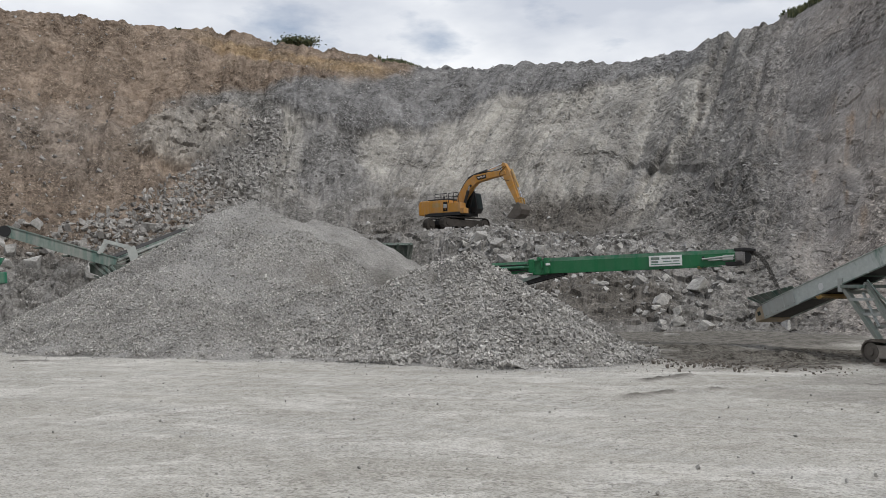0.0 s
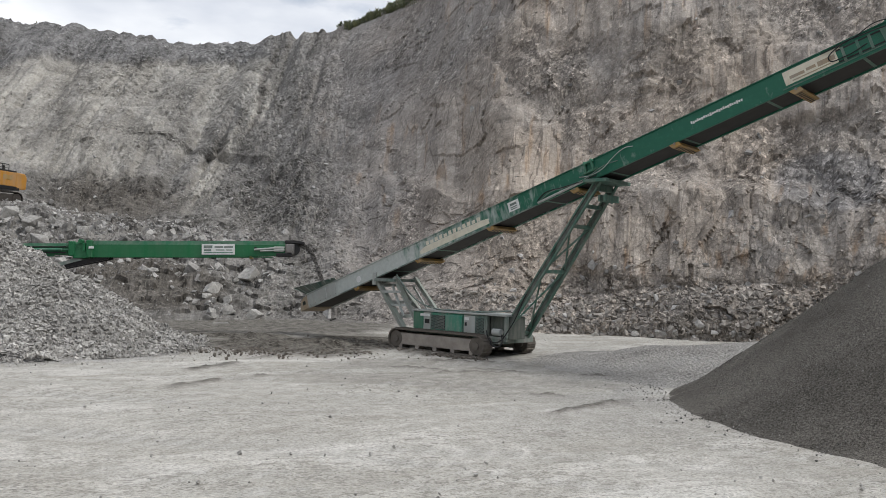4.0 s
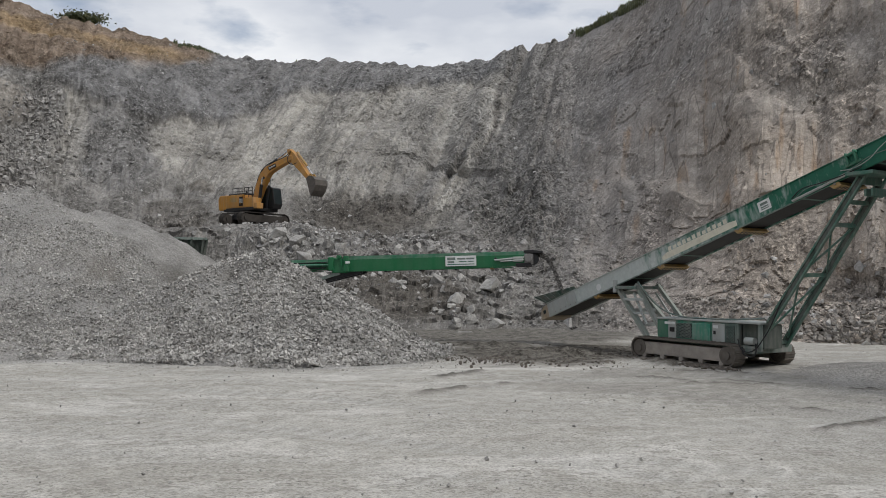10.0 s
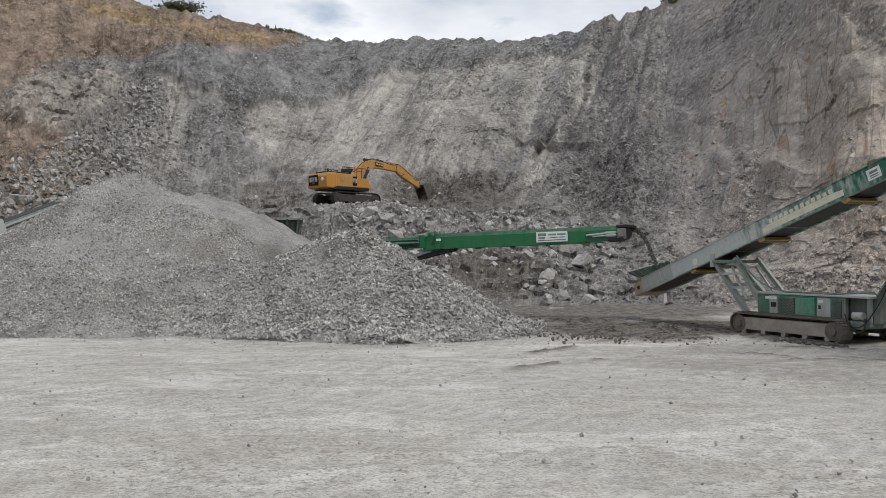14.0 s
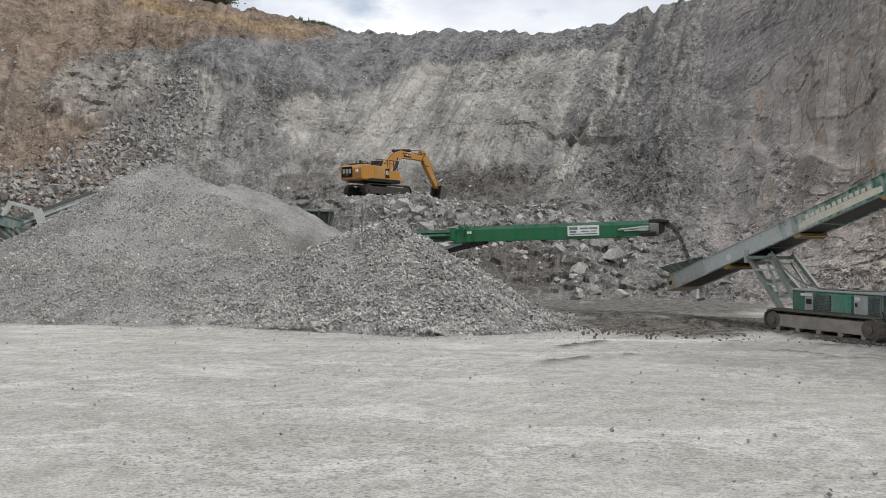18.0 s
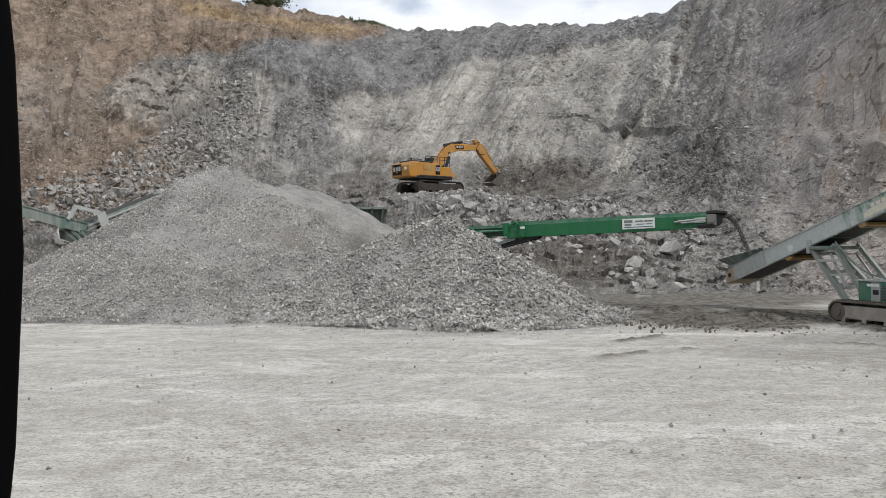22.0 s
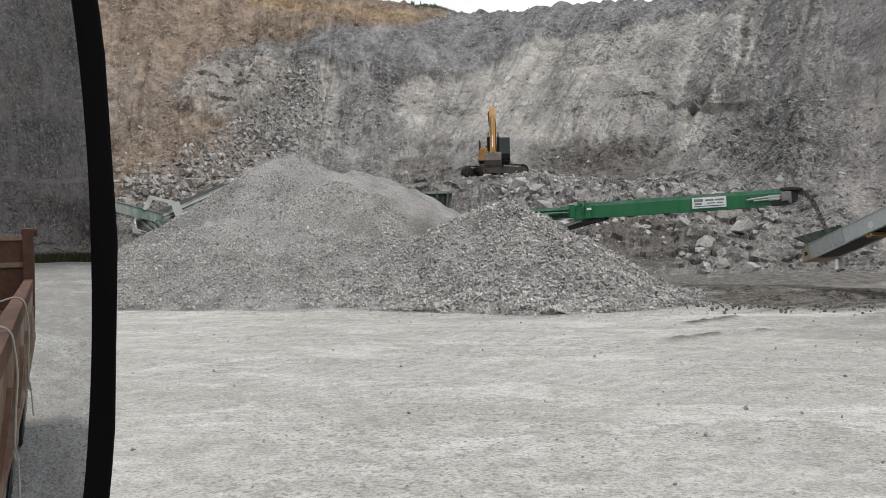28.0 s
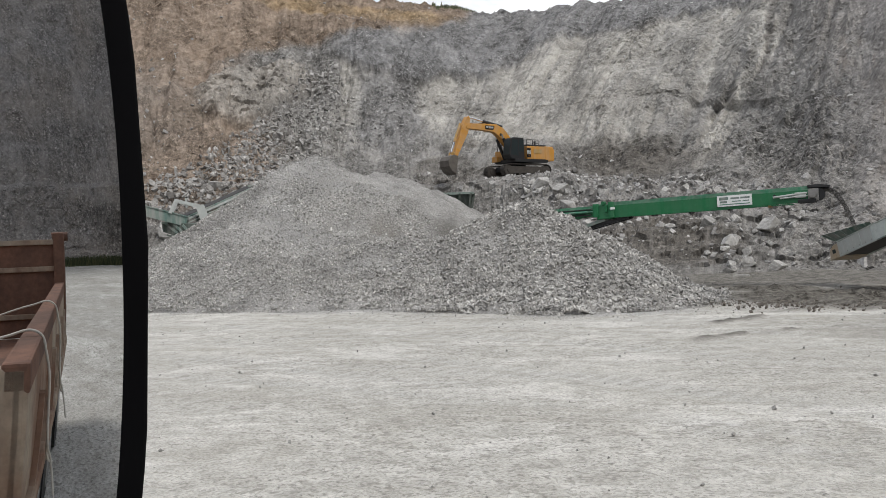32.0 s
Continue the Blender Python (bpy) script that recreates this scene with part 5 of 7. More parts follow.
    hose("hydraulic_hose", [(L - 0.4, -0.80, 0.14), (L - 0.9, -0.72, 0.22), (L - 1.7, -0.69, 0.20), (L - 1.95, -0.69, 0.0), (L - 1.6, -0.70, -0.10), (L - 1.0, -0.70, -0.03)], 0.016, M_RUBBER, th).matrix_basis = TILT
    hose("hydraulic_hose", [(L - 0.32, -0.82, 0.28), (L - 0.7, -0.78, 0.36), (L - 1.2, -0.70, 0.27), (L - 2.1, -0.68, 0.24)], 0.014, M_RUBBER, th).matrix_basis = TILT
    # boards and lettering on the side
    s = flat("name_board", 20.40, 21.92, -0.15, 0.235, M_SIGN, label="cream board with rust-brown faded lettering")
    for a, b, z0, z1 in ((20.55, 20.95, -0.02, 0.06), (21.0, 21.25, 0.0, 0.08), (21.3, 21.75, -0.03, 0.10), (20.6, 21.6, -0.10, -0.07)):
        flat("letter_bar", a, b, z0, z1, M_CREAM, s, proud=0.012)
    flat("rail", 20.3, L - 0.3, -0.235, -0.21, M_LEG, proud=0.02)
    bm = bmesh.new()
    prism(bm, [(6.25, -0.205), (9.72, -0.205), (9.72, -0.02), (9.35, 0.02), (6.55, 0.02), (6.25, -0.06)], -W - 0.008, -W + 0.002)
    s = part("name_strip", bm, M_SIGN, th, "cream strip with faded lettering", TILT)
    for k in range(12):
        u = 6.62 + k * 0.235
        flat("letter_bar", u, u + 0.15, 0.035, 0.185 - 0.03 * (k % 3 == 1), M_SIGN, s, proud=0.007)
    for k in range(24):
        u = 17.62 + k * 0.067
        flat("letter_bar", u, u + 0.047, 0.0 - 0.02 * (k % 4 == 1), 0.06 + 0.02 * (k % 3 == 0), M_WHITE)
    s = flat("sticker", 10.66, 11.13, -0.15, 0.19, M_WHITE, label="white warning sticker")
    for z0, z1 in ((0.04, 0.12), (-0.04, 0.0), (-0.10, -0.07)):
        flat("text_bar", 10.75, 11.04, z0, z1, M_DUSTY, s, proud=0.012)
    bm = bmesh.new()
    rod(bm, (2.66, -W - 0.010, -0.06), (2.66, -W + 0.002, -0.06), 0.13, 18)
    part("sticker", bm, M_WHITE, th, "round white sticker", TILT)
    # fold hinge with hoses over the front leg
    uh = 14.1
    bm = bmesh.new()
    for du in (-0.13, 0.13):
        box(bm, uh + du - 0.025, uh + du + 0.025, -0.76, -W, -0.02, 0.34, 0.01)
    rod(bm, (uh - 0.2, -0.71, 0.26), (uh + 0.2, -0.71, 0.26), 0.045, 10)
    box(bm, uh - 0.26, uh + 0.26, -0.71, -W, -0.06, 0.02, 0.01)
    part("fold_hinge", bm, M_GREEN, th, "green bolted fold hinge", TILT)
    hose("hydraulic_hose", [(uh - 0.45, -0.68, -0.06), (uh - 0.1, -0.72, -0.16), (uh + 0.45, -0.74, -0.14), (uh + 0.9, -0.73, 0.06), (uh + 1.35, -0.70, 0.19), (uh + 1.6, -0.67, 0.14)], 0.014, M_DUST, th).matrix_basis = TILT
    hose("hydraulic_hose", [(12.0, -0.67, -0.22), (12.5, -0.72, -0.12), (13.2, -0.73, -0.20), (uh - 0.2, -0.75, -0.20), (uh + 0.5, -0.72, -0.06), (uh + 1.0, -0.68, -0.08)], 0.013, M_DUSTY, th).matrix_basis = TILT
    hose("hydraulic_hose", [(11.9, -0.67, -0.18), (12.3, -0.71, -0.06), (12.9, -0.73, -0.14), (13.6, -0.74, -0.22), (uh + 0.2, -0.73, -0.24)], 0.018, M_RUBBER, th).matrix_basis = TILT
    bm = bmesh.new()
    rod(bm, (11.9, -0.68, -0.27), (uh - 0.1, -0.70, -0.24), 0.04, 10)
    part("fold_cylinder", bm, M_DUST, th, "dust-grey hydraulic cylinder", TILT)
    for a, b in ((1.4, 4.9), (5.0, 11.8)):
        bm = bmesh.new()
        beam(bm, (a, -W - 0.02, -0.315), (b, -W - 0.02, -0.315), 0.045, 0.035)
        part("pipe_run", bm, M_DUSTY, th, m=TILT)
    # front legs: two deep channels with telescopic inner posts, cross-braced
    foot_x, top_x = 9.9, 13.55
    top_z = TAIL_Z + SLOPE * top_x - 0.42
    at = lambda f, y: Vector((foot_x + (top_x - foot_x) * f, y * (0.72 + (0.52 - 0.72) * f), 0.52 + (top_z - 0.52) * f))
    for y in (-1, 1):
        bm = bmesh.new()
        for dx in (-0.11, 0.11):
            beam(bm, at(0, y) + Vector((dx, 0, 0)), at(1, y) + Vector((dx, 0, 0)), 0.11, 0.05)
        leg = part("support_leg", bm, M_LEG, th, "scuffed green channel leg with pin holes")
        bm = bmesh.new()
        beam(bm, at(0.02, y * 0.985), at(0.98, y * 0.985), 0.04, 0.18)
        part("inner_post", bm, M_HOPPER, leg, "dark recessed inner post")
        for k in range(9):
            bm = bmesh.new()
            c = at(0.06 + 0.05 * k, y) + Vector((-0.11, 0, 0))
            rod(bm, c + Vector((0, -0.065, 0)), c + Vector((0, 0.065, 0)), 0.02, 6)
            part("pin_hole", bm, M_BLACK, leg)
    for f in (0.05, 0.46, 0.74, 0.86, 0.97):
        bm = bmesh.new()
        beam(bm, at(f, -1), at(f, 1), 0.20 if f > 0.9 else 0.12, 0.10, (1, 0, 0))
        part("rung", bm, M_LEG, th)
    for f0, f1 in ((0.48, 0.73), (0.73, 0.48), (0.08, 0.45), (0.45, 0.08)):
        bm = bmesh.new()
        beam(bm, at(f0, -0.96), at(f1, 0.96), 0.05, 0.06)
        part("brace", bm, M_LEG, th)
    for k in range(2):
        bm = bmesh.new()
        box(bm, top_x - 0.05 + 0.2 * k, top_x + 0.02 + 0.2 * k, -0.42, 0.42, top_z - 0.62, top_z - 0.40, 0.01)
        part("gusset", bm, M_LEG, th)
    bm = bmesh.new()
    box(bm, top_x - 0.40, top_x + 0.44, -0.78, 0.78, top_z - 0.03, top_z + 0.08, 0.02)
    part("head_saddle", bm, M_LEG, th)
    # rear legs under the tail end
    for y in (-1, 1):
        bm = bmesh.new()
        beam(bm, (5.35, y * 0.78, 0.70), (3.62, y * 0.56, 2.42), 0.18, 0.15)
        part("tail_leg", bm, M_FADED, th, "dusty grey tail leg")
        bm = bmesh.new()
        beam(bm, (6.15, y * 0.76, 0.80), (4.55, y * 0.55, 2.62), 0.15, 0.13)
        part("tail_leg", bm, M_FADED, th, "dusty grey tail leg")
        bm = bmesh.new()
        beam(bm, (5.30, y * 0.76, 1.15), (4.45, y * 0.58, 2.30), 0.07, 0.07)
        part("brace", bm, M_DUST, th)
        bm = bmesh.new()
        box(bm, 3.42, 3.62, min(y * 0.60, y * 0.70), max(y * 0.60, y * 0.70), 2.30, 2.80, 0.02)
        part("bracket", bm, M_DUST, th)
    for f in (0.25, 0.55, 0.93):
        bm = bmesh.new()
        x, z = 5.35 + (3.62 - 5.35) * f, 0.70 + 1.72 * f
        beam(bm, (x, -0.66, z), (x, 0.66, z), 0.12, 0.10, (1, 0, 0))
        part("rung", bm, M_DUST, th)
    bm = bmesh.new()
    box(bm, 3.55, 4.70, -0.72, 0.72, 2.44, 2.56, 0.02)
    part("tail_saddle", bm, M_DUSTY, th)
    for z in (1.55, 2.05):
        bm = bmesh.new()
        beam(bm, (5.35 - (z - 0.7) * 1.0, -0.70, z), (6.15 - (z - 0.8) * 0.88, -0.68, z + 0.02), 0.06, 0.09)
        part("tie_bar", bm, M_DUST, th)
    # undercarriage and power pack
    for y in (-1.25, 1.25):
        crawler(th, 5.25, 9.85, y, 0.50, 0.74, M_TRACK, M_TRACKSIDE)
    bm = bmesh.new()
    box(bm, 5.6, 10.1, -1.0, 1.0, 0.45, 0.70, 0.03)
    part("chassis", bm, M_DUSTY, th)
    yf = -1.02
    bm = bmesh.new()
    box(bm, 6.08, 8.52, yf, 0.1, 0.72, 1.40, 0.03)
    pack = part("power_pack", bm, M_PACK, th, "green engine housing, dusty towards its middle")
    bm = bmesh.new()
    box(bm, 8.53, 9.52, yf, 0.1, 0.72, 1.40, 0.03)
    part("tank_housing", bm, M_DUSTY, th, "dusty grey tank housing")
    bm = bmesh.new()
    box(bm, 6.05, 10.45, yf - 0.06, 0.14, 1.405, 1.47, 0.02)
    part("lid", bm, M_DUST, pack, "dust-covered lid")

    def face(name, a, b, z0, z1, mat, label="", proud=0.012, bevel=0.0):
        bm = bmesh.new()
        box(bm, a, b, yf - proud, yf + 0.01, z0, z1, bevel)
        return part(name, bm, mat, pack, label)
    for a, b in ((6.98, 7.66), (9.10, 9.46)):
        g = face("vent_grille", a, b, 0.80, 1.30, M_BLACK, "dark grille of woven bars")
        for k in range(int((b - a) / 0.058) + 5):
            for lean in (-1, 1):
                u0 = a + (k - 4) * 0.058 if lean > 0 else a + (k + 1) * 0.058
                f0, f1 = sorted(((a - u0) / (lean * 0.29), (b - u0) / (lean * 0.29)))
                f0, f1 = max(f0, 0.0), min(f1, 1.0)
                if f1 - f0 < 0.15:
                    continue
                p = lambda f: Vector((u0 + lean * 0.29 * f, yf - 0.016 - 0.004 * (lean > 0), 0.80 + 0.50 * f))
                bm = bmesh.new()
                beam(bm, p(f0), p(f1), 0.012, 0.016, (0, 1, 0))
                part("grille_bar", bm, M_DUSTY, g)
    face("side_door", 6.10, 6.60, 0.74, 1.38, M_GREEN, "clean green door")
    face("corner_panel", 6.61, 6.95, 0.74, 1.38, M_DUST, "dusty grey panel")
    face("control_panel", 6.68, 6.90, 0.98, 1.14, M_BLACK, "", 0.03, 0.01)
    face("sticker", 6.44, 6.92, 1.24, 1.33, M_WHITE, "", 0.02)
    face("filter_cover", 7.74, 8.50, 0.76, 1.34, M_PACK, "dusty pale green cover", 0.07, 0.03)
    face("side_door", 8.56, 9.06, 0.76, 1.36, M_DUST, "dusty grey door", 0.02, 0.01)
    face("handle", 8.62, 8.70, 1.0, 1.12, M_BLACK, "", 0.04)
    face("sticker", 8.60, 8.80, 1.20, 1.30, M_WHITE, "", 0.03)
    # open bay with a dark tank in a grey frame
    bm = bmesh.new()
    box(bm, 9.58, 10.40, -0.80, 0.1, 0.62, 1.39, 0.03)
    part("fuel_tank", bm, M_HOPPER, th, "dark fuel tank in an open bay")
    for a, b, z0, z1 in ((9.53, 9.60, 0.68, 1.40), (10.34, 10.44, 0.55, 1.40), (9.53, 10.44, 0.62, 0.70)):
        bm = bmesh.new()
        box(bm, a, b, yf, yf + 0.12, z0, z1, 0.01)
        part("bay_frame", bm, M_DUSTY, th)
    bm = bmesh.new()
    rod(bm, (9.85, -0.98, 0.86), (10.2, -0.98, 0.86), 0.12, 14)
    part("filter_drum", bm, M_DUST, th)
    hose("supply_hose", [(4.75, -0.66, 2.72), (5.3, -0.72, 2.25), (6.0, -0.8, 1.80), (6.9, -0.86, 1.54), (8.0, -0.9, 1.50), (9.2, -0.9, 1.51), (10.0, -0.95, 1.56), (10.5, -0.9, 1.60)], 0.03, M_DUSTY, th)
    hose("hydraulic_hose", [(9.75, -1.05, 0.66), (10.0, -1.2, 0.42), (10.35, -1.2, 0.46), (10.3, -1.08, 0.8)], 0.025, M_RUBBER, th)
    hose("hydraulic_hose", [(9.6, -1.06, 0.9), (9.8, -1.14, 0.6), (10.2, -1.16, 0.55), (10.55, -1.06, 0.95), (11.2, -0.98, 2.2)], 0.02, M_RUBBER, th)
    return th


# ---- the bright green conveyor that feeds the stacker ----
FEED_TIP, FEED_WAY = Vector((7.70, 34.45, 0)), Vector((-0.9686, 0.2487, 0))


def feed_conveyor():
    th = thing("feed_conveyor", "bright green discharge conveyor with a white sign", "conveyor", m=pose(*FEED_TIP, 0, 0, math.degrees(math.atan2(FEED_WAY.y, FEED_WAY.x))))
    T = pose(0, 0, 3.69, 0, 1.8, 0)
    # side towards the open floor is +y here, because the belt runs from far to near
    for y in (-1, 1):
        for a, b, lo, hi in ((0.45, 8.28, -0.33, 0.33), (9.05, 12.3, -0.28, 0.22)):
            bm = bmesh.new()
            prism(bm, [(a, lo * 0.86), (a + 2.5, lo), (b, lo), (b, hi - 0.16), (a, hi - 0.16)], y * 0.46, y * 0.52)
            side = part("side_panel", bm, M_BRIGHT, th, m=T)
            bm = bmesh.new()
            vs = [bm.verts.new(c) for c in ((a, y * 0.522, hi - 0.165), (b, y * 0.522, hi - 0.165), (b, y * 0.40, hi), (a, y * 0.40, hi))]
            bm.faces.new(vs)
            bmesh.ops.solidify(bm, geom=bm.faces[:], thickness=0.02)
            part("skirt_board", bm, M_SKIRT, side, "sloping dusty green skirt board")
            bm = bmesh.new()
            box(bm, a + 0.6, b, min(y * 0.46, y * 0.56), max(y * 0.46, y * 0.56), lo - 0.025, lo)
            part("flange", bm, M_BRIGHT, side)
    for z, n in ((0.10, "carrying_belt"), (-0.24, "return_belt")):
        bm = bmesh.new()
        box(bm, 0.1, 12.3, -0.40, 0.40, z, z + 0.02)
        part(n, bm, M_BELT, th, "dark rubber belt", T)
    for k in range(5):
        bm = bmesh.new()
        u = 1.9 + k * 1.55
        rod(bm, (u, -0.44, -0.37), (u, 0.44, -0.37), 0.045, 8)
        box(bm, u - 0.05, u + 0.05, 0.42, 0.50, -0.42, -0.30)
        part("return_roller", bm, M_AMBER if k == 0 else M_BLACK, th, m=T)
    bm = bmesh.new()
    rod(bm, (0.12, -0.42, -0.02), (0.12, 0.42, -0.02), 0.25, 22)
    part("head_drum", bm, M_BLACK, th, m=T)
    bm = bmesh.new()
    prism(bm, [(-0.32, 0.30), (-0.28, 0.22), (0.2, 0.25), (0.5, 0.26), (0.5, 0.36), (0.1, 0.37)], -0.5, 0.5, 0.01)
    part("rubber_skirt", bm, M_RUBBER, th, "black rubber skirt", T)
    for y in (-1, 1):
        bm = bmesh.new()
        box(bm, 0.10, 0.48, min(y * 0.46, y * 0.54), max(y * 0.46, y * 0.54), -0.25, 0.20, 0.02)
        rod(bm, (0.30, y * 0.5, 0.0), (0.30, y * 0.78, 0.0), 0.14, 14)
        part("drive_motor", bm, M_STEEL, th, "grey hydraulic motor", T)
        bm = bmesh.new()
        box(bm, 0.20, 0.85, min(y * 0.52, y * 0.62), max(y * 0.52, y * 0.62), -0.33, -0.18, 0.02)
        part("scraper_box", bm, M_BLACK, th, m=T)
        bm = bmesh.new()
        rod(bm, (0.50, y * 0.57, 0.06), (1.75, y * 0.57, -0.03), 0.04, 8)
        rod(bm, (0.50, y * 0.58, -0.05), (1.5, y * 0.58, -0.09), 0.03, 8)
        box(bm, 0.55, 0.95, min(y * 0.52, y * 0.60), max(y * 0.52, y * 0.60), -0.12, 0.10, 0.02)
        part("take_up_rod", bm, M_DUST, th, "dusty take-up screw", T)
        bm = bmesh.new()
        rod(bm, (1.70, y * 0.50, 0.03), (1.70, y * 0.54, 0.03), 0.06, 12)
        part("lifting_eye", bm, M_BLACK, th, m=T)
    # sign: a pale company board; what is too small to read stays plain bars
    bm = bmesh.new()
    box(bm, 2.54, 3.88, 0.555, 0.57, -0.24, 0.20)
    s = part("sign_board", bm, M_WHITE, th, "white company sign with dark lettering", T)
    for a, b, z0, z1, m_ in ((3.45, 3.80, 0.02, 0.14, M_DUSTY), (3.50, 3.78, -0.10, -0.02, M_DUSTY), (2.62, 2.98, 0.04, 0.11, M_DUSTY), (3.02, 3.36, 0.04, 0.11, M_DUSTY), (2.66, 2.90, -0.07, -0.03, M_LEG), (2.96, 3.30, -0.07, -0.03, M_LEG), (2.62, 3.80, -0.18, -0.145, M_GREEN)):
        bm = bmesh.new()
        box(bm, a, b, 0.571, 0.576, z0, z1)
        part("text_bar", bm, m_, s)
    # fold joint
    for y in (-1, 1):
        q = lambda bm, a, b, y0, y1, z0, z1, bev: box(bm, a, b, min(y * y0, y * y1), max(y * y0, y * y1), z0, z1, bev)
        bm = bmesh.new()
        q(bm, 8.18, 8.40, 0.40, 0.66, -0.36, 0.34, 0.03)
        q(bm, 8.86, 9.10, 0.40, 0.64, -0.30, 0.30, 0.03)
        q(bm, 8.30, 8.95, 0.42, 0.58, -0.40, 0.24, 0.04)
        rod(bm, (8.62, y * 0.40, 0.30), (8.62, y * 0.70, 0.30), 0.085, 12)
        q(bm, 8.45, 8.55, 0.56, 0.64, -0.10, 0.20, 0.01)
        part("fold_joint", bm, M_BRIGHT, th, "green hinged fold joint", T)
        bm = bmesh.new()
        q(bm, 8.10, 8.30, 0.66, 0.69, 0.0, 0.10, 0.0)
        part("sticker", bm, M_WHITE, th, m=T)
        bm = bmesh.new()
        rod(bm, (9.35, y * 0.60, -0.04), (11.3, y * 0.60, -0.04), 0.055, 10)
        rod(bm, (8.9, y * 0.60, -0.04), (9.35, y * 0.60, -0.04), 0.03, 8)
        part("fold_cylinder", bm, M_GREEN, th, m=T)
        bm = bmesh.new()
        q(bm, 9.2, 11.4, 0.53, 0.59, -0.19, -0.14, 0.0)
        q(bm, 9.2, 11.4, 0.53, 0.58, 0.05, 0.09, 0.0)
        part("pipe_clip", bm, M_BLACK, th, m=T)
    # props down to the machine behind the heap
    for y in (-0.4, 0.4):
        bm = bmesh.new()
        beam(bm, (7.6, y, 3.10), (11.0, y, 2.25), 0.12, 0.16)
        part("prop", bm, M_BLACK, th)
        bm = bmesh.new()
        beam(bm, (8.6, y * 1.2, 3.02), (10.6, y * 1.2, 2.40), 0.10, 0.14)
        part("prop", bm, M_DUSTY, th)
    bm = bmesh.new()
    prism(bm, [(12.3, 0.0), (17.0, 0.0), (17.0, 1.9), (15.0, 2.0), (12.3, 1.8)], -1.1, 1.1, 0.05)
    part("machine_body", bm, M_GREEN, th, "green crusher body hidden by the heap")
    return th


# ---- the crusher's feed hopper below the digger ----
def feed_hopper():
    th = thing("feed_hopper", "dark green steel feed hopper of a crusher, ribbed sides", "hopper", m=pose(-11.75, 57.0, 0, 0, 0, 12))
    bm = bmesh.new()
    box(bm, -1.3, 1.3, -1.4, 1.4, 1.2, 3.6, 0.05)
    part("crusher_body", bm, M_GREEN, th)
    for y in (-1.3, 1.3):
        crawler(th, -2.2, 2.2, y, 0.5, 0.9, M_TRACK, M_TRACK, 0.0)
    bm = bmesh.new()
    box(bm, -1.6, 1.6, -1.1, 1.1, 0.85, 1.25, 0.03)
    part("chassis", bm, M_BLACK, th)
    for sx, sy in ((0, -1), (0, 1), (-1, 0), (1, 0)):
        bm = bmesh.new()
        if sx == 0:
            q = [(-1.0, sy * 1.2, 3.6), (1.0, sy * 1.2, 3.6), (1.3, sy * 1.6, 5.4), (-1.3, sy * 1.6, 5.4)]
        else:
            q = [(sx * 1.0, -1.2, 3.6), (sx * 1.0, 1.2, 3.6), (sx * 1.3, 1.6, 5.4), (sx * 1.3, -1.6, 5.4)]
        bm.faces.new([bm.verts.new(c) for c in q])
        bmesh.ops.solidify(bm, geom=bm.faces[:], thickness=0.06)
        side = part("hopper_side", bm, M_HOPPER, th)
        for k in range(4):
            bm = bmesh.new()
            f = -0.9 + k * 0.6
            a, b = (Vector(q[0]).lerp(Vector(q[1]), (f + 1) / 2), Vector(q[3]).lerp(Vector(q[2]), (f + 1) / 2))
            out = Vector((sx, sy, 0)) * 0.1
            beam(bm, a + out, b + out, 0.12, 0.16, (sx, sy, 0))
            part("rib", bm, M_HOPPER, side)
        bm = bmesh.new()
        beam(bm, Vector(q[3]), Vector(q[2]), 0.20, 0.16)
        part("rim", bm, M_DUSTY, side, "dusty worn rim")


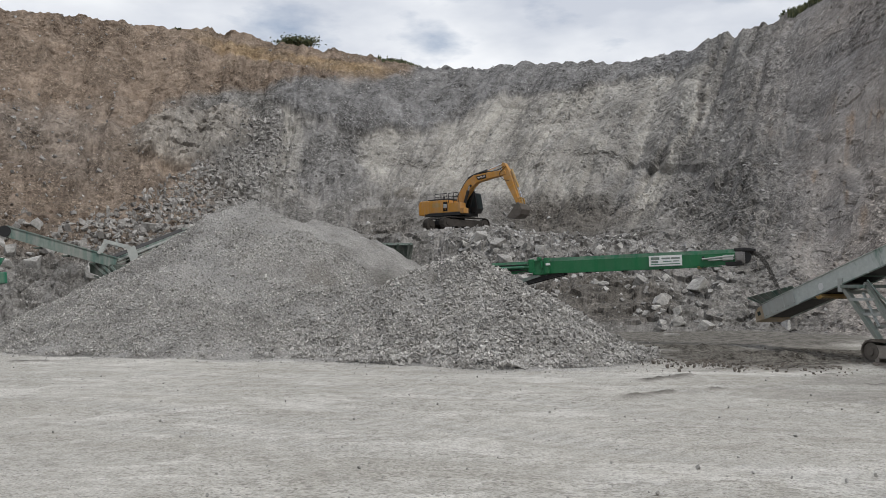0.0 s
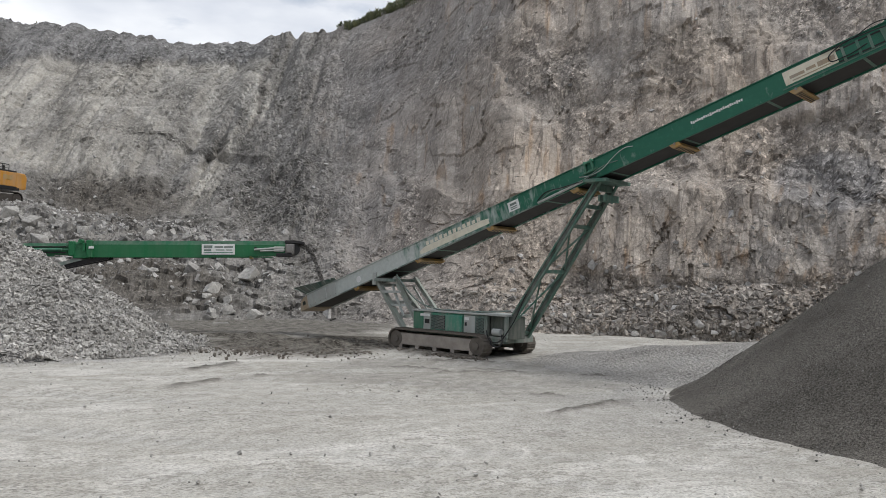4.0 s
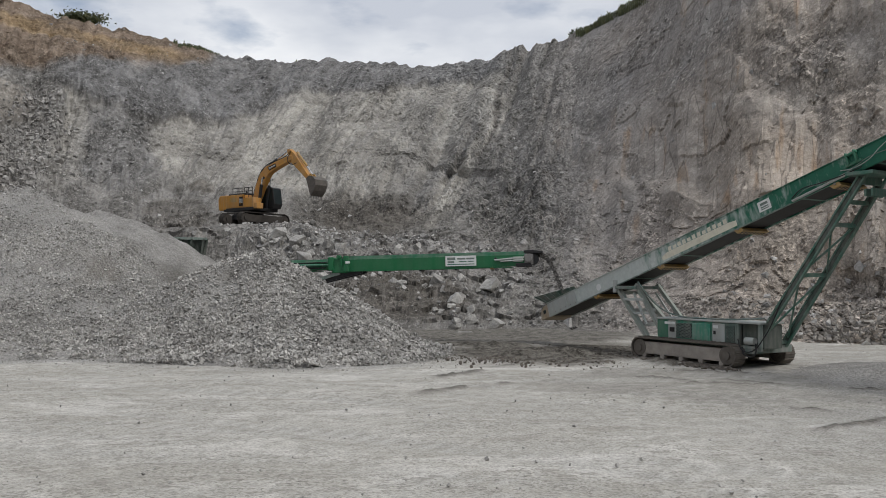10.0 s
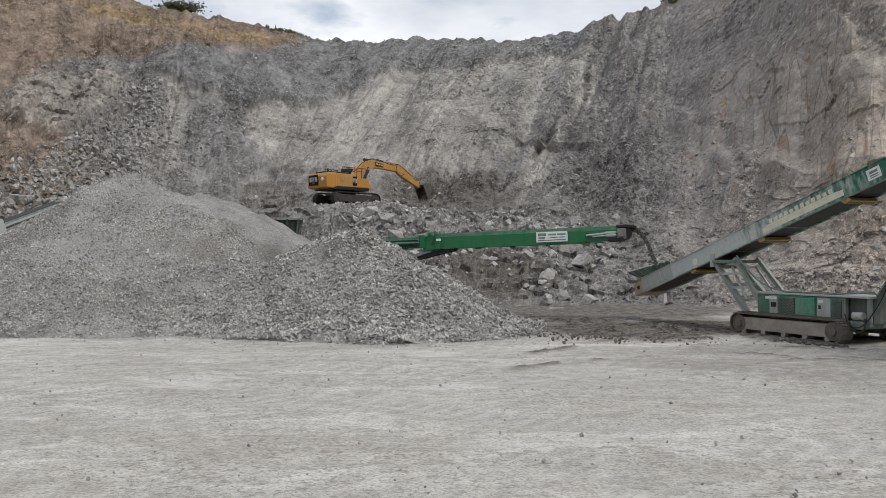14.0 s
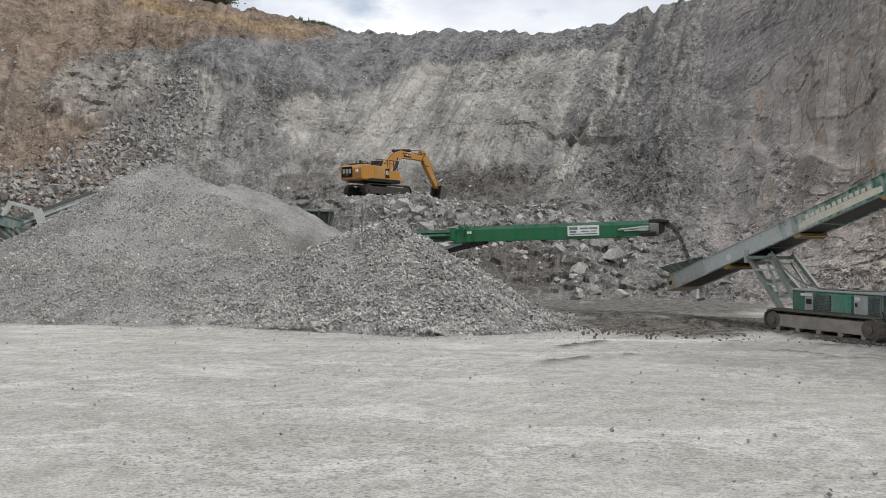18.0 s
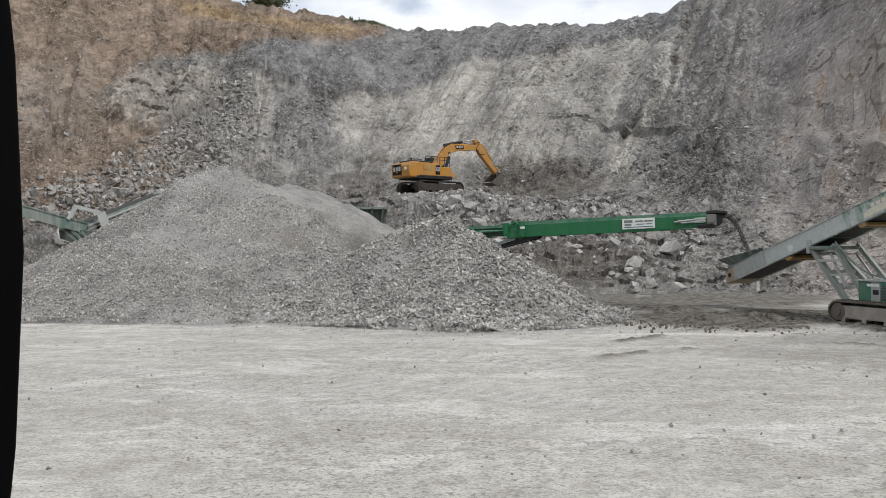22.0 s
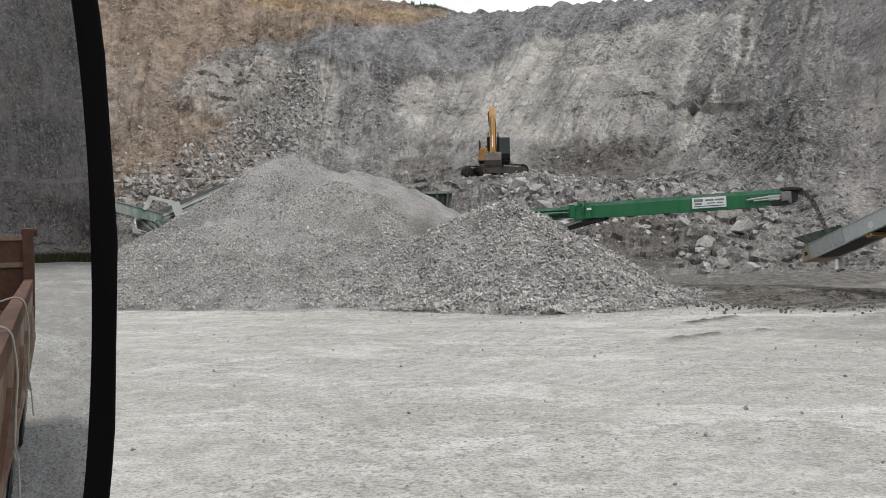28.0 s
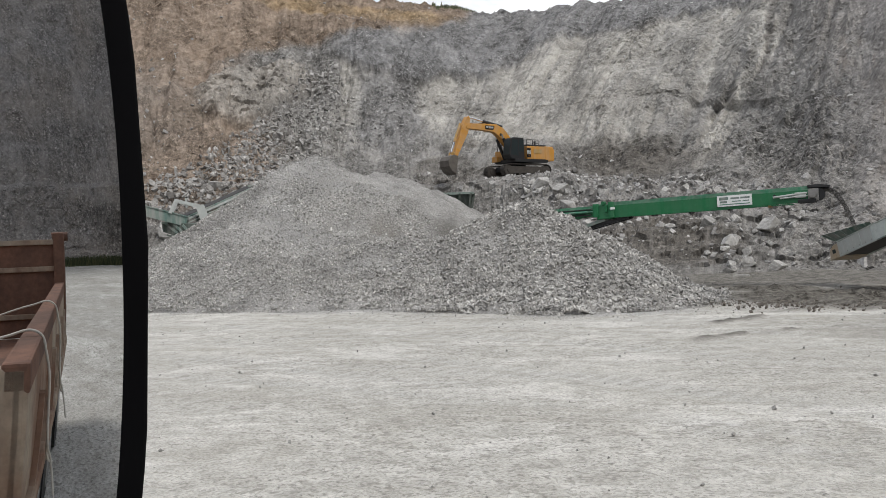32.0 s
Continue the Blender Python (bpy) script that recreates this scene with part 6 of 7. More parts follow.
# ---- the old conveyors beyond the stone heap ----
def transfer_conveyor():
    def spot(az, d, z):
        return Vector((d * math.sin(radians(az)), d * math.cos(radians(az)), z))
    th = thing("side_conveyor", "faded green side conveyor rising beyond the stone heap", "conveyor", m=Matrix.Translation(spot(-30.8, 45, 0)))
    o = spot(-30.8, 45, 0)
    a, b = spot(-30.0, 45, 3.75) - o, spot(-36.4, 45.5, 5.3) - o
    way = (b - a).normalized()
    side = Vector((0, 0, 1)).cross(way).normalized()
    up = way.cross(side)
    for sgn in (-1, 1):
        bm = bmesh.new()
        beam(bm, a + side * sgn * 0.5, b + side * sgn * 0.5, 0.07, 0.5)
        beam(bm, a + side * sgn * 0.5 + up * 0.28, b + side * sgn * 0.5 + up * 0.28, 0.16, 0.06)
        part("side_panel", bm, M_DUSTY if sgn > 0 else M_FADED, th)
    bm = bmesh.new()
    beam(bm, a - up * 0.22, b - up * 0.22, 0.92, 0.04)
    part("return_belt", bm, M_BELT, th, "dark rubber belt")
    bm = bmesh.new()
    beam(bm, a + up * 0.12, b + up * 0.12, 0.9, 0.04)
    part("carrying_belt", bm, M_BELT, th, "dark rubber belt")
    bm = bmesh.new()
    rod(bm, b - side * 0.6, b + side * 0.6, 0.28, 18)
    part("head_drum", bm, M_BLACK, th)
    bm = bmesh.new()
    c = b - way * 0.6
    rod(bm, c - side * 0.9, c - side * 0.5, 0.14, 10)
    part("drive_motor", bm, M_STEEL, th)
    for f in (0.2, 0.45, 0.7):
        bm = bmesh.new()
        p = a.lerp(b, f)
        beam(bm, p - side * 0.52 - up * 0.34, p + side * 0.52 - up * 0.34, 0.3, 0.08)
        part("roller_guard", bm, M_HOPPER, th)
    bm = bmesh.new()
    beam(bm, a.lerp(b, 0.12) - side * 0.3, Vector((a.lerp(b, 0.12).x + 0.1, a.lerp(b, 0.12).y, 0.0)) - side * 0.3, 0.25, 0.25, (1, 0, 0))
    beam(bm, a.lerp(b, 0.12) + side * 0.3, Vector((a.lerp(b, 0.12).x + 0.1, a.lerp(b, 0.12).y, 0.0)) + side * 0.3, 0.25, 0.25, (1, 0, 0))
    part("support_leg", bm, M_HOPPER, th)
    # hooped guard over the transfer point, with a chute below it
    g = a + Vector((0.1, 0, 0.15))
    up1 = Vector((0, 0, 1))
    for sgn in (-1, 1):
        bm = bmesh.new()
        o2 = g + side * sgn * 0.55
        beam(bm, o2 + way * 0.95 + up1 * 0.05, o2 + way * 0.62 + up1 * 0.80, 0.10, 0.16)
        beam(bm, o2 + way * 0.70 + up1 * 0.80, o2 - way * 0.62 + up1 * 0.84, 0.12, 0.16)
        beam(bm, o2 - way * 0.62 + up1 * 0.86, o2 - way * 0.98 - up1 * 0.10, 0.12, 0.42)
        part("hoop_guard", bm, M_DUST, th, "pale dusty hooped guard plate")
    bm = bmesh.new()
    beam(bm, g - side * 0.55 + way * 0.1 + up1 * 0.82, g + side * 0.55 + way * 0.1 + up1 * 0.82, 0.5, 0.05, (1, 0, 0))
    part("guard_roof", bm, M_DUST, th)
    bm = bmesh.new()
    prism(bm, [(g.x - 1.25, g.z - 0.10), (g.x + 1.0, g.z - 0.30), (g.x + 0.75, g.z - 0.95), (g.x + 0.1, g.z - 1.05), (g.x - 1.2, g.z - 0.62)], g.y - 0.62, g.y + 0.62, 0.04)
    part("transfer_chute", bm, M_HOPPER, th, "dusty dark green chute")
    for k in range(3):
        bm = bmesh.new()
        beam(bm, Vector((g.x - 1.0 + 0.5 * k, g.y - 0.66, g.z - 0.18 - 0.06 * k)), Vector((g.x - 0.3 + 0.4 * k, g.y - 0.66, g.z - 0.72 - 0.08 * k)), 0.05, 0.12)
        part("chute_rib", bm, M_DUSTY, th)
    bm = bmesh.new()
    beam(bm, Vector((g.x - 0.9, g.y - 0.7, g.z - 0.80)), Vector((g.x + 0.2, g.y - 0.7, g.z - 1.08)), 0.08, 0.10)
    part("roller_guard", bm, M_HOPPER, th)

    th = thing("screen_conveyor", "dusty grey conveyor with a dark belt descending to a chute", "conveyor", m=Matrix.Translation(spot(-24.5, 49, 0)))
    o = spot(-24.5, 49, 0)
    a, b = spot(-30.9, 46.0, 3.75) - o, spot(-25.6, 48.5, 5.75) - o
    way = (b - a).normalized()
    side = Vector((0, 0, 1)).cross(way).normalized()
    up = way.cross(side)
    for sgn in (-1, 1):
        bm = bmesh.new()
        beam(bm, a + side * sgn * 0.55, b + side * sgn * 0.55, 0.08, 0.24)
        part("side_panel", bm, M_DUSTY, th)
    bm = bmesh.new()
    beam(bm, a + up * 0.13, b + up * 0.13, 1.0, 0.03)
    part("carrying_belt", bm, M_BELT, th, "dark rubber belt")
    bm = bmesh.new()
    beam(bm, a.lerp(b, 0.1) + side * -0.64 - up * 0.02, b + side * -0.64 - up * 0.02, 0.05, 0.10)
    part("skirt_rail", bm, M_DUST, th, "pale skirt rail")
    bm = bmesh.new()
    beam(bm, a + side * -0.66 - up * 0.20, b + side * -0.66 - up * 0.20, 0.05, 0.05)
    part("lower_rail", bm, M_FADED, th)
    for f in (0.35, 0.7, 0.97):
        for sgn in (-1, 1):
            bm = bmesh.new()
            p = a.lerp(b, f) + side * sgn * 0.5
            beam(bm, p, Vector((p.x, p.y, 0.0)), 0.16, 0.16, (1, 0, 0))
            part("support_leg", bm, M_HOPPER, th)
    bm = bmesh.new()
    p = b
    box(bm, p.x - 0.1, p.x + 1.5, p.y - 0.5, p.y + 0.9, p.z - 0.25, p.z + 0.12, 0.04)
    part("screen_box", bm, M_FADED, th, "dusty pale screen box")

    th = thing("tail_hopper", "green tail hopper of another conveyor", "hopper", m=Matrix.Translation(spot(-38.2, 41.5, 0)))
    bm = bmesh.new()
    prism(bm, [(-2.6, 2.2), (1.3, 2.75), (1.25, 3.25), (-2.6, 3.0)], -0.6, 0.6, 0.04)
    part("conveyor_tail", bm, M_GREEN, th)
    bm = bmesh.new()
    prism(bm, [(-2.0, 3.0), (0.6, 3.3), (1.0, 3.9), (-2.2, 3.8)], -0.8, -0.74)
    prism(bm, [(-2.0, 3.0), (0.6, 3.3), (1.0, 3.9), (-2.2, 3.8)], 0.74, 0.8)
    part("hopper_side", bm, M_GREEN, th)
    for x in (-2.2, 0.4):
        bm = bmesh.new()
        beam(bm, (x, -0.4, 2.5), (x - 0.4, -0.4, 0), 0.15, 0.15, (0, 1, 0))
        beam(bm, (x, 0.4, 2.5), (x - 0.4, 0.4, 0), 0.15, 0.15, (0, 1, 0))
        part("support_leg", bm, M_HOPPER, th)


def stacker_paint():
    """Green paint that stone dust has turned grey towards the tail, with worn patches."""
    n = Nodes("stacker_paint", 0.6)
    sep = n.t.nodes.new("ShaderNodeSeparateXYZ")
    n.link(n.co, sep.inputs[0])
    along = n.ramp(n.math("DIVIDE", sep.outputs["X"], 23.8), (0.0, 1.0), (0.20, 0.80), (0.30, 0.50), (0.42, 0.36), (0.6, 0.10), (1.0, 0.05))
    f, runs = n.noise(7.0, 5, 0.65), n.noise(2.6, 5, 0.65, n.scaled(1.3, 1.3, 0.5), 0.4)
    green = n.mix(n.ramp(f, (0.5, 0.0), (0.75, 0.5)), (0.010, 0.125, 0.075), (0.03, 0.19, 0.12))
    dust = n.math("ADD", along, n.math("MULTIPLY", n.math("SUBTRACT", runs, 0.55), 1.5))
    dust = n.ramp(dust, (0.18, 0.0), (0.62, 0.92))
    c = n.mix(dust, green, n.ramp(f, (0.3, (0.50, 0.53, 0.51)), (0.7, (0.62, 0.65, 0.625))))
    n.colour(c).rough(n.ramp(dust, (0.0, 0.45), (1.0, 0.9)))
    return n.bump(f, 0.15, 0.004).mat


def sign_paint():
    n = Nodes("cream_board", 0.7)
    f, s = n.noise(5.0, 6, 0.65), n.noise(1.6, 5, 0.6, n.scaled(2.0, 1.0, 0.6))
    c = n.mix(n.ramp(s, (0.56, 0.0), (0.72, 0.5)), (0.72, 0.68, 0.56), (0.42, 0.29, 0.15))
    n.colour(n.mix(0.4, c, n.mix(1.0, c, n.ramp(f, (0.3, 0.7), (0.7, 1.2)), "MULTIPLY")))
    return n.mat


def mud_material():
    n = Nodes("wet_mud", 0.85)
    f = n.noise(3.0, 6, 0.65)
    n.colour(n.ramp(f, (0.3, (0.07, 0.06, 0.05)), (0.7, (0.19, 0.165, 0.14))))
    return n.bump(f, 0.6, 0.05).mat


M_RUBBLE = stone_material("grey_rubble", (0.18, 0.17, 0.158), (0.44, 0.423, 0.398))
M_TALUS = stone_material("fallen_rock", (0.20, 0.185, 0.168), (0.42, 0.39, 0.355))
M_PEA = stone_material("grey_chip", (0.085, 0.081, 0.075), (0.27, 0.261, 0.248))
M_CREAM = paint("buff_plate", (0.42, 0.33, 0.22), (0.30, 0.2, 0.12), 0.5, 0.7)
M_STACKER, M_SIGN, M_MUD = stacker_paint(), sign_paint(), mud_material()
M_LEG = paint("leg_steel", (0.05, 0.16, 0.115), (0.16, 0.24, 0.195), 0.5, 0.65)
M_PACK = paint("housing_steel", (0.02, 0.25, 0.16), (0.20, 0.38, 0.30), 0.65, 0.6)
M_DUST = paint("dust_cover", (0.44, 0.47, 0.45), (0.54, 0.56, 0.54), 0.55, 0.85)
M_FADED = paint("faded_steel", (0.26, 0.31, 0.27), (0.36, 0.37, 0.33), 0.75, 0.75)
M_SKIRT = paint("dusted_green_steel", (0.03, 0.20, 0.10), (0.12, 0.28, 0.19), 0.4, 0.6)
M_HOPPER = paint("hopper_steel", (0.025, 0.05, 0.036), (0.09, 0.10, 0.085), 0.45, 0.7)

stacker()
feed_conveyor()
feed_hopper()
transfer_conveyor()


# ---- the digger on its bench ----
BOOM, STICK = 5.4, 2.9
# seconds, heading (degrees from +y to the right), boom, stick and bucket angles above the level
DIG = [(0.0, 118, 28, -63, -127), (0.5, 130, 29, -74, -140), (1.0, 148, 30, -84, -155), (1.5, 168, 31, -90, -155), (2.0, 183, 31, -82, -150), (2.5, 197, 30, -76, -148),
       (3.0, 208, 29, -71, -140), (3.5, 215, 28, -68, -128), (4.5, 220, 26, -64, -100), (5.5, 220, 26, -60, -72), (6.8, 220, 27, -58, -60), (8.0, 212, 29, -58, -62),
       (8.8, 196, 33, -56, -66), (9.5, 163, 38, -52, -72), (10.0, 132, 38, -43, -70), (10.5, 105, 40, -38, -40), (11.0, 88, 40, -36, -22), (11.5, 80, 37, -32, -22), (12.0, 72, 34, -28, -26),
       (13.0, 61, 29, -23, -35), (13.5, 52, 22, -22, -45), (14.0, 45, 15, -27, -62), (14.6, 42, 12, -38, -80), (15.5, 40, 15, -44, -86), (17.5, 40, 18, -51, -92), (19.0, 40, 21, -65, -105),
       (20.0, 43, 23, -70, -112), (21.0, 43, 24, -60, -125), (22.0, 46, 25, -46, -140), (22.5, 56, 27, -52, -138), (23.0, 67, 28, -57, -133), (24.0, 84, 28, -52, -133), (25.0, 96, 30, -54, -128),
       (26.0, 107, 30, -65, -122), (26.5, 125, 27, -66, -133), (27.3, 155, 27, -72, -142), (28.0, 174, 26, -74, -140), (28.5, 184, 26, -73, -136), (29.0, 196, 24, -68, -140), (29.5, 206, 24, -67, -155), (30.0, 214, 24, -66, -164),
       (30.5, 217, 23, -65, -150), (31.0, 220, 23, -64, -124), (31.5, 221, 23, -65, -100), (32.0, 222, 23, -63, -78)]
DIG_PARTS = {}


def decal(parent, corners, name="decal"):
    """A black badge with plain white bars and a yellow wedge; corners in the parent's space, clockwise from the top left."""
    tl, tr, br, bl = (Vector(c) for c in corners)
    n = (tr - tl).cross(bl - tl).normalized() * -0.012
    at = lambda u, v, k=1: tl.lerp(tr, u).lerp(bl.lerp(br, u), v) + n * k

    def quad(name, pts, mat, par):
        bm = bmesh.new()
        bm.faces.new([bm.verts.new(p) for p in pts])
        bmesh.ops.solidify(bm, geom=bm.faces[:], thickness=0.006)
        return part(name, bm, mat, par)
    d = quad(name, [at(0, 0), at(1, 0), at(1, 1), at(0, 1)], M_BLACK, parent)
    for a, b in ((0.10, 0.34), (0.40, 0.62), (0.68, 0.92)):
        quad("white_bar", [at(a, 0.22, 2), at(b, 0.22, 2), at(b, 0.66, 2), at(a, 0.66, 2)], M_WHITE, d)
    quad("wedge", [at(0.51, 0.52, 3), at(0.66, 0.84, 3), at(0.36, 0.84, 3)], M_YELLOW, d)


def digger():
    th = thing("excavator", "yellow tracked excavator loading a crusher from a rock bench", "excavator", m=Matrix.Translation(PAD))
    # undercarriage, heading 46 degrees, in its own frame: the turn goes into each piece
    base = part("track_centre", (lambda bm: (box(bm, -1.5, 1.5, -1.0, 1.0, 0.45, 0.85, 0.06), rod(bm, (0, 0, 0.8), (0, 0, 1.15), 0.75, 28), bm)[-1])(bmesh.new()), M_BLACK, th)
    base.matrix_basis = pose(0, 0, 0, 0, 0, 44)
    for y in (-1.2, 1.2):
        crawler(base, -2.4, 2.4, y, 0.62, 0.98, M_TRACKDARK, M_TRACKDARK, 0.0)
    # house and what stands on it
    bm = bmesh.new()
    box(bm, -2.7, 1.35, -1.42, 1.42, 1.16, 1.42, 0.03)
    house = part("house_deck", bm, M_BLACK, th)
    bm = bmesh.new()
    prism(bm, [(-3.45, 1.30), (-2.3, 1.22), (-2.3, 2.52), (-3.3, 2.50), (-3.52, 2.2)], -1.42, 1.42, 0.10)
    cw = part("counterweight", bm, M_YELLOW, house)
    decal(cw, [(-3.535, 1.15, 2.34), (-3.535, -0.25, 2.34), (-3.515, -0.25, 1.50), (-3.515, 1.15, 1.50)])
    bm = bmesh.new()
    box(bm, -2.32, -0.1, -1.40, 1.40, 1.42, 2.48, 0.05)
    hood = part("engine_housing", bm, M_YELLOW, house)
    bm = bmesh.new()
    box(bm, -2.9, -0.4, -0.75, 0.95, 2.46, 2.68, 0.06)
    part("engine_hood", bm, M_BLACK, house)
    bm = bmesh.new()
    box(bm, -0.12, 1.35, -1.40, -0.50, 1.42, 2.20, 0.05)
    tank = part("side_tank", bm, M_YELLOW, house)
    bm = bmesh.new()
    box(bm, 1.3, 1.75, -1.36, -0.62, 1.3, 1.75, 0.04)
    part("step_box", bm, M_YELLOW, house)
    for y, s in ((-1.412, 1), (1.412, -1)):
        decal(hood, [(-0.55, y, 2.30), (-0.05, y, 2.30), (-0.05, y, 1.55), (-0.55, y, 1.55)] if s > 0 else [(-0.05, y, 2.30), (-0.55, y, 2.30), (-0.55, y, 1.55), (-0.05, y, 1.55)])
        bm = bmesh.new()
        box(bm, -1.9, -0.9, min(y, y - 0.01 * s), max(y, y - 0.01 * s), 1.9, 2.25, 0.0)
        part("side_vent", bm, M_AMBER, hood)
    # cab
    bm = bmesh.new()
    prism(bm, [(0.20, 1.40), (1.75, 1.40), (1.98, 1.75), (1.72, 3.05), (1.5, 3.15), (0.25, 3.15)], 0.42, 1.40, 0.05)
    cab = part("cab", bm, M_BLACK, house, "black cab with glazed sides")
    for q in ([(0.30, 1.415, 2.0), (0.85, 1.415, 2.0), (0.85, 1.415, 2.98), (0.30, 1.415, 2.98)], [(0.95, 1.415, 1.65), (1.82, 1.415, 1.75), (1.62, 1.415, 2.98), (0.95, 1.415, 2.98)],
              [(1.99, 1.30, 1.80), (1.99, 0.52, 1.80), (1.745, 0.52, 2.98), (1.745, 1.30, 2.98)], [(0.35, 0.405, 1.9), (1.75, 0.405, 1.9), (1.6, 0.405, 2.98), (0.35, 0.405, 2.98)]):
        bm = bmesh.new()
        bm.faces.new([bm.verts.new(c) for c in q])
        bmesh.ops.solidify(bm, geom=bm.faces[:], thickness=0.012)
        part("cab_window", bm, M_TINT, cab, "dark reflecting cab glass")
    # rails, lamp and exhaust
    for x0, x1, y in ((-1.6, -0.2, -1.30), (0.0, 1.1, -1.32), (-1.6, -0.2, 1.30)):
        bm = bmesh.new()
        for x in (x0, (x0 + x1) / 2, x1):
            rod(bm, (x, y, 2.2), (x, y, 3.02), 0.03, 6)
        rod(bm, (x0, y, 3.02), (x1, y, 3.02), 0.03, 6)
        rod(bm, (x0, y, 2.75), (x1, y, 2.75), 0.022, 6)
        part("hand_rail", bm, M_BLACK, house)
    bm = bmesh.new()
    rod(bm, (-1.9, 0.5, 2.6), (-1.9, 0.5, 3.0), 0.10, 12)
    part("exhaust", bm, M_BLACK, house)
    bm = bmesh.new()
    rod(bm, (-3.62, -0.9, 1.95), (-3.50, -0.9, 1.95), 0.14, 14)
    part("work_lamp", bm, M_WHITE, house)
    slim = Matrix.Translation((0.1, 0, 1.16)) @ Matrix.Diagonal((0.9, 0.92, 1.0, 1)) @ Matrix.Translation((0, 0, -1.16))
    for o in (house, *house.children_recursive):
        o.data.transform(slim)
    # boom
    bm = bmesh.new()
    prism(bm, [(-0.22, 0.16), (0.9, 1.08), (2.2, 1.66), (3.1, 1.66), (4.4, 1.10), (6.1, 0.28), (6.28, 0.0), (6.1, -0.24), (4.4, 0.42), (3.1, 0.84), (2.4, 0.72), (1.4, 0.30), (0.2, -0.24)], -0.29, 0.29, 0.05)
    boom = part("boom", bm, M_YELLOW, th)
    decal(boom, [(3.3, -0.30, 1.38), (4.3, -0.30, 0.96), (4.2, -0.30, 0.62), (3.3, -0.30, 0.98)])
    decal(boom, [(4.3, 0.30, 0.96), (3.3, 0.30, 1.38), (3.3, 0.30, 0.98), (4.2, 0.30, 0.62)])
    bm = bmesh.new()
    rod(bm, (2.35, -0.33, 0.95), (2.35, 0.33, 0.95), 0.13, 14)
    part("boom_pin", bm, M_BLACK, boom)
    hose("boom_hose", [(0.6, -0.2, 0.95), (2.4, -0.24, 1.74), (3.4, -0.24, 1.66), (5.6, -0.24, 0.62), (6.3, -0.26, 0.55)], 0.035, M_RUBBER, boom)
    # stick
    bm = bmesh.new()
    prism(bm, [(-0.95, 0.22), (-0.75, 0.42), (0.1, 0.52), (3.3, 0.16), (3.45, 0.0), (3.3, -0.16), (0.5, -0.36), (-0.1, -0.24), (-0.85, 0.02)], -0.24, 0.24, 0.04)
    stick = part("stick", bm, M_YELLOW, th)
    bm = bmesh.new()
    rod(bm, (0.05, 0, 0.72), (1.9, 0, 0.62), 0.11, 12)
    part("bucket_cylinder", bm, M_YELLOWDARK, stick)
    bm = bmesh.new()
    rod(bm, (1.9, 0, 0.62), (2.95, 0, 0.52), 0.06, 10)
    part("cylinder_rod", bm, M_CHROME, stick, "bright chrome rod")
    bm = bmesh.new()
    for y in (-0.2, 0.2):
        beam(bm, (2.95, y, 0.52), (2.85, y, 0.0), 0.07, 0.14)
        beam(bm, (2.95, y, 0.52), (3.5, y, 0.40), 0.07, 0.14)
    part("bucket_link", bm, M_YELLOWDARK, stick)
    hose("stick_hose", [(-0.4, -0.28, 0.4), (-0.1, -0.34, -0.5), (0.5, -0.30, -0.42), (0.9, -0.26, 0.1)], 0.03, M_RUBBER, stick)
    # bucket
    prof = [(-0.16, 0.10), (-0.20, 0.50), (0.05, 0.95), (0.50, 1.14), (1.0, 1.02), (1.40, 0.62), (1.68, 0.02)]
    bm = bmesh.new()
    for i in range(len(prof) - 1):
        (xa, za), (xb, zb) = prof[i], prof[i + 1]
        beam(bm, (xa, 0, za), (xb, 0, zb), 1.56, 0.05, (0.2, 0, 1))
    bucket = part("bucket", bm, M_BUCKET, th, "worn dark steel bucket")
    for y in (-0.78, 0.78):
        bm = bmesh.new()
        prism(bm, prof, y - 0.03, y + 0.03)
        part("side_plate", bm, M_BUCKET, bucket)
    for y in (-0.26, 0.26):
        bm = bmesh.new()
        prism(bm, [(-0.14, -0.14), (0.16, -0.12), (0.25, 0.42), (-0.2, 0.5)], y - 0.05, y + 0.05)
        part("hinge_ear", bm, M_BUCKET, bucket)
    for k in range(5):
        bm = bmesh.new()
        y = -0.68 + k * 0.34
        prism(bm, [(1.58, 0.10), (1.90, -0.08), (1.92, -0.12), (1.60, -0.02)], y - 0.07, y + 0.07)
        part("tooth", bm, M_STEEL, bucket)
    for root, k in ((boom, (0.885, 0.85, 0.86)), (stick, (0.88, 0.85, 0.82)), (bucket, (0.78, 0.80, 0.78))):
        for o in (root, *root.children_recursive):
            o.data.transform(Matrix.Diagonal((*k, 1)))
    # cylinders that turn by themselves
    def ram(name, r, length, mat):
        bm = bmesh.new()
        rod(bm, (0, 0, 0), (length, 0, 0), r, 12)
        return part(name, bm, mat, th)
    DIG_PARTS.update(house=house, boom=boom, stick=stick, bucket=bucket,
                     bl=ram("boom_cylinder", 0.13, 1.9, M_BLACK), br=ram("boom_cylinder", 0.13, 1.9, M_BLACK), cl=ram("cylinder_rod", 0.07, 1.7, M_CHROME), cr=ram("cylinder_rod", 0.07, 1.7, M_CHROME),
                     sb=ram("stick_cylinder", 0.13, 2.0, M_BLACK), sr=ram("cylinder_rod", 0.07, 1.9, M_CHROME))


def aim(a, b):
    """A pose at a whose x axis points to b."""
    x = (b - a).normalized()
    side = Vector((-x.y, x.x, 0))
    side = side.normalized() if side.length > 1e-6 else Vector((0, 1, 0))
    m = Matrix((x, side, x.cross(side))).transposed().to_4x4()
    return Matrix.Translation(a) @ m


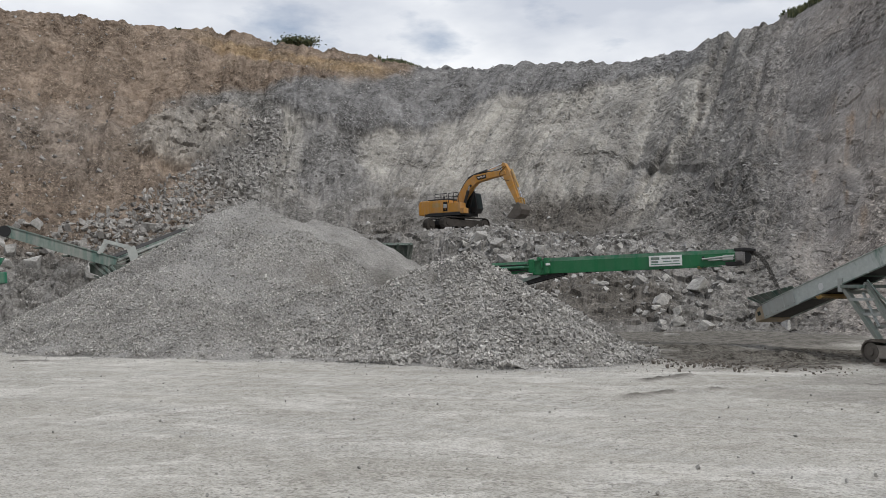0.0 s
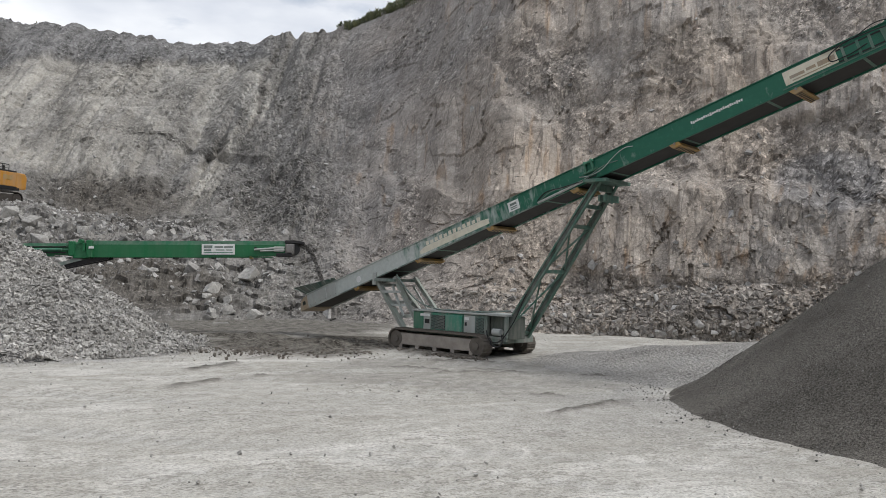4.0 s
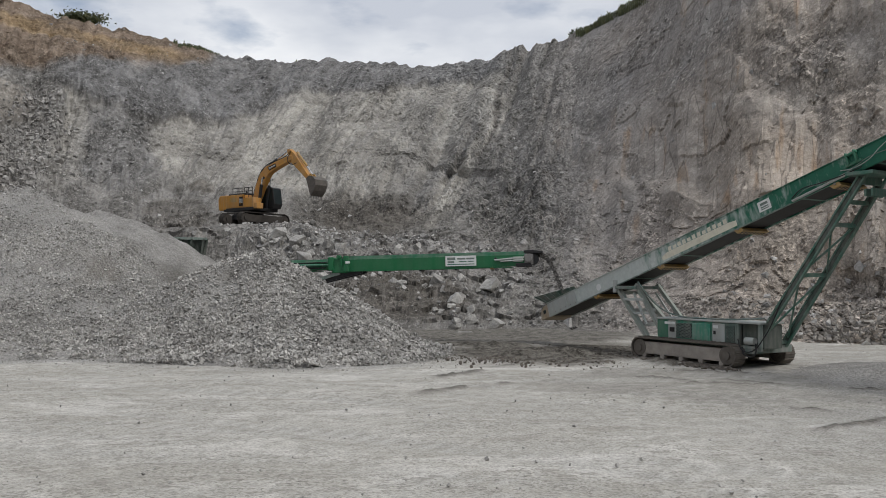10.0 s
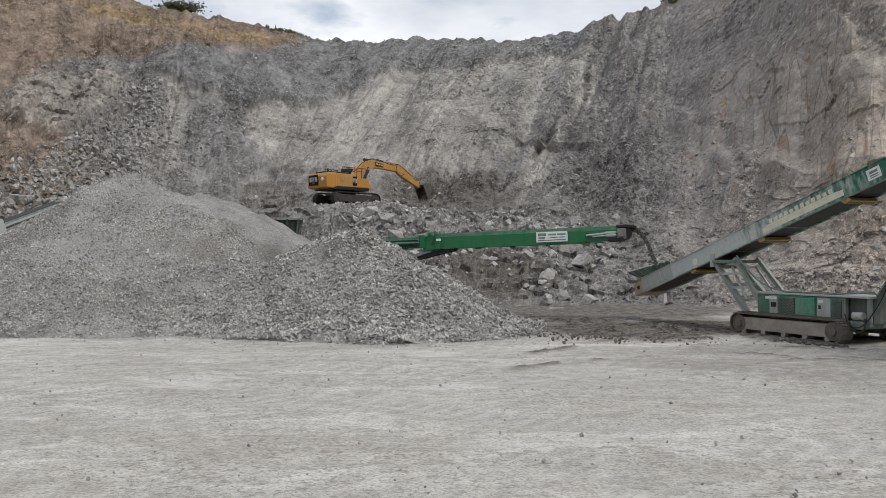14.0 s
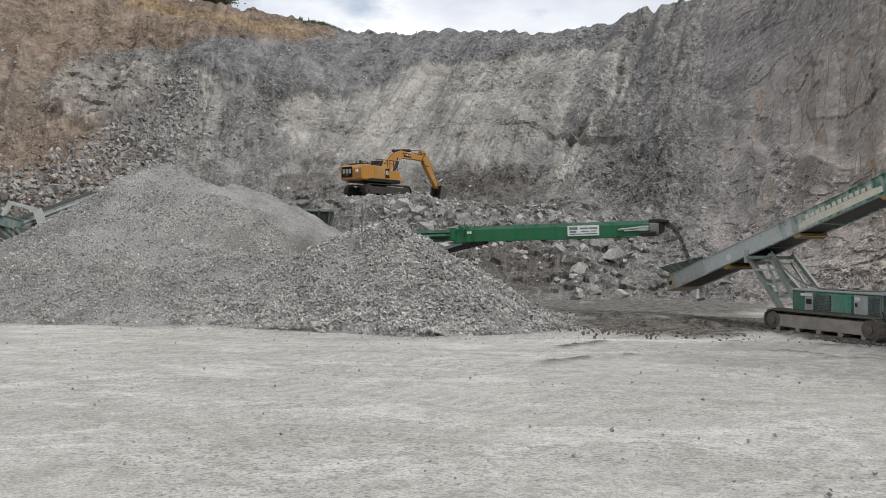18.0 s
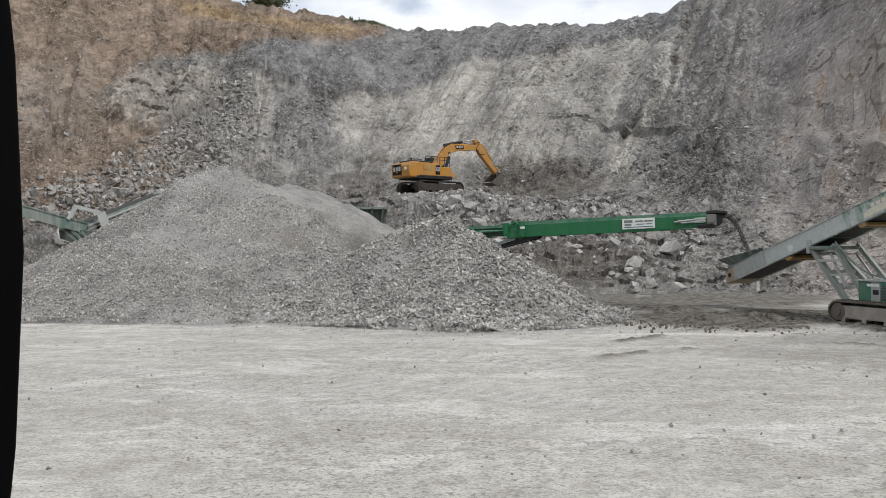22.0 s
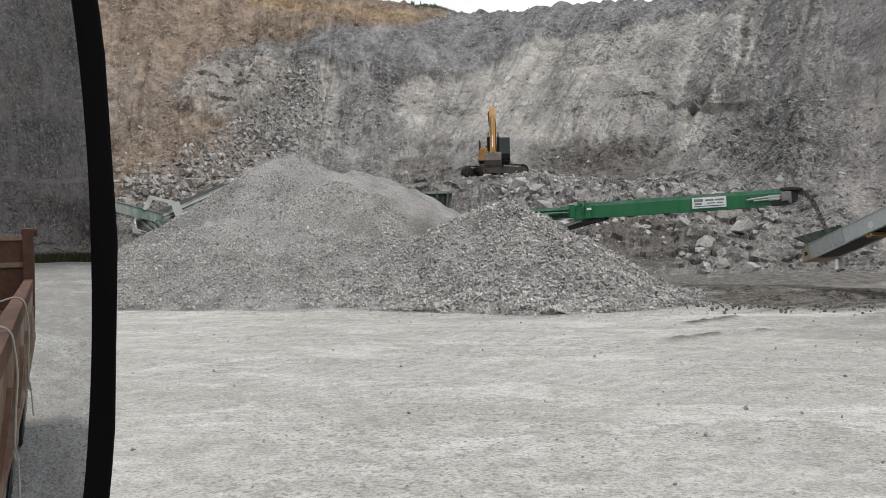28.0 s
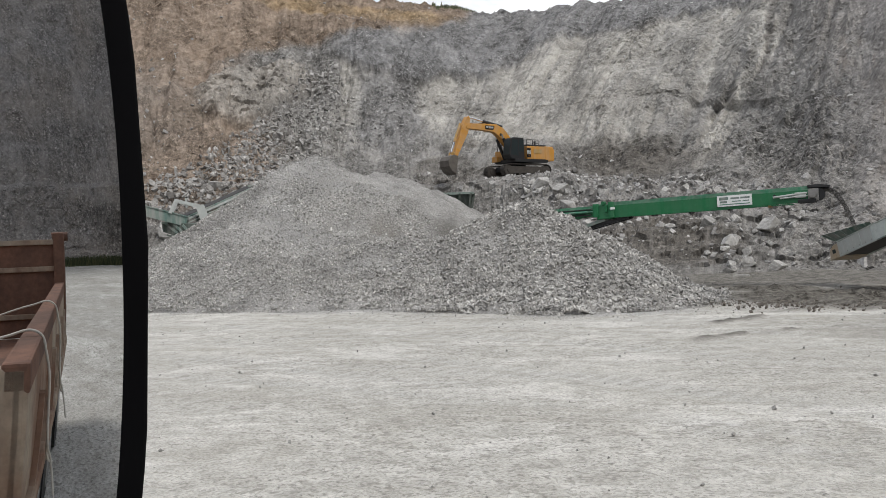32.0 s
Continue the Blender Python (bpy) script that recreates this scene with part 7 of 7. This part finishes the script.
def dig_motion():
    ts = np.array([r[0] for r in DIG])
    cols = np.array([r[1:] for r in DIG], float)
    rows = {k: [] for k in DIG_PARTS}
    for t in np.arange(0, 32.01, 0.25):
        # a short average keeps the arm from jerking between rows
        h, b, s, k = np.mean([[np.interp(np.clip(t + d, 0, 32), ts, cols[:, c]) for c in range(4)] for d in (-0.15, 0, 0.15)], 0)
        turn = Matrix.Rotation(radians(90 - h), 4, "Z")
        up = lambda a: Matrix.Rotation(-radians(a), 4, "Y")
        foot = Vector((0.25, -0.05, 1.9))
        boom = Matrix.Translation(foot) @ up(b)
        tip = boom @ Vector((BOOM, 0, 0))
        stick = Matrix.Translation(tip) @ up(s)
        end = stick @ Vector((STICK, 0, 0))
        bucket = Matrix.Translation(end) @ up(k)
        pose_of = dict(house=Matrix.Identity(4), boom=boom, stick=stick, bucket=bucket)
        for y, n in ((-0.42, ("br", "cr")), (0.40, ("bl", "cl"))):
            a, c = Vector((0.95, y, 1.42)), boom @ Vector((2.08, y, 0.82))
            pose_of[n[0]], pose_of[n[1]] = aim(a, c), aim(c, a)
        a, c = boom @ Vector((2.04, 0, 1.58)), stick @ Vector((-0.75, 0, 0.25))
        pose_of["sb"], pose_of["sr"] = aim(a, c), aim(c, a)
        for name, m in pose_of.items():
            rows[name].append((float(t), turn @ m))
    for name, r in rows.items():
        walk(DIG_PARTS[name], r)


# ---- streams of stone off the belts ----
STREAMS = []


def stream(name, label, start, speed, seconds, count, spread, chip, material, seed):
    """Clumps of stone that fly off a belt's head; start, speed and seconds give the arc."""
    th = tagged(thing(name, label, "falling stone", m=Matrix.Translation(start)), kind="stuff")
    rng = np.random.default_rng(seed)
    shapes = []
    for k in range(4):
        bm = bmesh.new()
        for i in range(84):
            c, t = SHAPES[rng.integers(0, len(SHAPES))]
            p = rng.normal(0, 1, 3) * np.array([spread * 2.6, spread, spread * 0.7])
            sz = chip * rng.uniform(0.6, 1.7)
            vs = [bm.verts.new(Vector(v * sz + p)) for v in c[:]]
            for f in t:
                bm.faces.new([vs[j] for j in f])
        me = bpy.data.meshes.new("stone_clump")
        bm.to_mesh(me)
        bm.free()
        me.materials.append(material)
        shapes.append(me)
    for i in range(count):
        ob = new("stone_clump", shapes[i % 4])
        ob.parent = th
        STREAMS.append((ob, i / count, Vector(speed), seconds))


def stream_motion():
    for ob, phase, v, seconds in STREAMS:
        def at(p):
            t = p * seconds
            pos = v * t + Vector((0, 0, -4.905 * t * t))
            way = v + Vector((0, 0, -9.81 * t))
            return Matrix.Translation(pos) @ (aim(Vector((0, 0, 0)), way))
        rows, n, total = [], round(seconds * FPS), 32 * FPS
        f = -round(phase * n)
        while f < total:
            for k in (0, 0.34, 0.67, 1.0):
                g = f + round(k * (n - 1))
                if 0 < g < total:
                    rows.append((g / FPS, at(k)))
            f += n
        here = lambda q: at(((q + round(phase * n)) % n) / (n - 1) if (q + round(phase * n)) % n < n else 0)
        rows = [(0.0, here(0))] + rows + [(32.0, here(total))]
        walk(ob, rows)


# ---- green things along the crest ----
def leaves(name, centre, radii, n, leaf, material, parent=None, seed=1):
    rng = np.random.default_rng(seed)
    lumps = rng.normal(0, 0.55, (9, 3))
    lumps[:, 2] = np.abs(lumps[:, 2]) * 0.8
    P = (lumps[rng.integers(0, 9, n)] + rng.normal(0, 0.26, (n, 3))) * np.array(radii) + np.array(centre)
    u, w = rng.normal(size=(n, 3)), rng.normal(size=(n, 3))
    u /= np.linalg.norm(u, axis=1)[:, None]
    w = np.cross(u, w)
    w /= np.linalg.norm(w, axis=1)[:, None]
    k = leaf * rng.uniform(0.6, 1.4, (n, 1))
    co = np.stack([P - u * k, P + w * k * 0.5, P + u * k, P - w * k * 0.5], 1).reshape(-1, 3)
    me = bpy.data.meshes.new(name)
    me.from_pydata(co.tolist(), [], np.arange(n * 4).reshape(n, 4).tolist())
    me.materials.append(material)
    ob = new(name, me)
    ob.parent = parent
    return ob


def crest_spot(az, out=2.0, lift=0.0):
    X, Y, Z, zo, ba, a, s = SURFACE["wall_main"]
    j = int(np.searchsorted(a, az))
    i = int(np.searchsorted(s, 0.935))
    r = 1 + out / math.hypot(X[i, j], Y[i, j])
    return Vector((X[i, j] * r, Y[i, j] * r, Z[i, j] + lift))


def greenery():
    rnd = random.Random(5)
    for az, rx, rz, label in ((-18.8, 2.0, 1.15, "dark green spreading bush on the crest"), (-11.8, 1.1, 0.5, "low green bush on the crest"), (-10.6, 0.9, 0.4, "low green bush on the crest"), (-26.6, 0.8, 0.35, "small bush on the crest"),
                              (-4.2, 0.7, 0.4, "small bush on the crest"), (16.0, 1.0, 0.35, "green bush on the overgrown crest"), (19.6, 1.2, 0.65, "green bush on the overgrown crest"), (20.7, 1.0, 0.5, "green bush on the overgrown crest"), (-22.4, 0.6, 0.3, "small bush on the crest")):
        p = crest_spot(az, 1.5)
        th = thing("bush", label, "bush", "bushes on the crest", Matrix.Translation(p))
        bm = bmesh.new()
        for k in range(4):
            a = rnd.uniform(0, 6.3)
            rod(bm, (0, 0, -0.5), (math.cos(a) * rx * 0.5, math.sin(a) * rx * 0.5, rz * 1.1), 0.09, 6, 0.03)
        part("stem", bm, M_BARK, th)
        leaves("crown", (0, 0, rz * 0.55), (rx * 1.5, rx * 1.3, rz * 1.3), int(1500 * max(0.4, rx)), 0.2, M_LEAF, th, rnd.randint(0, 999))
    n = 9000
    rng = np.random.default_rng(21)
    X, Y, Z, zo, ba, A, s = SURFACE["wall_main"]
    turn = np.concatenate([rng.uniform(15.2, 21.6, n - 1500), rng.uniform(-12.8, -8.8, 1500)])
    j = np.searchsorted(A, turn).clip(0, len(A) - 1)
    i = np.searchsorted(s, 0.945 - 0.045 * rng.random(n) ** 1.5 * np.where(turn > 0, 1.0, 0.5)).clip(0, len(s) - 1)
    pts = np.stack([X[i, j], Y[i, j], Z[i, j] - 0.05], -1)
    k = rng.uniform(0.1, 0.5, n) * np.clip(0.7 + 1.2 * fractal(turn * 1.2, 0 * turn, 0 * turn + 4, 3), 0.15, 1.4)
    co = np.stack([pts + np.array([0.12, 0, 0]) * k[:, None] * 2, pts - np.array([0.12, 0.1, 0]) * k[:, None] * 2, pts + np.stack([rng.normal(0, 0.12, n), rng.normal(0, 0.12, n), k], -1)], 1).reshape(-1, 3)
    me = bpy.data.meshes.new("crest_grass")
    me.from_pydata(co.tolist(), [], np.arange(n * 3).reshape(n, 3).tolist())
    me.materials.append(M_LEAF)
    tagged(new("crest_grass", me), "rough green grass along the crest", "grass", kind="stuff")
    # weeds at the foot of the wall behind the truck
    n = 11000
    a, r = np.radians(rng.uniform(76, 104, n)), rng.normal(0, 1.0, n)
    r = np.interp(np.degrees(a), KNOT, FOOT) - 0.8 + r
    h = rng.uniform(0.3, 1.5, n)
    pts = np.stack([r * np.sin(a), r * np.cos(a), 0 * r], -1)
    co = np.stack([pts + np.array([0.02, 0.06, 0]), pts - np.array([0.02, 0.06, 0]), pts + np.stack([rng.normal(0, 0.15, n), rng.normal(0, 0.15, n), h], -1)], 1).reshape(-1, 3)
    me = bpy.data.meshes.new("foot_weeds")
    me.from_pydata(co.tolist(), [], np.arange(n * 3).reshape(n, 3).tolist())
    me.materials.append(M_LEAF)
    tagged(new("foot_weeds", me), "green weeds along the foot of the wall", "weeds", kind="stuff")


# ---- the truck from which the film is taken: its mirror, and its tipper body seen in it ----
def truck():
    th = thing("tipper_truck", "rust-brown tipper truck with roped side boards", "truck", m=pose(0, 0, 0, 0, 0, 2.0))
    # local x runs to the truck's rear, y out of its right side
    x0, x1, y0, top, low = 1.7, 7.6, TRUCK_Y, 2.12, 1.28
    bm = bmesh.new()
    box(bm, x0, x1, y0 - 0.09, y0, low, top, 0.02)
    side = part("side_board", bm, M_RUST, th, "weathered steel side board")
    bm = bmesh.new()
    box(bm, x0, x1, y0 - 0.13, y0 + 0.012, top - 0.14, top + 0.02, 0.02)
    part("top_rail", bm, M_RUSTDARK, side, "rust-brown top rail")
    bm = bmesh.new()
    box(bm, x0, x1, y0 - 0.12, y0 + 0.05, low - 0.12, low + 0.02, 0.02)
    part("bottom_rail", bm, M_RUST, side, "tan weathered bottom rail")
    for k in range(8):
        bm = bmesh.new()
        x = x0 + 0.4 + k * 0.75
        prism(bm, [(x, low), (x + 0.10, low), (x + 0.45, top - 0.35), (x + 0.37, top - 0.35)], y0, y0 + 0.035)
        part("rib", bm, M_RUST, side)
    bm = bmesh.new()
    box(bm, x0, x1, y0 - 2.45, y0 - 2.36, low, top, 0.02)
    part("side_board", bm, M_RUST, th)
    bm = bmesh.new()
    box(bm, x0, x1, y0 - 2.4, y0 - 0.1, low - 0.1, low, 0.0)
    part("bed_floor", bm, M_RUSTDARK, th)
    bm = bmesh.new()
    box(bm, x1, x1 + 0.1, y0 - 2.42, y0 - 0.02, low, top + 0.70, 0.02)
    gate = part("tailgate", bm, M_RUSTDARK, th, "tall rusty tailgate")
    for z in (low + 0.3, top + 0.2, top + 0.62):
        bm = bmesh.new()
        box(bm, x1 - 0.04, x1 - 0.002, y0 - 2.3, y0 - 0.12, z, z + 0.08, 0.01)
        part("gate_bar", bm, M_RUST, gate)
    bm = bmesh.new()
    box(bm, x1 - 0.08, x1 + 0.14, y0 - 0.14, y0 + 0.03, low - 0.2, top + 0.80, 0.02)
    rod(bm, (x1 + 0.03, y0 - 0.16, top + 0.74), (x1 + 0.03, y0 + 0.09, top + 0.74), 0.07, 14)
    part("corner_post", bm, M_RUSTDARK, th)
    bm = bmesh.new()
    box(bm, x0, x0 + 0.08, y0 - 2.42, y0 - 0.02, low, top + 0.0, 0.02)
    part("head_board", bm, M_RUST, th)
    bm = bmesh.new()
    for y in (y0 - 1.6, y0 - 0.8):
        box(bm, x0 - 0.4, x1, y - 0.05, y + 0.05, 0.85, 1.12)
    part("chassis_rail", bm, M_BLACK, th)
    for x in (3.1, 4.4, 6.2):
        for y in (y0 - 0.15, y0 - 2.25):
            bm = bmesh.new()
            rod(bm, (x, y - 0.14, 0.52), (x, y + 0.14, 0.52), 0.52, 32)
            w = part("wheel", bm, M_RUBBER, th, "black truck tyre")
            bm = bmesh.new()
            rod(bm, (x, y - 0.15, 0.52), (x, y + 0.15, 0.52), 0.28, 20)
            part("rim", bm, M_STEEL, w)
    bm = bmesh.new()
    prism(bm, [(2.4, 1.08), (6.9, 1.08), (6.9, 1.13), (2.4, 1.13)], y0 - 0.42, y0 - 0.02)
    part("mudguard", bm, M_BLACK, th)
    for k, x in enumerate((2.5, 4.3)):
        hose("rope", [(x, y0 - 1.0, top - 0.25), (x, y0 - 0.2, top + 0.03), (x, y0 - 0.02, top + 0.045), (x + 0.02, y0 + 0.035, top - 0.1), (x + 0.06, y0 + 0.06, low + 0.25), (x + 0.10, y0 + 0.075, low - 0.02), (x + 0.16, y0 + 0.10, low - 0.06)], 0.009, M_ROPE, th)
        hose("rope", [(x + 0.05, y0 + 0.055, low + 0.55), (x + 0.03, y0 + 0.07, low + 0.1), (x + 0.12, y0 + 0.09, low - 0.02), (x + 0.05, y0 + 0.14, low - 0.3)], 0.008, M_ROPE, th)
    # the door mirror: a tall, slightly bulging glass in a black rubber frame, on an arm from the cab
    m = Matrix.Translation(MIRROR_AT) @ Matrix.Rotation(radians(90 - MIRROR_AZ), 4, "Z") @ Matrix.Rotation(radians(MIRROR_TILT), 4, "Y") @ Matrix.Rotation(radians(-0.6), 4, "X")
    w, h, rad = 0.0967, 0.35, MIRROR_R
    th = thing("wing_mirror", "tall black truck mirror with a bulging glass", "mirror", m=m)
    ny, nz = 24, 48
    V, Wd = np.meshgrid(np.linspace(-1, 1, ny), np.linspace(-1, 1, nz))
    bulge = 1 + 0.14 * (1 - Wd ** 2)
    yy, zz = V * (w + 0.004) * bulge, Wd * (h + 0.004)
    xx = rad * (np.sqrt(1 - (yy / rad) ** 2 - (zz / rad) ** 2) - 1)
    glass = sheet("mirror_glass", xx, yy, zz, M_MIRROR)
    glass.parent = th
    # frame: a rounded bar swept round the edge
    ring = []
    n = 72
    for i in range(n):
        a = 2 * math.pi * i / n
        c, s = math.cos(a), math.sin(a)
        e = 0.30
        y, z = math.copysign(abs(c) ** e, c) * w, math.copysign(abs(s) ** e, s) * h
        y *= 1 + 0.14 * (1 - min(1, abs(z) / h) ** 2)
        ring.append(Vector((rad * (math.sqrt(1 - (y / rad) ** 2 - (z / rad) ** 2) - 1), y, z)))
    bm = bmesh.new()
    loops = []
    for i, p in enumerate(ring):
        out = Vector((0, p.y / w, p.z / h * 0.5)).normalized()
        loops.append([bm.verts.new(p + out * (0.0115 + 0.0145 * math.cos(b)) + Vector((0.011 * math.sin(b) - 0.004, 0, 0))) for b in (2 * math.pi * k / 10 for k in range(10))])
    for i in range(n):
        for k in range(10):
            bm.faces.new((loops[i][k], loops[(i + 1) % n][k], loops[(i + 1) % n][(k + 1) % 10], loops[i][(k + 1) % 10]))
    for f in bm.faces:
        f.smooth = True
    bmesh.ops.recalc_face_normals(bm, faces=bm.faces[:])
    part("mirror_frame", bm, M_FRAME, th, "black rubber mirror frame")
    bm = bmesh.new()
    prism(bm, [(-0.018, -h - 0.01), (-0.05, -h * 0.8), (-0.06, 0), (-0.05, h * 0.8), (-0.018, h + 0.01)], -w - 0.022, w + 0.022)
    part("mirror_shell", bm, M_BLACK, th)
    bm = bmesh.new()
    rod(bm, (-0.05, -0.02, h * 0.6), (-0.10, -0.10, h * 1.3), 0.014, 10)
    rod(bm, (-0.05, -0.02, -h * 0.6), (-0.10, -0.10, -h * 1.3), 0.014, 10)
    part("mirror_arm", bm, M_BLACK, th)


def rust(name, a, b, scale):
    n = Nodes(name, 0.85)
    f, m = n.noise(scale, 6, 0.65), n.noise(1.4, 5, 0.6, n.scaled(1, 1, 0.5))
    c = n.mix(n.ramp(m, (0.4, 0.0), (0.62, 1.0)), a, b)
    n.colour(n.mix(0.6, c, n.mix(1.0, c, n.ramp(f, (0.3, 0.55), (0.7, 1.3)), "MULTIPLY")))
    return n.bump(f, 0.4, 0.006).mat


def leaf_material():
    n = Nodes("leaf", 0.7)
    info = n.t.nodes.new("ShaderNodeNewGeometry")
    n.colour(n.ramp(info.outputs["Random Per Island"], (0.0, (0.025, 0.035, 0.012)), (0.6, (0.06, 0.075, 0.025)), (1.0, (0.13, 0.12, 0.05))))
    return n.mat


TRUCK_Y, MIRROR_AZ, MIRROR_TILT, MIRROR_R = 0.40, 117.4, 0.0, 2.1
MIRROR_AT = (-0.507, 0.562, EYE)
M_RUST = rust("weathered_boards", (0.40, 0.33, 0.25), (0.24, 0.14, 0.09), 9.0)
M_RUSTDARK = rust("rusty_steel", (0.20, 0.10, 0.065), (0.12, 0.065, 0.045), 12.0)
M_ROPE = plain("rope", (0.55, 0.52, 0.46), 0.9)
M_FRAME = plain("mirror_rubber", (0.003, 0.003, 0.0035), 0.95)
M_MIRROR = (lambda n: n.colour((0.70, 0.71, 0.72)).mat)(Nodes("mirror_silver", 0.0, 1.0))
M_TINT = (lambda n: n.colour((0.05, 0.065, 0.068)).mat)(Nodes("tinted_glass", 0.06))
M_BARK, M_LEAF = plain("bark", (0.10, 0.075, 0.05), 0.9), leaf_material()
M_BUCKET = plain("bucket_steel", (0.13, 0.115, 0.10), 0.6, 0.3, 0.5, 3.0)
M_YELLOWDARK = paint("worn_yellow_steel", (0.42, 0.24, 0.05), (0.25, 0.17, 0.08), 0.4, 0.6)
M_TRACKDARK = plain("track_steel", (0.06, 0.052, 0.045), 0.8, 0.2, 0.5, 4.0)

digger()
HEAD = TAIL @ TILT @ Vector((REACH + 0.1, 0, 0.20))
fwd = (TAIL.to_3x3() @ Vector((1, 0, 0)))
stream("gravel_stream", "stream of dark gravel falling off the stacker's head", HEAD, fwd * 2.48 + Vector((0, 0, 0.5)), 0.97, 64, 0.045, 0.032, M_CHIP, 31)
stream("stone_stream", "thin stream of stone falling into the hopper", FEED_TIP - FEED_WAY * 0.12 + Vector((0, 0, 3.86)), -FEED_WAY * 1.75 + Vector((0, 0, 0.1)), 0.55, 46, 0.045, 0.03, M_CHIP, 32)
greenery()
truck()


loose_stone()


def motions():
    dig_motion()
    stream_motion()


motions()
